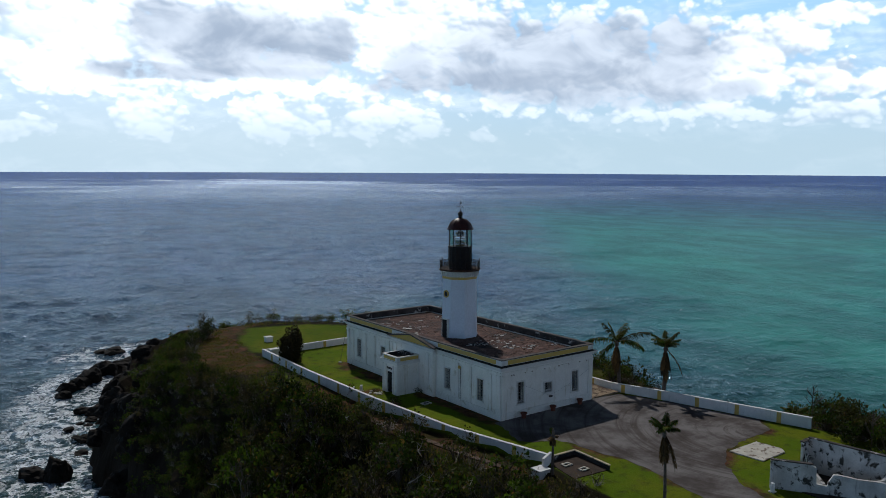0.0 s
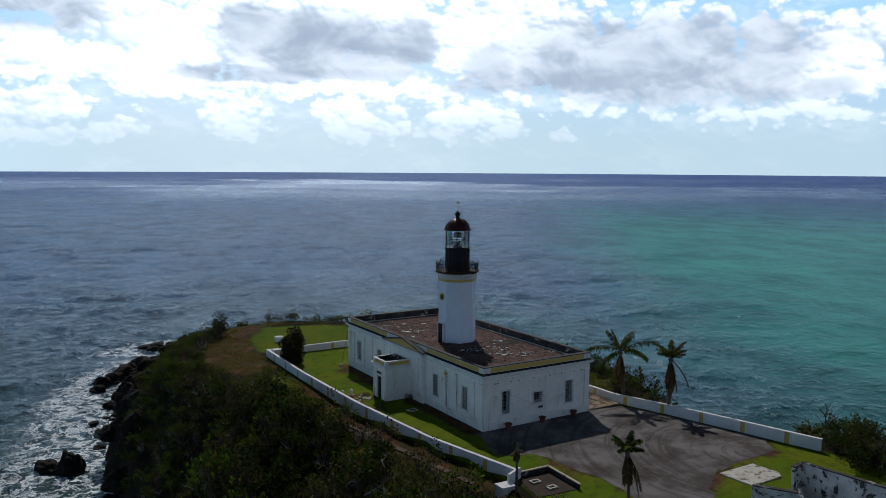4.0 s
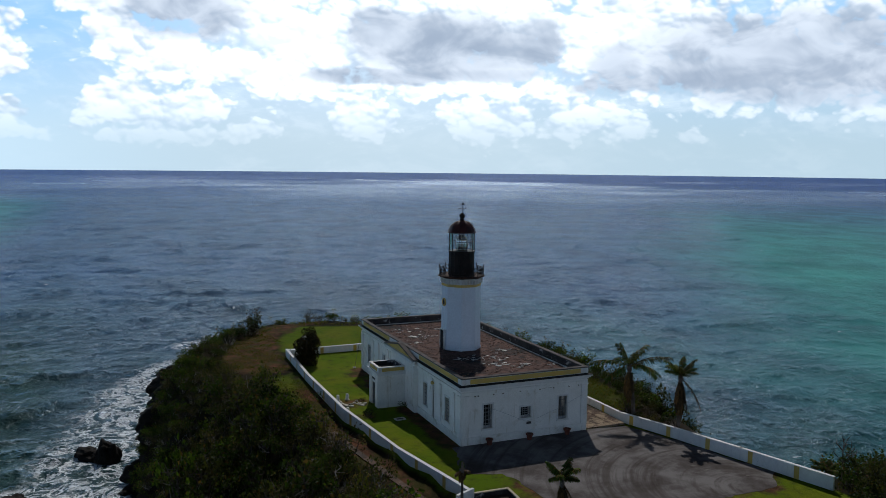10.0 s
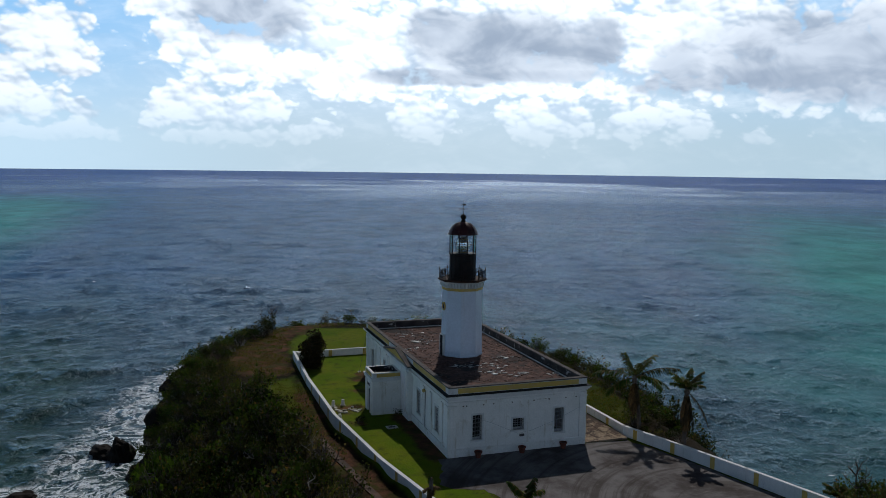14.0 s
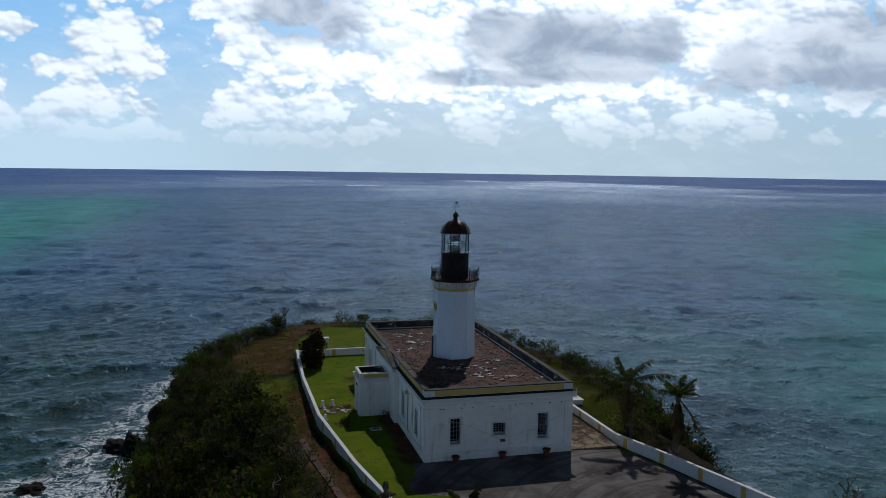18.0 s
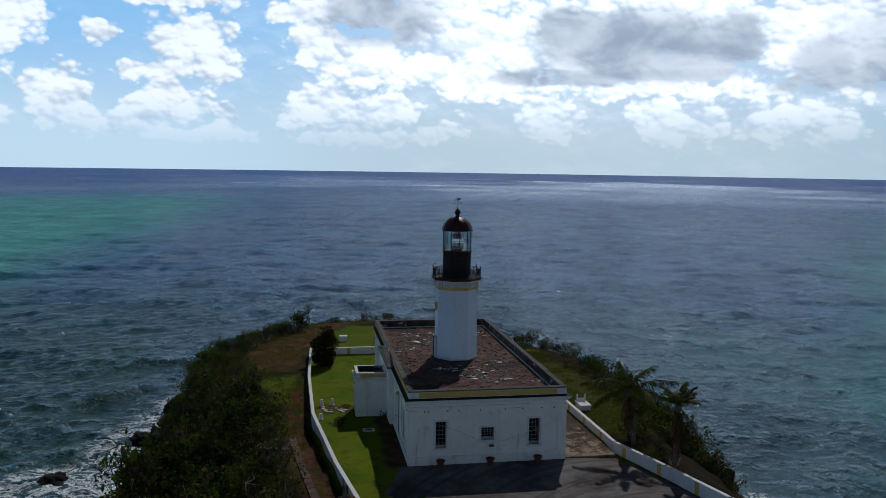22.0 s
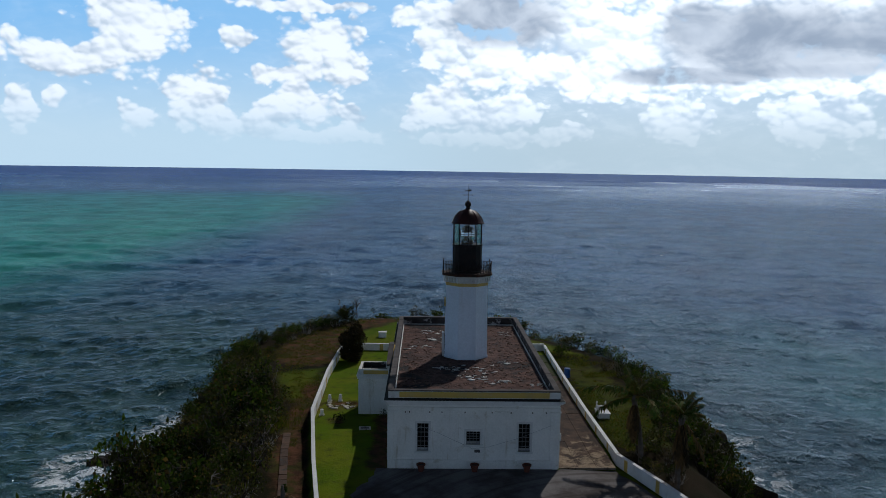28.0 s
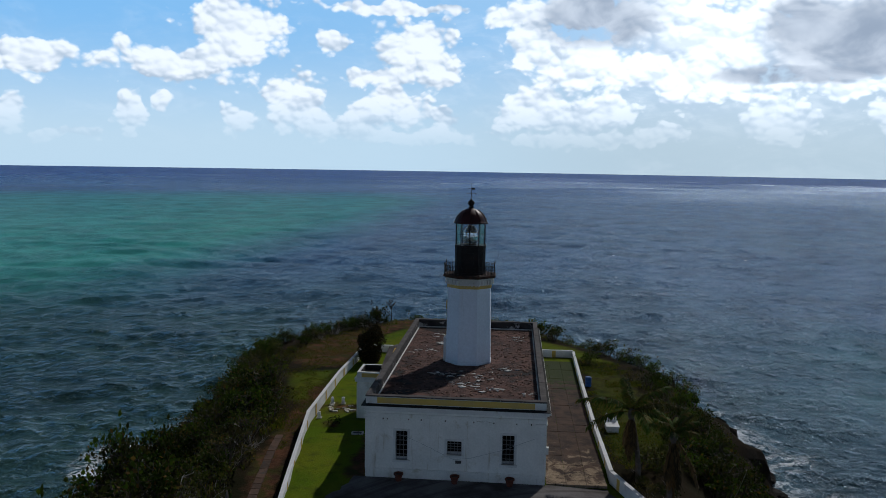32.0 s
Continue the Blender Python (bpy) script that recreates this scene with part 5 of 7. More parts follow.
        bm = bmesh.new()
        tube(bm, [(r * math.cos(a), r * math.sin(a), z(h)) for r, h in ((1.42, 17.37), (1.37, 17.56), (1.21, 17.87), (0.96, 18.15), (0.63, 18.37))], [0.03] * 5, 4)
        part("dome_rib", bm, DOME_RED, dome)
    bm = bmesh.new()
    lathe(bm, [(0.26, z(18.5)), (0.2, z(18.62)), (0.17, z(18.72)), (0.25, z(18.8)), (0.3, z(18.95)), (0.25, z(19.1)), (0.12, z(19.2)), (0.05, z(19.3))], 14)
    finial = part("finial", bm, BLACK_PAINT, tower, "black ball ventilator", True)
    bm = bmesh.new()
    tube(bm, [(0, 0, z(19.25)), (0, 0, z(20.75))], [0.025, 0.012], 5)
    for a in (0, math.pi / 2):
        tube(bm, [(-0.38 * math.cos(a), -0.38 * math.sin(a), z(19.75)), (0.38 * math.cos(a), 0.38 * math.sin(a), z(19.75))], [0.014, 0.014], 4)
    box(bm, 0.02, 0.3, -0.012, 0.012, z(20.1), z(20.26), pose(0, 0, 0, 0, 0, 25))
    box(bm, -0.34, -0.02, -0.012, 0.012, z(20.15), z(20.2), pose(0, 0, 0, 0, 0, 25))
    for a in range(4):
        box(bm, 0.34, 0.42, -0.01, 0.01, z(19.69), z(19.81), pose(0, 0, 0, 0, 0, 90 * a))
    part("weather_vane", bm, BLACK_PAINT, finial)
    # the lens inside
    bm = bmesh.new()
    lathe(bm, [(0.5, z(15.45)), (0.62, z(15.75)), (0.66, z(16.1)), (0.62, z(16.45)), (0.48, z(16.75)), (0.25, z(16.98))], 16, caps=False)
    lathe(bm, [(0.22, z(16.95)), (0.44, z(16.72)), (0.57, z(16.43)), (0.6, z(16.1)), (0.57, z(15.78)), (0.46, z(15.48))], 16, caps=False)
    lens = part("lens", bm, LENS, tower, "large glass beehive lens")
    bm = bmesh.new()
    for zz, r in ((15.45, 0.53), (15.75, 0.65), (16.1, 0.69), (16.45, 0.65), (16.75, 0.51), (17.0, 0.27)):
        lathe(bm, [(r - 0.02, z(zz) - 0.015), (r + 0.015, z(zz) - 0.015), (r + 0.015, z(zz) + 0.015), (r - 0.02, z(zz) + 0.015)], 16, caps=False)
    for k in range(6):
        a = k * math.pi / 3
        tube(bm, [(r * math.cos(a), r * math.sin(a), z(h)) for r, h in ((0.53, 15.45), (0.66, 15.75), (0.69, 16.1), (0.66, 16.45), (0.52, 16.75), (0.28, 17.0))], [0.018] * 6, 4)
    part("lens_frame", bm, BRASS, lens)
    bm = bmesh.new()
    lathe(bm, [(0.5, z(15.36)), (0.5, z(15.44))], 16)
    part("lens_table", bm, BLACK_PAINT, tower)
    # doorway on to the roof, round window and a crack of rust at the foot
    at = pose(0, 0, 0, 0, 0, 180)
    # solid slab whose near-black colour paints the shade of an opening
    bm = bmesh.new()
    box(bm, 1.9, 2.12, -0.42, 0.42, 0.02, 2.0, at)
    part("doorway", bm, DARK, shaft, "near-black slab standing for the shaded doorway on to the roof")
    bm = bmesh.new()
    box(bm, 1.95, 2.16, -0.52, -0.42, 0.02, 2.1, at)
    box(bm, 1.95, 2.16, 0.42, 0.52, 0.02, 2.1, at)
    box(bm, 1.95, 2.16, -0.42, 0.42, 2.0, 2.1, at)
    part("door_frame", bm, TRIM_WHITE, shaft)
    bm = bmesh.new()
    lathe(bm, [(0.42, 0), (0.42, 0.12), (0.3, 0.12), (0.3, 0.05)], 16, at @ pose(1.87, 0, z(10.05), 0, 90, 0), caps=False)
    part("round_window", bm, YELLOW, shaft, "round ochre-rimmed window")
    bm = bmesh.new()
    lathe(bm, [(0.3, 0), (0.3, 0.05)], 14, at @ pose(1.875, 0, z(10.05), 0, 90, 0))
    part("pane", bm, DARK, shaft)


build_tower()


# ---- yard walls ----
def run_points(line, first, step):
    """Places along a line of points at even distances: (x, y, heading)."""
    out, left = [], first
    for (x0, y0), (x1, y1) in zip(line, line[1:]):
        length = math.hypot(x1 - x0, y1 - y0)
        while left < length:
            out.append((x0 + (x1 - x0) * left / length, y0 + (y1 - y0) * left / length, math.atan2(y1 - y0, x1 - x0)))
            left += step
        left -= length
    return out


def yard_wall(name, line, z0, z1, first, step, label, drop=None):
    wall = thing(name, label, "wall", kind="structure")
    drop = drop or [0] * len(line)
    for (x0, y0), (x1, y1), d0, d1 in zip(line, line[1:], drop, drop[1:]):
        d = math.hypot(x1 - x0, y1 - y0)
        at = pose(x0, y0, 0, 0, 0, math.degrees(math.atan2(y1 - y0, x1 - x0)))

        def sink(bm):
            for v in bm.verts:
                if v.co.z > 0:
                    v.co.z -= d0 + (d1 - d0) * v.co.x / d
        bm = bmesh.new()
        box(bm, -0.08, d + 0.08, -0.11, 0.11, z0, z1 - 0.06)
        sink(bm)
        panel = part("wall_panel", bm, WALL_WHITE, wall, at=at)
        bm = bmesh.new()
        box(bm, -0.1, d + 0.1, -0.15, 0.15, z1 - 0.058, z1)
        soften(bm, 0.02)
        sink(bm)
        part("coping", bm, WALL_WHITE, panel)
    for x, y, a in run_points(line, first, step):
        bm = bmesh.new()
        low = float(np.interp(-y, [-p[1] for p in line], drop))
        box(bm, -0.21, 0.21, -0.135, 0.135, z0 + 0.01, z1 - 0.065 - low)
        part("ochre_pilaster", bm, YELLOW, wall, "ochre painted pilaster", at=pose(x, y, 0, 0, 0, math.degrees(a)))
    return wall


yard_wall("wall_1", LEFT_WALL, -0.75, 0.95, 3.0, 4.2, "low white painted yard wall with ochre pilasters", LEFT_DROP)
yard_wall("wall_2", RIGHT_WALL, -0.45, 0.72, 2.2, 4.05, "low white painted yard wall with ochre pilasters, dark stains")
yard_wall("wall_3", [(-6.95, 38.0), (5.0, 38.2), (17.15, 38.7)], -0.3, 0.85, 4.4, 4.4, "low white painted wall across the point")

# ---- paved surfaces ----
DRIVE = [(12.66, -0.06), (12.9, 0.1), (17.0, 0.1), (18.9, -4.3), (20.8, -10.6), (21.6, -13.6), (19.5, -16.4), (14.4, -16.9), (10.2, -17.6), (7.2, -19.8), (4.6, -23.0), (3.2, -27), (2.5, -34),
         (-2.5, -34), (-0.4, -25), (0.9, -19.5), (1.5, -15.9), (1.6, -13.4), (1.1, -11.4), (0.9, -8.6), (0.3, -6.9), (-1.6, -6.2), (-2.4, -5.0), (-1.4, -2.6), (-0.9, -0.06)]


def build_drive():
    rng = random.Random(5)
    pts = []
    for (x0, y0), (x1, y1) in zip(DRIVE, DRIVE[1:] + DRIVE[:1]):
        k = max(1, int(math.hypot(x1 - x0, y1 - y0) / 0.6))
        for i in range(k):
            j = 0 if y0 > -0.5 and y1 > -0.5 else 0.16
            pts.append((x0 + (x1 - x0) * i / k + rng.uniform(-j, j), y0 + (y1 - y0) * i / k + rng.uniform(-j, j)))
    bm = bmesh.new()
    x0, x1, y0, y1 = -4, 22, -34, 0.2
    # a sheet that follows the ground, trimmed to the outline
    bm.faces.new([bm.verts.new((x, y, 0)) for x, y in pts])
    for k in range(1, 24):
        bmesh.ops.bisect_plane(bm, geom=list(bm.verts) + list(bm.edges) + list(bm.faces), plane_co=(x0 + (x1 - x0) * k / 24, 0, 0), plane_no=(1, 0, 0))
    for k in range(1, 30):
        bmesh.ops.bisect_plane(bm, geom=list(bm.verts) + list(bm.edges) + list(bm.faces), plane_co=(0, y0 + (y1 - y0) * k / 30, 0), plane_no=(0, 1, 0))
    xs = np.array([v.co.x for v in bm.verts])
    ys = np.array([v.co.y for v in bm.verts])
    for v, h in zip(list(bm.verts), ground_height(xs, ys)):
        v.co.z = h + 0.012
    ext = bmesh.ops.extrude_face_region(bm, geom=list(bm.faces))
    for v in ext["geom"]:
        if isinstance(v, bmesh.types.BMVert):
            v.co.z -= 0.12
    tagged(new("driveway", finish(bm, "driveway", ASPHALT)), "cracked grey asphalt forecourt with dark tyre marks", "driveway", kind="structure")


build_drive()


def build_patio():
    """The paved strip between the house and the seaward wall, in square slabs."""
    patio = thing("pavement", "stained brown paving along the house", "pavement", kind="structure")
    rng = random.Random(6)
    made = []
    for v in range(4):
        bm = bmesh.new()
        box(bm, -0.70, 0.70, -0.94, 0.94, -0.12, 0.05 + 0.006 * v)
        made.append(finish(bm, "slab", PAVING))
    for i in range(3):
        for j in range(19):
            part("slab", made[rng.randrange(4)], PAVING, patio, at=pose(13.45 + i * 1.42, 1.1 + j * 1.9, rng.uniform(-0.01, 0.015), 0, 0, rng.uniform(-0.4, 0.4)))


build_patio()


def build_slab():
    bm = bmesh.new()
    pts = [(10.3, -17.95), (14.45, -17.9), (14.6, -20.2), (14.1, -20.8), (10.5, -21.0)]
    lo = [bm.verts.new((x, y, -0.6)) for x, y in pts]
    hi = [bm.verts.new((x, y, -0.36 if x > 12 else -0.33)) for x, y in pts]
    bm.faces.new(hi), bm.faces.new(lo[::-1])
    for k in range(len(pts)):
        bm.faces.new((lo[k], lo[(k + 1) % len(pts)], hi[(k + 1) % len(pts)], hi[k]))
    for v in bm.verts:
        v.co.z += 0.42
    soften(bm, 0.03)
    tagged(new("concrete_slab", finish(bm, "concrete_slab", CONCRETE)), "pale broken concrete slab lying in the grass", "slab")


build_slab()


BASIN_COPING = paint("faded_ochre_coping", (0.55, 0.46, 0.28), (0.42, 0.38, 0.30), 1.2, 0.85, 0.3, 14, (0.12, 0.10, 0.08), (0.58, 0.70), 1.6)


def build_pit():
    pit = thing("sunken_basin", "shallow walled basin with a dirt-covered floor", "basin")
    pts = [(-4.05, -10.45), (-0.95, -10.55), (-1.25, -14.6), (-4.9, -14.3)]
    bm = bmesh.new()
    lo = [bm.verts.new((x, y, -1.2)) for x, y in pts]
    hi = [bm.verts.new((x, y, 0.05)) for x, y in pts]
    bm.faces.new(hi), bm.faces.new(lo[::-1])
    for k in range(4):
        bm.faces.new((lo[k], lo[(k + 1) % 4], hi[(k + 1) % 4], hi[k]))
    part("floor_slab", bm, DIRT_FLOOR, pit)
    for a, b, h in ((0, 1, 0.5), (1, 2, 0.5)):
        (x0, y0), (x1, y1) = pts[a], pts[b]
        d = math.hypot(x1 - x0, y1 - y0)
        bm = bmesh.new()
        box(bm, 0.06, d + 0.06, -0.06, 0.06, -0.2, h - 0.1)
        soften(bm, 0.015)
        low_wall = part("low_wall", bm, MOULD, pit, "mould-blackened low wall", at=pose(x0, y0, 0, 0, 0, math.degrees(math.atan2(y1 - y0, x1 - x0))))
        bm = bmesh.new()
        box(bm, -0.02, d + 0.1, -0.1, 0.1, h - 0.098, h - 0.02)
        soften(bm, 0.015)
        part("coping", bm, BASIN_COPING, low_wall, "ochre-white worn coping")
    for x, y in ((-3.3, -11.9), (-2.9, -13.4)):
        bm = bmesh.new()
        outline(bm, x - 0.42, x + 0.42, y - 0.3, y + 0.3, 0.07, 0.15, 0.14)
        part("hatch_frame", bm, CONCRETE, pit, "pale concrete hatch frame")


build_pit()


def build_pillar():
    pillar = thing("gate_pillar", "square white painted masonry block at the wall end", "pillar", pose(-5.95, -11.65, 0, 0, 0, -3))
    bm = bmesh.new()
    box(bm, -0.55, 0.55, -0.5, 0.5, -1.1, 0.22)
    part("block", bm, WALL_WHITE, pillar)
    bm = bmesh.new()
    box(bm, -0.6, 0.6, -0.55, 0.55, 0.222, 0.32)
    soften(bm, 0.02)
    part("cap", bm, WALL_WHITE, pillar)
    bm = bmesh.new()
    box(bm, -0.1, 0.1, -0.9, 0.9, -0.7, 0.9)
    part("return_wall", bm, WALL_WHITE, pillar, at=pose(1.3, 0.75, 0, 0, 0, -62))


build_pillar()


def build_kerb():
    """Brown brick edging below the long wall."""
    kerb = thing("brick_edging", "brown brick edging along the foot of the yard wall", "edging", kind="structure")
    rng = random.Random(9)
    line = [(-9.0, 9.0), (-8.55, 5.0), (-7.35, -3.0), (-6.5, -8.2)]
    bm = bmesh.new()
    box(bm, -0.46, 0.46, -0.30, 0.30, -0.3, 0.08)
    soften(bm, 0.02)
    block = finish(bm, "brick_block", BRICK_BROWN)
    for x, y, a in run_points(line, 0.4, 0.92):
        z = float(ground_height(np.array([x]), np.array([y]))[0])
        part("brick_block", block, BRICK_BROWN, kerb, at=pose(x, y, z + rng.uniform(0.0, 0.03), rng.uniform(-2, 2), rng.uniform(-1, 1), math.degrees(a) + rng.uniform(-1.5, 1.5)))


build_kerb()


# ---- the ruin ----
def build_ruin():
    ruin = thing("ruined_outbuilding", "roofless stained concrete outbuilding with broken walls", "ruin")
    def leaf(x0, y0, x1, y1, top, holes=(), t=0.22):
        d = math.hypot(x1 - x0, y1 - y0)
        bm = bmesh.new()
        wall_pieces(bm, d, top + 0.8, t, [(a, b, c + 0.8, e + 0.8) for a, b, c, e in holes], lambda u, v, w: (u, v, w - 0.8))
        at = pose(x0, y0, 0, 0, 0, math.degrees(math.atan2(y1 - y0, x1 - x0)))
        w = part("wall", bm, RUIN, ruin, at=at)
        bm = bmesh.new()
        box(bm, -0.05, d + 0.05, -0.06, t + 0.06, top + 0.002, top + 0.09)
        part("coping", bm, MOULD, w)
    def broken(x0, y0, x1, y1, profile, t=0.22):
        """A wall with a broken top: the profile runs along its length from the near end."""
        d = math.hypot(x1 - x0, y1 - y0)
        ring = [(0, -0.8), (d, -0.8)] + [(u * d, w) for u, w in reversed(profile)]
        bm = bmesh.new()
        front = [bm.verts.new((u, 0, w)) for u, w in ring]
        back = [bm.verts.new((u, t, w)) for u, w in ring]
        bm.faces.new(front), bm.faces.new(back[::-1])
        for k in range(len(ring)):
            j = (k + 1) % len(ring)
            bm.faces.new((front[k], back[k], back[j], front[j]))
        part("wall", bm, RUIN, ruin, "stained wall with a broken top", at=pose(x0, y0, 0, 0, 0, math.degrees(math.atan2(y1 - y0, x1 - x0))))

    leaf(11.5, -24.25, 12.7, -35.5, 2.72)
    leaf(10.45, -24.4, 11.45, -24.3, 2.62)
    leaf(5.9, -24.4, 7.4, -26.8, 2.2)
    broken(7.4, -26.8, 10.2, -31.3, [(0, 2.1), (0.05, 2.02), (0.06, 0.75), (0.2, 0.7), (0.21, 1.05), (0.24, 1.3), (0.27, 1.62), (0.34, 1.66), (0.6, 1.5), (0.8, 1.52), (1, 1.46)])
    broken(10.4, -24.6, 8.2, -27.2, [(0, 1.9), (0.12, 1.5), (0.3, 1.2), (0.55, 0.9), (1, 0.7)])
    broken(9.4, -30.0, 12.2, -30.6, [(0, 1.0), (0.3, 1.3), (0.6, 1.25), (1, 2.1)])
    for x0, y0, a in ((5.86, -24.33, -58), (6.9, -26.0, -58)):
        bm = bmesh.new()
        box(bm, 0, 0.28, -0.07, 0.29, -0.8, 2.19)
        part("pilaster", bm, RUIN, ruin, at=pose(x0, y0, 0, 0, 0, a))
    bm = bmesh.new()
    box(bm, 7.0, 12.3, -33.5, -24.8, -0.6, 0.06)
    part("floor_slab", bm, DIRT_FLOOR, ruin)


build_ruin()


# ---- plants ----
def leaf_cloud(rng, centres, radii, per, size, flat=0.8, droop=0.0):
    """Small folded leaves round clump centres: verts and quads."""
    verts = []
    for c, r in zip(centres, radii):
        n = int(per * r * r)
        d = rng.normal(size=(n, 3))
        d /= np.linalg.norm(d, axis=1)[:, None]
        rad = r * rng.uniform(0.45, 1.0, n) ** 0.6
        p = np.asarray(c) + d * rad[:, None] * np.array([1, 1, flat])
        axis = d + rng.normal(scale=0.7, size=(n, 3))
        axis[:, 2] -= droop
        axis /= np.linalg.norm(axis, axis=1)[:, None]
        side = np.cross(axis, rng.normal(size=(n, 3)))
        side /= np.linalg.norm(side, axis=1)[:, None] + 1e-9
        s = size * rng.uniform(0.6, 1.4, n)[:, None]
        quad = np.stack([p, p + axis * s * 0.5 + side * s * 0.42, p + axis * s * 1.15, p + axis * s * 0.5 - side * s * 0.42], 1)
        verts.append(quad.reshape(-1, 3))
    verts = np.concatenate(verts)
    faces = np.arange(len(verts)).reshape(-1, 4)
    return verts, faces


def shrub_kind(seed, height, spread, material, twigs=5, dead=0, per=95, size=0.17, clumps=16, loose=0.0):
    """Mesh data of one shrub: boughs that fork, tufts of foliage round their ends (loose: how far they stand apart) and perhaps bare dead twigs."""
    rng = np.random.RandomState(seed)
    centres, radii = [], []
    bm = bmesh.new()
    ends = []
    for k in range(twigs):
        a = rng.uniform(0, 6.28)
        tip = np.array([math.cos(a) * spread * rng.uniform(0.3, 0.9), math.sin(a) * spread * rng.uniform(0.3, 0.9), height * rng.uniform(0.6, 1.0)])
        bend = tip * 0.5 + rng.normal(scale=0.15, size=3)
        tube(bm, [(rng.uniform(-0.1, 0.1), rng.uniform(-0.1, 0.1), -0.4), bend, tip], [0.07, 0.05, 0.015], 5)
        ends.append(tip)
        for j in range(3):
            side = bend + (tip - bend) * rng.uniform(0.1, 0.8)
            out = side + rng.normal(scale=0.3 + 0.2 * spread, size=3) * np.array([1, 1, 0.5]) + np.array([0, 0, 0.35])
            tube(bm, [side, out], [0.025, 0.008], 4)
            ends.append(out)
    wood = finish(bm, "branch_frame", BARK)
    for k in range(clumps):
        if k < len(ends):
            centres.append(ends[k] + rng.normal(scale=0.06, size=3))
        else:
            a, q = rng.uniform(0, 6.28), rng.uniform(0.2, 1) ** 0.5
            h = rng.uniform(0.2, 0.95) * (1 - 0.5 * q * q) * (1 - 0.5 * loose)
            centres.append((math.cos(a) * spread * q, math.sin(a) * spread * q, height * h))
        radii.append(rng.uniform(0.22, 0.52) * (0.5 + 0.25 * spread) * (1 - 0.3 * loose))
    v, f = leaf_cloud(rng, centres, radii, per, size)
    leaves = from_arrays("foliage", v, f, material)
    bare = None
    if dead:
        bm = bmesh.new()
        for k in range(dead):
            a = rng.uniform(0, 6.28)
            p = [np.array([math.cos(a) * 0.03, math.sin(a) * 0.03, -0.1]), np.array([math.cos(a), math.sin(a), 0.35]) * spread * 0.3]
            for j in range(3):
                p.append(p[-1] + np.array([math.cos(a) * 0.25, math.sin(a) * 0.25, 0.34]) * height * 0.5 * rng.uniform(0.5, 1.1) + rng.normal(scale=0.12, size=3))
            tube(bm, p, [0.035, 0.028, 0.02, 0.014, 0.006], 4)
            for j in (1, 2, 3):
                tube(bm, [p[j], p[j] + rng.normal(scale=0.35, size=3) + np.array([0, 0, 0.25])], [0.014, 0.004], 3)
        bare = finish(bm, "dead_wood", DEADWOOD)
    return wood, leaves, bare


def shrub(kind, name, label, category, group):
    wood, leaves, bare = kind
    ob = thing(name, label, category, group=group)
    part("branch_frame", wood, BARK, ob)
    part("foliage", leaves, LEAF, ob)
    if bare:
        part("dead_wood", bare, DEADWOOD, ob, "bleached dead twigs")
    return ob


GREEN = "dense dark green glossy-leaved coastal shrub on the slope"
SCRUB = "dry olive scrub bush with bleached dead twigs"
KINDS = [
    (shrub_kind(21, 1.7, 1.35, LEAF, 6, 0, 150, 0.200, 28), "shrub", GREEN),
    (shrub_kind(22, 2.2, 1.5, LEAF, 7, 0, 140, 0.220, 30), "shrub", GREEN),
    (shrub_kind(23, 1.3, 1.5, LEAF_DRY, 6, 5, 170, 0.130, 26), "scrub_bush", SCRUB),
    (shrub_kind(24, 1.9, 1.2, LEAF_DRY, 7, 7, 150, 0.150, 20, 0.5), "scrub_bush", SCRUB),
    (shrub_kind(25, 1.0, 1.2, LEAF_PALE, 4, 2, 180, 0.140, 22), "shrub", "low yellow-green coastal shrub"),
    (shrub_kind(26, 2.5, 1.4, LEAF, 8, 3, 170, 0.210, 30, 0.8), "shrub", "tall open dark green coastal shrub"),
    (shrub_kind(27, 1.5, 1.5, LEAF_PALE, 6, 4, 150, 0.150, 22), "scrub_bush", "yellow-green scrub bush with bleached dead twigs"),
    (shrub_kind(29, 2.7, 2.2, LEAF, 9, 3, 160, 0.19, 46), "shrub", "large dense dark green bush with bare twigs on top"),
    (shrub_kind(28, 1.6, 1.2, LEAF_DRY, 3, 14, 115, 0.110, 9), "scrub_bush", "half-dead tangle of bare grey twigs"),
]
FIRST = {}


def plant(k, x, y, s=1.0, sink=0.15, tall=1.0, turn=None, rng=random.Random(2)):
    kind, name, label = KINDS[k]
    # growth along the outer cliff is scaled down to fit its outline in the camera's view
    if x < -14:
        s *= float(np.interp(y, [18, 28], [1.0, 0.66])) * (0.6 if k == 5 and y > 34 else 1.0)
        if y > 6 and x < float(np.interp(y, [6, 14, 20, 30, 42, 50], [-23, -20.5, -18.3, -18.6, -18.2, -15.5])):
            s, tall = s * float(np.interp(y, [20, 28], [0.62, 0.85])), min(tall, 1.0)
    z = float(ground_height(np.array([x]), np.array([y]))[0]) - sink
    m = pose(x, y, z, rng.uniform(-6, 6), rng.uniform(-6, 6), rng.uniform(0, 360) if turn is None else turn)
    group = "shrubs on the slopes" if name == "shrub" else "scrub bushes on the slopes"
    if k not in FIRST:
        FIRST[k] = shrub(kind, name, label, "shrub", group)
        FIRST[k].matrix_basis = m @ Matrix.Diagonal((s, s, s * tall, 1))
        return FIRST[k]
    ob = copy_thing(FIRST[k], m)
    ob.scale = (s, s, s * tall)
    return ob


THICKET = []


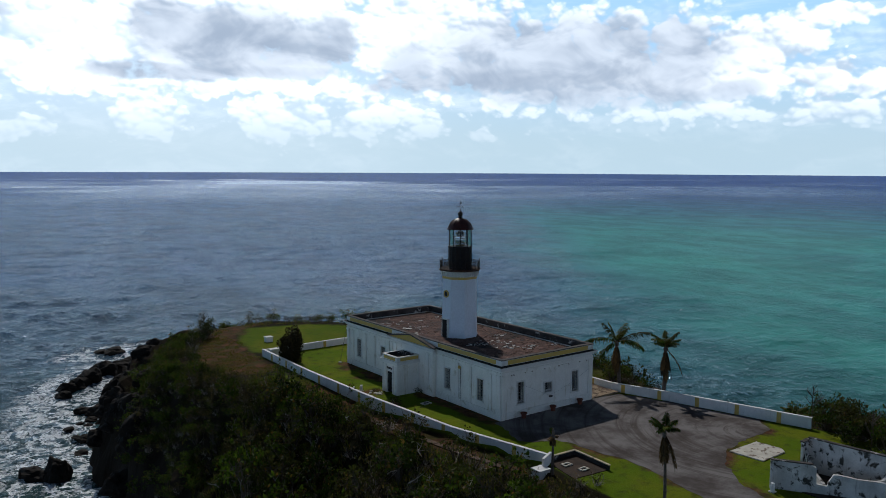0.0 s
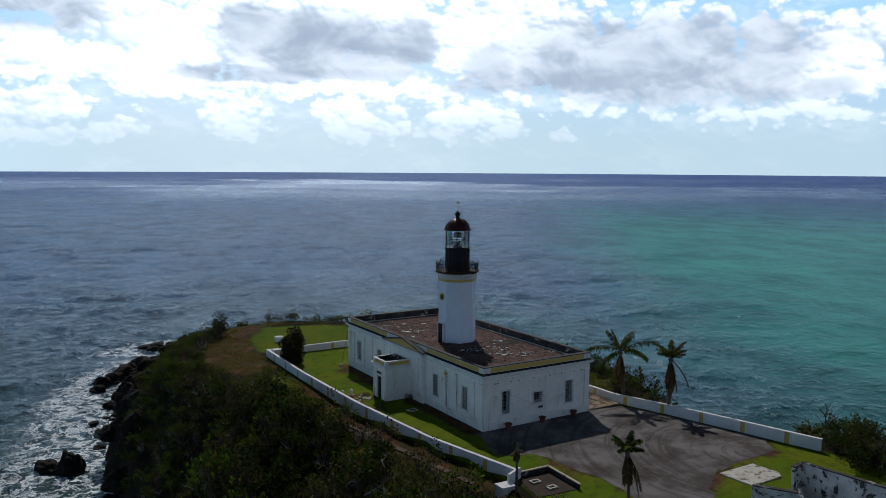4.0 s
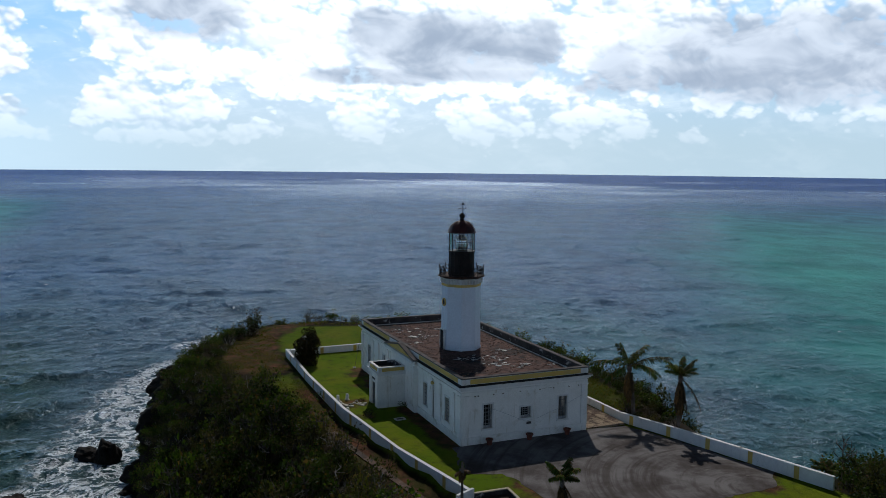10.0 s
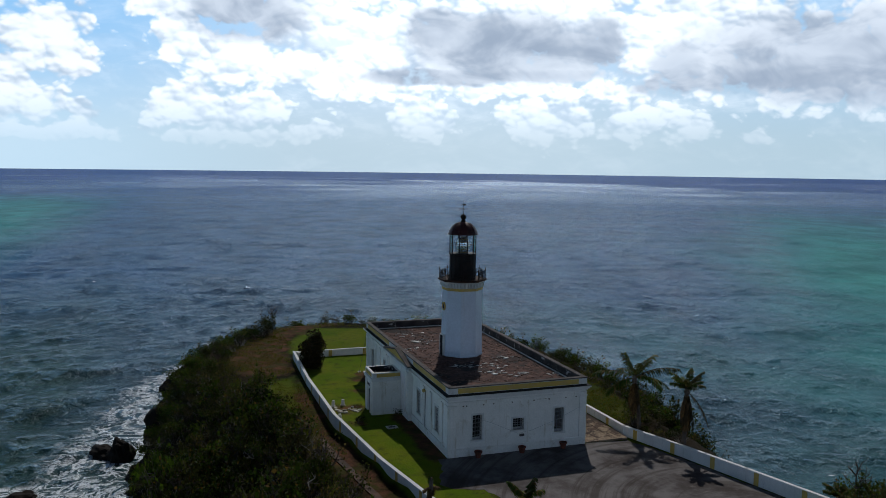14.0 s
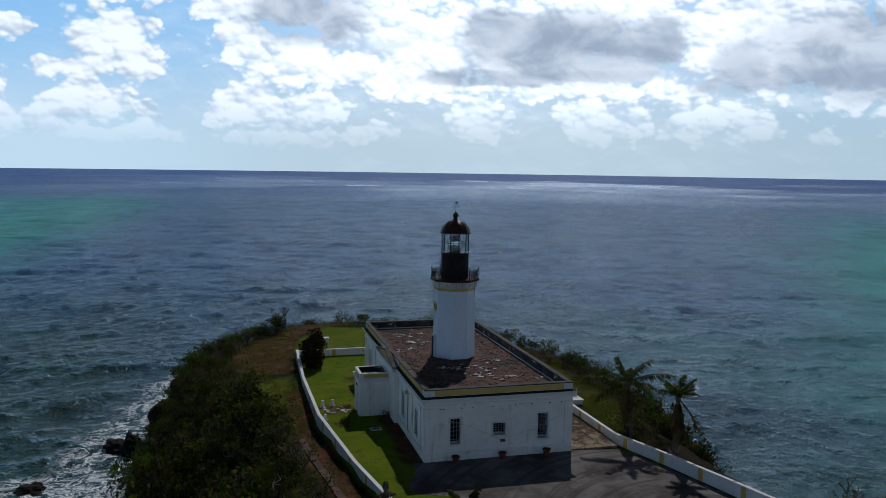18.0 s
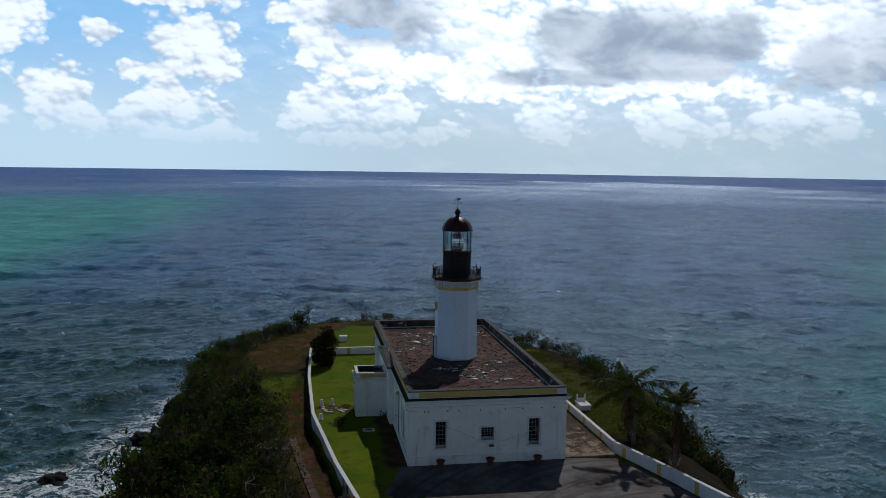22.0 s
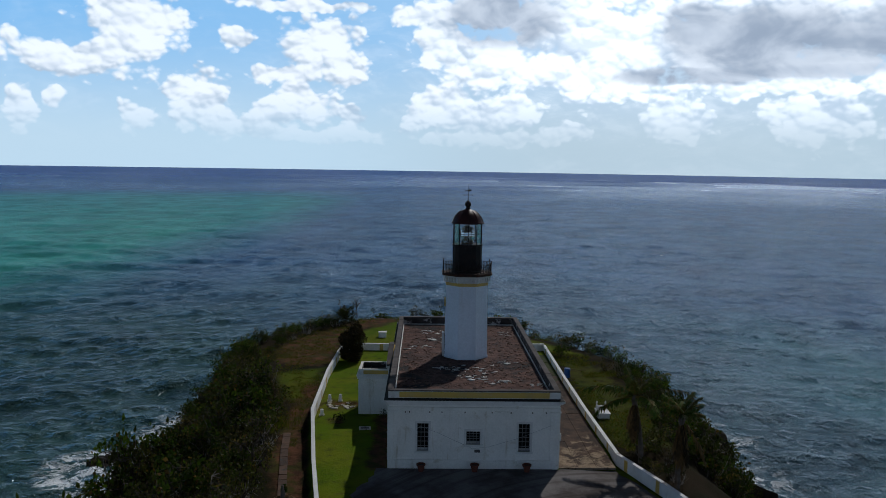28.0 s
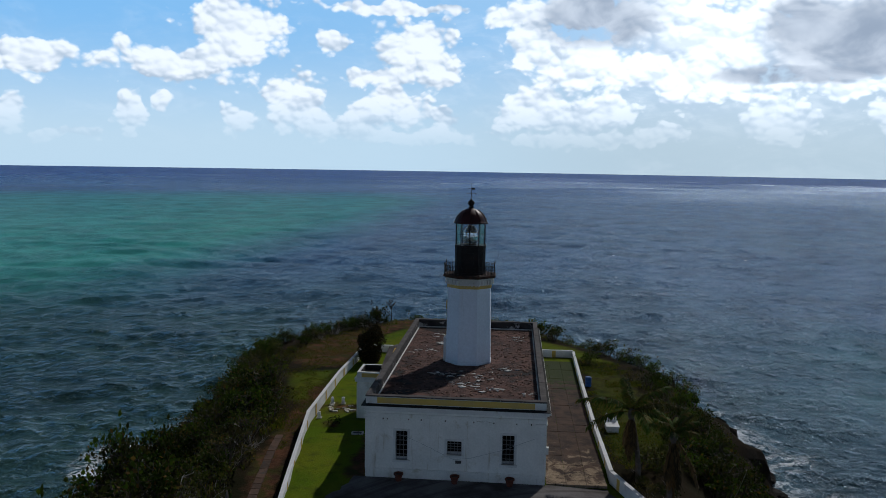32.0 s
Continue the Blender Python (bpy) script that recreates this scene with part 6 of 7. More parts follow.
def scatter(poly, count, gap, seed, mix, size=(0.85, 1.35), joined=False):
    rng = np.random.RandomState(seed)
    xs, ys = [p[0] for p in poly], [p[1] for p in poly]
    done = []
    for k in range(count * 12):
        x, y = rng.uniform(min(xs), max(xs)), rng.uniform(min(ys), max(ys))
        if not inside(poly, np.array([x]), np.array([y]))[0] or any((x - a) ** 2 + (y - b) ** 2 < gap * gap for a, b in done):
            continue
        done.append((x, y))
        if joined:
            THICKET.append((int(rng.choice(mix)), x, y, rng.uniform(*size), rng.uniform(0, 6.28)))
        else:
            plant(int(rng.choice(mix)), x, y, rng.uniform(*size), tall=rng.uniform(0.75, 1.4))
        if len(done) >= count:
            break


# the long western slope
scatter([(-9.4, -16), (-9.9, 4), (-10.8, 12), (-12.8, 20), (-16.5, 29), (-19, 40), (-22, 40), (-25, 26), (-26, 8), (-25, -14), (-20, -26), (-12, -24)], 260, 1.42, 31,
        [0, 1, 2, 8, 3, 0, 5, 6, 4, 8], (0.75, 1.3))
scatter([(-14.5, 29), (-15.5, 38), (-13, 46), (-9.5, 51), (-6.5, 57), (-8, 60), (-18, 52), (-23, 42), (-20, 32)], 75, 1.35, 32, [0, 1, 2, 6, 3, 8], (0.6, 1.05))
scatter([(-13.5, 49), (-8, 58), (-7, 63), (-10, 70), (-14, 69), (-17.5, 60), (-19, 52), (-20.5, 42), (-18, 41)], 90, 1.3, 40, [0, 1, 2, 3, 8, 5], (0.7, 1.15), True)
scatter([(-18.5, 50), (-18.5, 36), (-21, 26), (-23.5, 12), (-28.5, 12), (-27.5, 26), (-24.5, 36), (-22, 47)], 80, 1.25, 43, [0, 1, 5, 3, 8, 2], (0.9, 1.3), True)
# low dry scrub that covers the brow of the cliff
scatter([(-14.5, 14), (-17, 30), (-18.5, 42), (-15, 52), (-20, 52), (-23, 42), (-23.5, 26), (-22, 12)], 150, 0.95, 44, [2, 8, 6, 4, 2, 8], (0.75, 1.2))
# low growth along the point
scatter([(-5, 58.5), (3, 60), (9, 55.5), (15, 48), (19, 44.5), (21, 46), (16, 52), (9, 59), (2, 63), (-6, 61)], 40, 1.2, 33, [4, 4, 0, 2], (0.5, 0.8))
# eastern edge
scatter([(19.5, 43.5), (24, 36), (26, 22), (26, 6), (29, 6), (30, 22), (28, 36), (21.5, 47)], 62, 1.5, 34, [0, 1, 4, 5], (0.4, 0.72))
scatter([(22.5, 30), (23.0, 12), (21.2, 5), (22.5, 3), (26, 8), (26.5, 28)], 22, 1.9, 35, [0, 4, 4, 2], (0.5, 0.95))
scatter([(19.6, 5.5), (18.8, 1), (20.2, -2.6), (21.2, -2.4), (22.4, 5)], 9, 1.2, 36, [0, 2, 4, 8], (0.35, 0.65))
scatter([(24.0, 6), (24.5, 14), (31, 15), (31, 5), (27, 3.5)], 24, 1.45, 39, [0, 1, 5, 2, 3], (0.65, 1.05))
# by the ruin and the wall's end
scatter([(25.2, -17.5), (28, -14.5), (33, -24), (25, -31), (21, -26), (22.5, -21)], 26, 1.6, 37, [0, 1, 7, 7, 3], (0.65, 0.95))
# foreground scrub below the gate
scatter([(-9.5, -14), (-7.2, -13), (-7, -17), (-9, -26), (-13, -24)], 16, 1.3, 38, [2, 3, 8, 8], (0.6, 1.0))
for k, x, y, s, tall in ((5, -12.9, 20.0, 1.0, 1.35), (1, -13.4, 17.4, 1.1, 1.0), (5, -21.5, 8.0, 1.25, 1.2), (5, -19.2, 10.5, 1.2, 1.1), (7, 28.0, 14.5, 0.7, 0.8),
                         (5, 26.6, 6.5, 1.3, 1.15), (1, 28.0, 4.5, 1.0, 1.0), (5, 28.5, 35.5, 0.75, 0.9), (1, 19.6, 3.4, 0.9, 0.9), (4, -5.0, 10.8, 0.55, 1.0), (4, -4.2, 15.9, 0.4, 0.8),
                         (4, -0.9, 12.6, 0.5, 0.9), (7, 26.0, -19.0, 0.95, 0.9), (7, 23.5, -22.5, 0.95, 0.9), (1, 18.9, 36.0, 0.7, 0.9), (0, 20.3, 40.5, 0.9, 0.9),
                         (5, -20.6, 12.5, 1.35, 1.2), (5, -21.0, 16.0, 1.2, 1.2), (5, -20.4, 21.0, 1.3, 1.1), (5, -20.8, 26.0, 1.25, 1.2), (5, -20.0, 31.5, 1.2, 1.1), (5, -19.6, 37.0, 1.2, 1.1), (5, -23.0, 3.0, 1.3, 1.1), (8, -5.6, -15.4, 0.8, 0.7), (8, -4.3, -16.0, 0.8, 0.8), (2, -7.2, -15.8, 0.7, 0.8), (8, -6.6, -17.0, 0.9, 0.8), (1, 13.6, 51.5, 0.9, 1.0), (5, 15.5, 48.5, 0.8, 1.0)):
    plant(k, x, y, s, 0.1, tall)
# taller, open shrubs that break the skyline of the slope
skyline = random.Random(91)
for k in range(15):
    y = -8 + 31 * k / 14
    x = float(np.interp(y, [-8, 10, 25], [-23.5, -21.8, -20.2])) + skyline.uniform(-1.4, 1.6)
    plant(5 if k % 4 else 3, x, y, skyline.uniform(1.0, 1.45), 0.2, skyline.uniform(1.1, 1.7))


def thicket():
    """The undivided growth on the lower western slope."""
    all_verts = []
    for k, x, y, s, turn in THICKET:
        me = KINDS[k][0][1]
        v = np.empty(len(me.vertices) * 3, np.float32)
        me.vertices.foreach_get("co", v)
        v = v.reshape(-1, 3) * s * 0.62
        z = float(ground_height(np.array([x]), np.array([y]))[0]) - 0.15
        c, d = math.cos(turn), math.sin(turn)
        all_verts.append(np.stack([v[:, 0] * c - v[:, 1] * d + x, v[:, 0] * d + v[:, 1] * c + y, v[:, 2] + z], 1))
    v = np.concatenate(all_verts)
    ob = new("undergrowth", from_arrays("undergrowth", v, np.arange(len(v)).reshape(-1, 4), LEAF))
    tagged(ob, "dense dark green thicket down to the cliff edge", "thicket", kind="stuff")


thicket()


def grass_tufts():
    """Longer grass along the rim, the wall foot and the rough slope."""
    rng = np.random.RandomState(17)
    areas = [([(-7.7, 36), (-7.9, 6), (-9.8, 6), (-11.5, 14), (-14.5, 27), (-17, 38), (-13, 48), (-7, 56), (-6, 46)], 14000, 0.13),
             ([(17.6, 38), (17.6, 4), (21, 3), (25, 20), (23, 36)], 9000, 0.16),
             ([(-9.4, 12), (-9.2, -12), (-11, -20), (-20, -22), (-28, 0), (-22, 26)], 7000, 0.5),
             ([(-9, 50), (-3, 57), (8, 54), (18, 44), (20, 45), (8, 58), (-6, 61)], 3000, 0.28)]
    all_verts = []
    for poly, count, tall in areas:
        xs, ys = [p[0] for p in poly], [p[1] for p in poly]
        x, y = rng.uniform(min(xs), max(xs), count), rng.uniform(min(ys), max(ys), count)
        keep = inside(poly, x, y) & (value_noise(x, y, 2.3, 61) + 0.6 * value_noise(x, y, 0.8, 62) > -0.15)
        x, y = x[keep], y[keep]
        z = ground_height(x, y) - 0.03
        for k in range(4):
            a, h = rng.uniform(0, 6.28, len(x)), tall * rng.uniform(0.5, 1.5, len(x))
            base = np.stack([x + rng.normal(scale=0.08, size=len(x)), y + rng.normal(scale=0.08, size=len(x)), z], 1)
            side = np.stack([np.cos(a), np.sin(a), np.zeros(len(x))], 1) * (0.012 + 0.03 * tall)
            lean = np.stack([-np.sin(a), np.cos(a), np.zeros(len(x))], 1) * (h * rng.uniform(0.1, 0.7, len(x)))[:, None]
            rise = np.stack([np.zeros(len(x)), np.zeros(len(x)), h], 1)
            all_verts.append(np.stack([base - side, base + side, base + lean * 0.5 + rise * 0.7 + side * 0.6, base + lean + rise], 1).reshape(-1, 3))
    v = np.concatenate(all_verts)
    ob = new("grass", from_arrays("grass", v, np.arange(len(v)).reshape(-1, 4), GRASS_BLADE))
    tagged(ob, "tufts of long green and straw-coloured grass on the headland", "grass", kind="stuff")


grass_tufts()


def build_dark_tree():
    """The dense dark conical tree inside the yard corner."""
    rng = np.random.RandomState(41)
    tree = thing("small_tree", "dense dark brownish-green small tree inside the yard wall", "tree", pose(-5.7, 32.8, 0))
    bm = bmesh.new()
    tube(bm, [(0, 0, -0.2), (0.1, 0, 1.0), (0.0, 0.1, 2.2), (0, 0, 3.6)], [0.22, 0.18, 0.12, 0.03], 7)
    for k in range(14):
        a, h = rng.uniform(0, 6.28), rng.uniform(0.5, 3.0)
        r = 1.15 * (1 - 0.2 * abs(h - 1.9))
        tube(bm, [(0, 0, h), (math.cos(a) * r * 0.6, math.sin(a) * r * 0.6, h + 0.3), (math.cos(a) * r, math.sin(a) * r, h + 0.75)], [0.06, 0.04, 0.01], 4)
    part("trunk", bm, BARK, tree)
    centres, radii = [], []
    for k in range(64):
        h = rng.uniform(0.3, 4.1)
        r = np.interp(h, [0.3, 1.4, 2.8, 3.6, 4.2], [0.9, 1.1, 1.35, 1.05, 0.4]) * rng.uniform(0.3, 1.0) ** 0.5
        a = rng.uniform(0, 6.28)
        centres.append((math.cos(a) * r, math.sin(a) * r, h))
        radii.append(rng.uniform(0.35, 0.6))
    v, f = leaf_cloud(rng, centres, radii, 700, 0.13, 1.0)
    part("crown", from_arrays("crown", v, f, TREE_DARK), TREE_DARK, tree)


build_dark_tree()


def build_bare_tree(x, y, h, seed, name="bare_sapling"):
    rng = np.random.RandomState(seed)
    z = float(ground_height(np.array([x]), np.array([y]))[0])
    tree = thing(name, "leafless grey sapling on the headland rim", "tree", pose(x, y, z))
    bm = bmesh.new()
    trunk = [(0, 0, -0.2), (0.05, 0.02, h * 0.35), (-0.06, 0, h * 0.65), (0.02, 0, h)]
    tube(bm, trunk, [0.085, 0.065, 0.045, 0.015], 5)
    part("trunk", bm, BARK, tree)
    for k in range(11):
        t = rng.uniform(0.3, 0.9)
        a = rng.uniform(0, 6.28)
        l = h * 0.34 * (1.2 - t)
        p0 = np.array([0, 0, h * t])
        p1 = p0 + np.array([math.cos(a) * l, math.sin(a) * l, l * 1.1])
        p2 = p1 + rng.normal(scale=0.12, size=3) + np.array([0, 0, 0.25])
        bm = bmesh.new()
        tube(bm, [p0, p1, p2], [0.04, 0.026, 0.01], 4)
        for j in range(4):
            q = p0 + (p1 - p0) * rng.uniform(0.4, 1.0)
            tube(bm, [q, q + rng.normal(scale=0.22, size=3) + np.array([0, 0, 0.2])], [0.018, 0.006], 3)
        part("branch", bm, BARK, tree)


build_bare_tree(-7.2, 58.2, 3.4, 51)
build_bare_tree(25.2, -17.2, 3.4, 52)
build_bare_tree(21.5, -24.6, 3.6, 53)


def frond(seed, length, lift, fall, material, leaflets=56, width=0.85, torn=0.0):
    """One palm frond growing along +x: a bent midrib with two rows of hanging leaflets."""
    rng = np.random.RandomState(seed)
    pts = []
    for k in range(9):
        t = k / 8
        a = radians(lift) - radians(fall) * t
        pts.append(Vector((0, 0, 0)) if k == 0 else pts[-1] + Vector((math.cos(a), 0, math.sin(a))) * length / 8)
    bm = bmesh.new()
    tube(bm, pts, [0.045 * (1 - 0.9 * k / 8) + 0.004 for k in range(9)], 4)
    for k in range(leaflets):
        t = 0.12 + 0.86 * k / leaflets
        i = min(int(t * 8), 7)
        p = pts[i].lerp(pts[i + 1], t * 8 - i)
        d = (pts[i + 1] - pts[i]).normalized()
        l = min(width, 0.16 * length + 0.16) * math.sin(math.pi * (0.12 + 0.8 * t)) ** 0.6
        for s in (-1, 1):
            if rng.uniform() < torn:
                continue
            out = (d * 0.55 + Vector((0, s, 0)) * 0.75 + Vector((0, 0, rng.uniform(-0.85, -0.1)))).normalized() * l * rng.uniform(0.7, 1.15)
            w = d.cross(out).cross(out).normalized() * 0.045
            mid = p + out * 0.5 + Vector((0, 0, 0.04))
            tip = p + out - Vector((0, 0, 0.22 * l))
            a0, a1, b0, b1, c = (bm.verts.new(q) for q in (p - w * 0.6, p + w * 0.6, mid - w, mid + w, tip))
            bm.faces.new((a0, a1, b1, b0)), bm.faces.new((b0, b1, c))
    me = bpy.data.meshes.new("frond")
    bm.to_mesh(me)
    bm.free()
    me.materials.append(material)
    return me


def palm(x, y, height, lean, green, dead, seed, label, size=1.0):
    """green: (turn, lift, fall, length); dead ones hang down the trunk."""
    rng = np.random.RandomState(seed)
    z = float(ground_height(np.array([x]), np.array([y]))[0])
    tree = thing("coconut_palm", label, "palm tree", pose(x, y, z), "palms round the house")
    pts, rad = [], []
    for k in range(15):
        t = k / 14
        pts.append((lean[0] * t * t, lean[1] * t * t, -0.3 + (height + 0.3) * t))
        rad.append((0.21 - 0.09 * t + (0.012 if k % 2 else 0)) * size)
    bm = bmesh.new()
    tube(bm, pts, rad, 9)
    part("trunk", bm, PALM_BARK, tree)
    top = Vector(pts[-1])
    bm = bmesh.new()
    lathe(bm, [(0.13 * size, -0.5), (0.26 * size, -0.15), (0.2 * size, 0.2), (0.05, 0.6)], 8, Matrix.Translation(top))
    part("crown_shaft", bm, PALM_BARK, tree)
    for k, (turn, lift, fall, length) in enumerate(green):
        part("frond", frond(seed * 31 + k, length, lift, fall, PALM_LEAF, torn=0.22), PALM_LEAF, tree, "ragged green frond", at=Matrix.Translation(top) @ pose(0, 0, 0.1, 0, 0, turn))
    for k, (turn, lift, fall, length) in enumerate(dead):
        part("dead_frond", frond(seed * 57 + k, length, lift, fall, PALM_DEAD, 34, 0.5, 0.2), PALM_DEAD, tree, "brown dead hanging frond", at=Matrix.Translation(top) @ pose(0, 0, -0.1, 0, 0, turn))
    return tree


palm(19.4, 2.1, 5.1, (-0.7, -0.1), [(-30, 42, 50, 4.3), (20, 60, 56, 3.7), (160, 36, 56, 4.2), (205, 55, 56, 3.4), (-75, 40, 84, 3.7), (95, 66, 40, 2.8), (250, 72, 50, 2.8), (-5, 14, 58, 3.9), (130, 80, 24, 2.5), (185, 10, 56, 3.6),
      (320, 75, 40, 2.2)], [(200 + 37 * k, -66 - 5 * (k % 4), 18, 2.3 + 0.35 * (k % 4)) for k in range(18)], 61, "storm-torn coconut palm with brown hanging fronds behind the wall")
palm(20.6, -3.1, 5.3, (0.1, 0.0), [(-20 + 31 * k, 48 + 13 * (k % 3), 70 - 10 * (k % 4), 1.7 + 0.25 * (k % 3)) for k in range(12)],
     [(-40, -35, 40, 3.6), (-60, -70, 14, 3.4)] + [(150 + 33 * k, -70 - 4 * (k % 4), 12, 2.4 + 0.55 * (k % 4)) for k in range(18)], 62, "wind-stripped palm with long brown dead fronds behind the wall")
palm(-2.7, -21.2, 5.2, (-0.15, 0.1), [(-50 + 40 * k, 52 + 12 * (k % 3), 75 - 12 * (k % 3), 1.15 + 0.2 * (k % 3)) for k in range(10)],
     [(-15, -50, 32, 3.0), (-50, -62, 20, 2.9), (10, -72, 12, 2.2)] + [(100 + 38 * k, -74 - 3 * (k % 3), 8, 1.5 + 0.35 * (k % 3)) for k in range(9)], 63, "thin damaged young palm on the lawn", 0.62)
palm(-5.6, -12.6, 3.2, (0.0, 0.0), [(80, 75, 30, 0.5)], [(k * 47, 20 - 30 * (k % 4), 60, 0.5 + 0.15 * (k % 3)) for k in range(9)], 64, "dead palm stump with withered crown by the gate pillar", 0.6)


palm(26.0, -15.0, 0.5, (0.0, 0.0), [(25 + 36 * k, 68 - 9 * (k % 4), 50, 1.2 + 0.2 * (k % 3)) for k in range(11)], [(40 * k, 10, 60, 0.9) for k in range(5)], 65, "low bushy young palm behind the wall end", 0.5)


# ---- rocks ----
def rock_mesh(seed, sx, sy, sz):
    rng = random.Random(seed)
    bm = bmesh.new()
    bmesh.ops.create_icosphere(bm, subdivisions=4, radius=1.0)
    off = Vector((rng.uniform(0, 50), rng.uniform(0, 50), rng.uniform(0, 50)))
    for v in bm.verts:
        p = v.co.copy()
        d = noise.noise(p * 1.1 + off) * 0.42 + noise.noise(p * 2.6 + off) * 0.22 + abs(noise.noise(p * 5.5 + off)) * 0.16
        v.co = p * (1 + d)
        v.co.z = max(v.co.z, -0.45)
        v.co = Vector((v.co.x * sx, v.co.y * sy, v.co.z * sz))
    return finish(bm, "rock", ROCK)


def rocks():
    shapes = [rock_mesh(70 + k, 1.0, 0.8, 0.75) for k in range(4)]
    rng = random.Random(77)
    spots = [(-28.4, 55.6, 1.45, 1.9), (-31.0, 58.0, 1.7, 0.7), (-29.6, 57.0, 1.2, 0.9), (-23.5, 63.5, 0.9, 0.6), (-16.5, 82.5, 1.7, 0.8), (-18.7, 84.0, 1.2, 0.7), (-18.5, 79.0, 0.8, 0.6), (-15.3, 80.0, 1.4, 0.8), (-19.5, 76.5, 0.6, 0.5), (-20.4, 78.0, 0.5, 0.5), (-21.6, 70.0, 0.9, 0.6), (-22.4, 71.5, 0.6, 0.5),
             (-17.5, 99.5, 1.6, 1.0), (-15.5, 100.5, 1.8, 0.9), (-13.0, 103.0, 2.4, 1.0), (-9.5, 106.0, 2.8, 1.0), (-5.5, 107.0, 3.0, 0.9), (-18.8, 96.0, 1.2, 0.7), (-22.5, 76.0, 0.8, 0.5),
             (8.0, 116.0, 1.6, 0.4), (-39.0, 44.5, 1.5, 0.6), (-38.0, 43.0, 0.8, 0.5), (41.0, 40.0, 1.8, 0.7), (43.0, 32.0, 1.5, 0.6), (42.5, 48.0, 1.4, 0.6), (-2.0, 127.0, 1.8, 0.5), (-4.5, 128.5, 1.2, 0.4)]
    for k, (x, y, s, t) in enumerate(spots):
        ob = tagged(new("rock", shapes[k % 4]), "dark wet jagged rock in the surf", "rock", "rocks in the surf")
        ob.matrix_basis = pose(x, y, SEA_Z + 0.1, 0, 0, rng.uniform(0, 360)) @ Matrix.Diagonal((s * 1.25, s * 1.25, s * t * 1.3, 1))
    # rock faces of the western cliff
    for k in range(58):
        t = k / 57
        x = np.interp(t, [0, 0.35, 0.6, 1], [-27, -22.5, -16.0, -5.5]) + rng.uniform(-1.5, 1.5)
        y = np.interp(t, [0, 0.35, 0.6, 1], [38, 57, 78, 99]) + rng.uniform(-2, 2)
        reach = rng.uniform(1.2, 4.4)
        z = float(ground_height(np.array([x + reach]), np.array([y - reach * 0.6]))[0])
        s = rng.uniform(1.2, 2.4)
        ob = tagged(new("cliff_rock", shapes[(k + 1) % 4]), "dark brown craggy rock on the cliff face", "rock", "rocks of the cliff")
        ob.matrix_basis = pose(x + reach, y - reach * 0.6, z - 0.9, rng.uniform(-15, 15), rng.uniform(-15, 15), rng.uniform(0, 360)) @ Matrix.Diagonal((s, s, s * rng.uniform(0.7, 1.3), 1))


rocks()


# ---- small things ----
def flower_pot(x, y):
    pot = thing("flower_pot", "dark terracotta pot with dry soil by the house wall", "flower pot", pose(x, y, 0.036), "pots along the front wall")
    bm = bmesh.new()
    lathe(bm, [(0.2, 0), (0.26, 0.3), (0.28, 0.44), (0.34, 0.44), (0.34, 0.54), (0.29, 0.54), (0.27, 0.42)], 16, caps=False)
    part("pot", bm, TERRACOTTA, pot, smooth=False)
    bm = bmesh.new()
    lathe(bm, [(0.2, 0.01), (0.268, 0.43)], 16)
    part("soil", bm, BRICK_BROWN, pot)


for x in (2.4, 6.35, 10.2):
    flower_pot(x, -0.62)


def white_post(x, y, h, label):
    ob = thing("bollard", label, "bollard", pose(x, y, 0), "stubs in the yard")
    bm = bmesh.new()
    lathe(bm, [(0.16, -0.1), (0.16, h * 0.75), (0.13, h * 0.8), (0.15, h), (0.05, h + 0.04)], 8)
    part("post", bm, WALL_WHITE, ob)
    bm = bmesh.new()
    box(bm, -0.22, 0.22, -0.22, 0.22, -0.1, 0.08)
    part("base", bm, CONCRETE, ob)


white_post(-6.3, 16.8, 0.62, "short white concrete stub in the lawn")
white_post(-5.3, 16.9, 0.62, "short white concrete stub in the lawn")
white_post(5.3, -24.9, 0.7, "short white stub by the drive edge")
white_post(-6.5, 12.5, 0.55, "short white concrete stub in the lawn")


def rubble_patch():
    rng = random.Random(14)
    for k in range(16):
        bm = bmesh.new()
        box(bm, -0.18, 0.18, -0.12, 0.12, -0.05, 0.09)
        for v in bm.verts:
            v.co += Vector((rng.uniform(-0.05, 0.05), rng.uniform(-0.05, 0.05), rng.uniform(-0.02, 0.03)))
        ob = tagged(new("paving_fragment", finish(bm, "paving_fragment", CONCRETE)), "pale broken paving fragment lying in bare soil", "rubble", "fragments by the wall")
        ob.matrix_basis = pose(-5.0 + rng.uniform(-1.3, 1.3), 15.2 + rng.uniform(-1.0, 1.0), 0.0, rng.uniform(-8, 8), rng.uniform(-8, 8), rng.uniform(0, 180))


rubble_patch()


def drain_cover():
    ob = thing("drain_cover", "pale concrete drain cover in the lawn", "drain cover", pose(-2.4, 8.9, 0, 0, 0, 4))
    bm = bmesh.new()
    outline(bm, -0.5, 0.5, -0.36, 0.36, -0.1, 0.09, 0.14)
    part("rim", bm, CONCRETE, ob)
    bm = bmesh.new()
    box(bm, -0.36, 0.36, -0.22, 0.22, -0.1, 0.05)
    part("lid", bm, COPING, ob)


drain_cover()


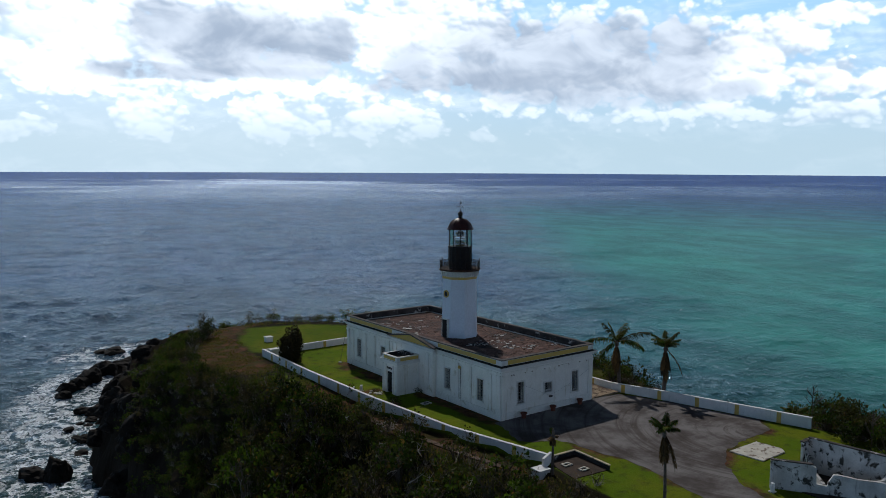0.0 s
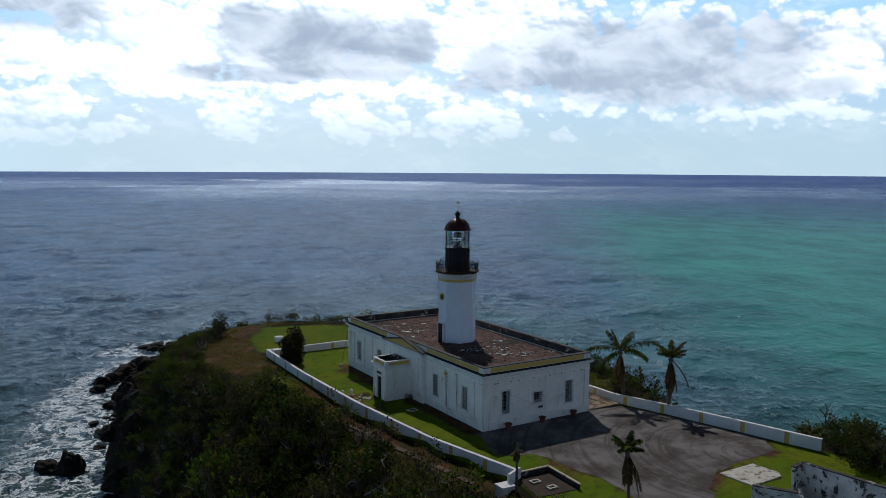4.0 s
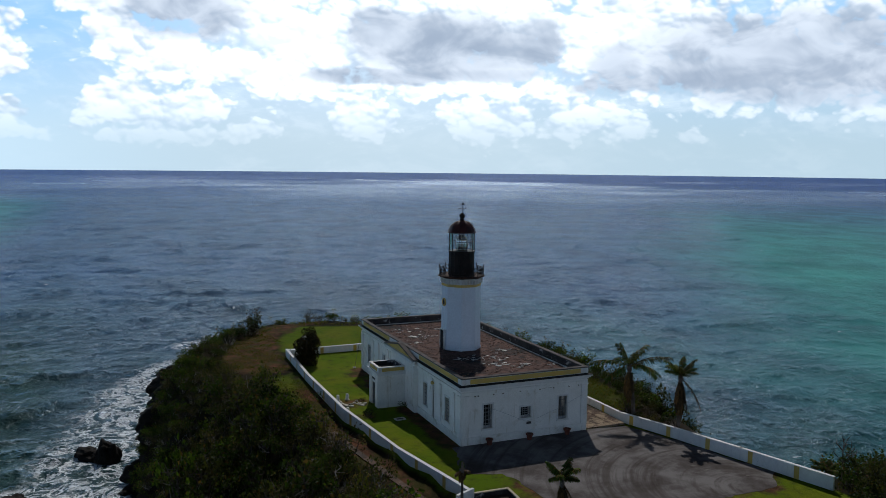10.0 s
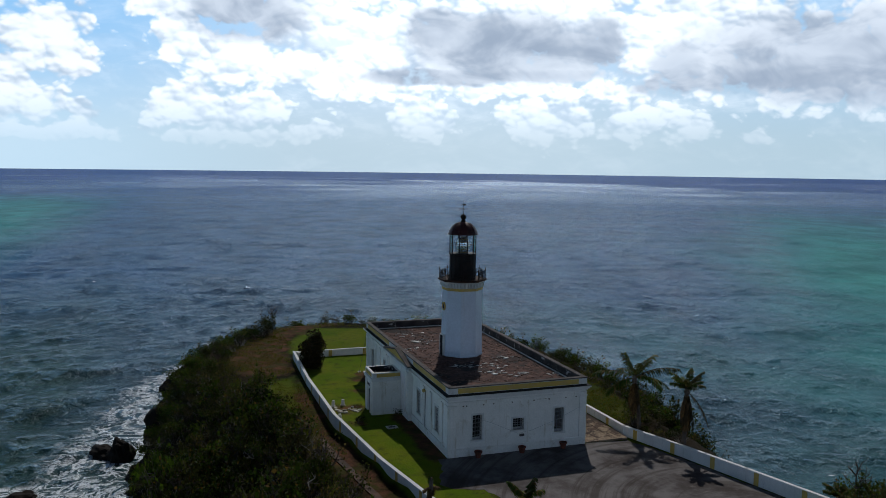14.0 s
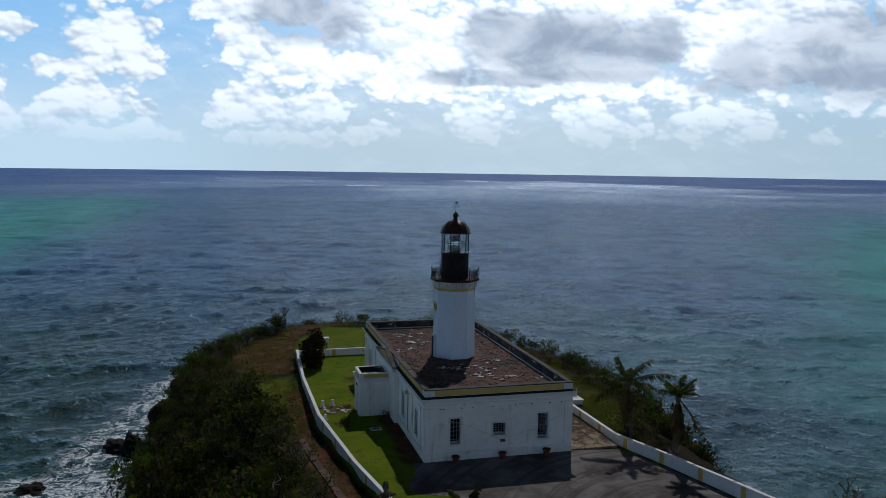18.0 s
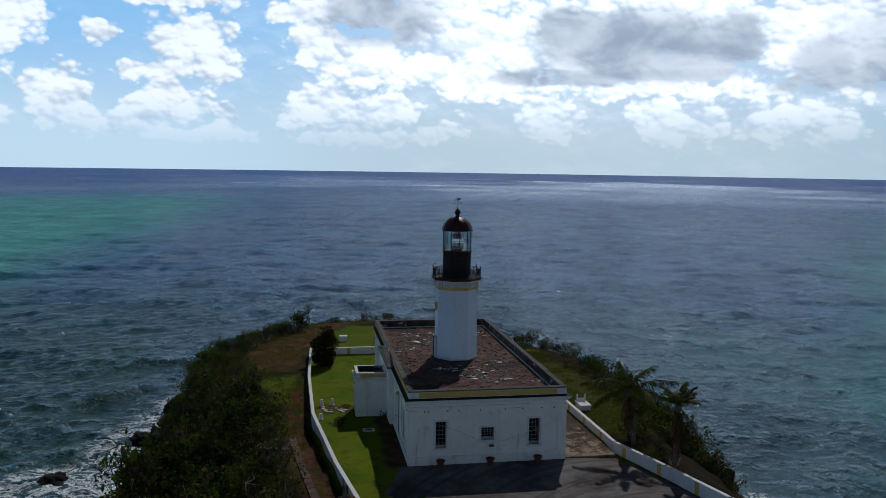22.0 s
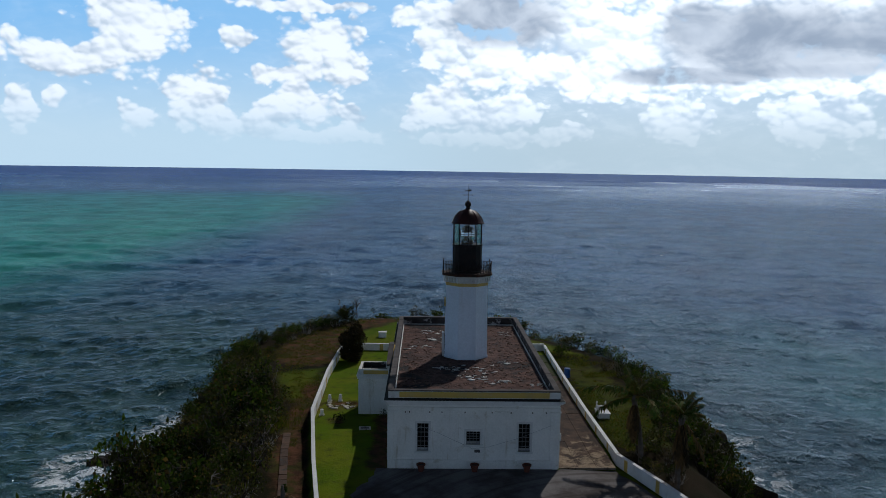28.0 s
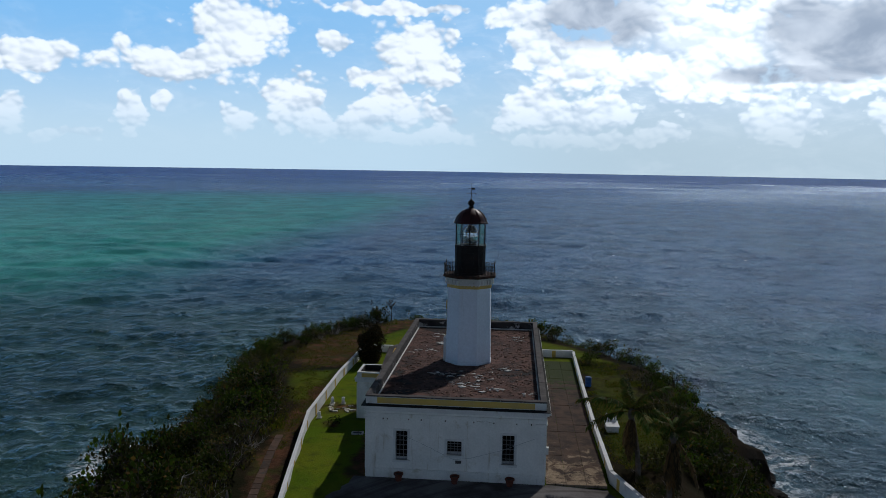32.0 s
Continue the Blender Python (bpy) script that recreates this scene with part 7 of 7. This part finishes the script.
def white_block(x, y, w, d, h, name, label):
    z = float(ground_height(np.array([x]), np.array([y]))[0])
    ob = thing(name, label, "block", pose(x, y, z))
    bm = bmesh.new()
    box(bm, -w / 2, w / 2, -d / 2, d / 2, -0.15, h)
    soften(bm, 0.03)
    part("body", bm, WALL_WHITE, ob)
    bm = bmesh.new()
    box(bm, -w / 2 - 0.05, w / 2 + 0.05, -d / 2 - 0.05, d / 2 + 0.05, h + 0.002, h + 0.09)
    soften(bm, 0.02)
    part("cap", bm, TRIM_WHITE, ob)


white_block(-2.8, 45.6, 0.95, 0.8, 0.62, "survey_block", "small white concrete block on the open grass")
white_block(-6.2, 36.6, 1.2, 0.7, 1.05, "water_tank_box", "white box built against the yard corner")


def shrine():
    """The white pillared fixture behind the seaward wall."""
    ob = thing("white_fountain", "white concrete basin with two turned posts behind the wall", "fountain", pose(18.75, 12.8, 0) @ Matrix.Diagonal((0.66, 0.66, 0.8, 1)))
    bm = bmesh.new()
    box(bm, -0.75, 0.75, -1.2, 1.2, -0.2, 0.55)
    box(bm, -0.85, 0.85, -1.3, 1.3, 0.551, 0.68)
    part("basin", bm, WALL_WHITE, ob)
    for x in (-0.6, 0.6):
        bm = bmesh.new()
        lathe(bm, [(0.14, 0), (0.08, 0.15), (0.13, 0.35), (0.07, 0.55), (0.13, 0.7), (0.1, 0.82), (0.02, 0.92)], 10, pose(x, 1.0, 0.682))
        part("turned_post", bm, WALL_WHITE, ob, smooth=False)
    bm = bmesh.new()
    box(bm, -0.5, 0.5, 0.92, 1.08, 0.682, 1.05)
    part("back_panel", bm, WALL_WHITE, ob)


shrine()


def barrel():
    ob = thing("barrel", "blue plastic barrel standing behind the seaward wall", "barrel", pose(17.95, 26.4, 0))
    bm = bmesh.new()
    lathe(bm, [(0.3, -0.05), (0.33, 0.12), (0.31, 0.3), (0.34, 0.45), (0.31, 0.62), (0.33, 0.8), (0.3, 0.95), (0.27, 0.96)], 16)
    part("body", bm, BLUE_PLASTIC, ob, smooth=False)
    bm = bmesh.new()
    lathe(bm, [(0.27, 0.961), (0.27, 0.985)], 16)
    part("lid", bm, BLUE_PLASTIC, ob)


barrel()


def antenna():
    ob = thing("wall_lamp", "small ochre wall lamp on the long side of the house", "lamp", pose(-0.06, 6.2, 4.05))
    bm = bmesh.new()
    lathe(bm, [(0.05, 0), (0.16, 0.1), (0.18, 0.2), (0.1, 0.3)], 10, pose(0, 0, 0, 0, -90, 0))
    part("shade", bm, YELLOW, ob)
    bm = bmesh.new()
    tube(bm, [(0, 0, 0), (-0.02, 0, -2.2), (-0.02, 0, -3.4)], [0.025] * 3, 5)
    part("conduit", bm, COPING, ob)


antenna()


def old_pipe():
    x, y = -7.6, -13.2
    z = float(ground_height(np.array([x]), np.array([y]))[0])
    ob = thing("rusted_tank", "rusted half-buried iron tank by the gate pillar", "tank", pose(x, y, z + 0.1, 0, 90, 30))
    bm = bmesh.new()
    lathe(bm, [(0.1, -0.95), (0.55, -0.9), (0.62, -0.8), (0.62, 0.8), (0.55, 0.9), (0.1, 0.95)], 18)
    part("shell", bm, RUST, ob)
    for zz in (-0.5, 0.5):
        bm = bmesh.new()
        lathe(bm, [(0.625, zz - 0.04), (0.66, zz - 0.03), (0.66, zz + 0.03), (0.625, zz + 0.04)], 18, caps=False)
        part("hoop", bm, RUST, ob)


old_pipe()


def guy_wire():
    ob = thing("stay_wire", "thin steel stay wire from house corner to the lawn", "wire")
    bm = bmesh.new()
    tube(bm, [(-0.1, 28.9, 4.3), (-0.8, 29.3, 0.05)], [0.02, 0.02], 5)
    part("cable", bm, COPING, ob)
    bm = bmesh.new()
    box(bm, -0.95, -0.65, 29.2, 29.45, -0.05, 0.12)
    part("anchor", bm, CONCRETE, ob)


guy_wire()


def driftwood():
    rng = np.random.RandomState(91)
    for k in range(26):
        x, y = rng.uniform(-24, -11), rng.uniform(-16, 34)
        if inside(RIM, np.array([x]), np.array([y]))[0]:
            continue
        z = float(ground_height(np.array([x]), np.array([y]))[0])
        bm = bmesh.new()
        l = rng.uniform(0.9, 2.0)
        pts = [np.array([-l / 2, 0, 0.0]), np.array([-l / 6, rng.uniform(-0.2, 0.2), 0.35]), np.array([l / 5, rng.uniform(-0.3, 0.3), 0.5]), np.array([l / 2, rng.uniform(-0.3, 0.3), rng.uniform(0.2, 0.9)])]
        tube(bm, pts, [0.05, 0.045, 0.03, 0.01], 5)
        for j in (1, 2):
            for q in range(2):
                tube(bm, [pts[j], pts[j] + rng.normal(scale=0.4, size=3) + np.array([0, 0, 0.3])], [0.022, 0.005], 4)
        ob = tagged(new("dead_branch", finish(bm, "dead_branch", DEADWOOD)), "bleached dead branch tangled in the slope scrub", "branch", "dead branches on the slope")
        ob.matrix_basis = pose(x, y, z + 1.1, 0, 0, rng.uniform(0, 360))


driftwood()
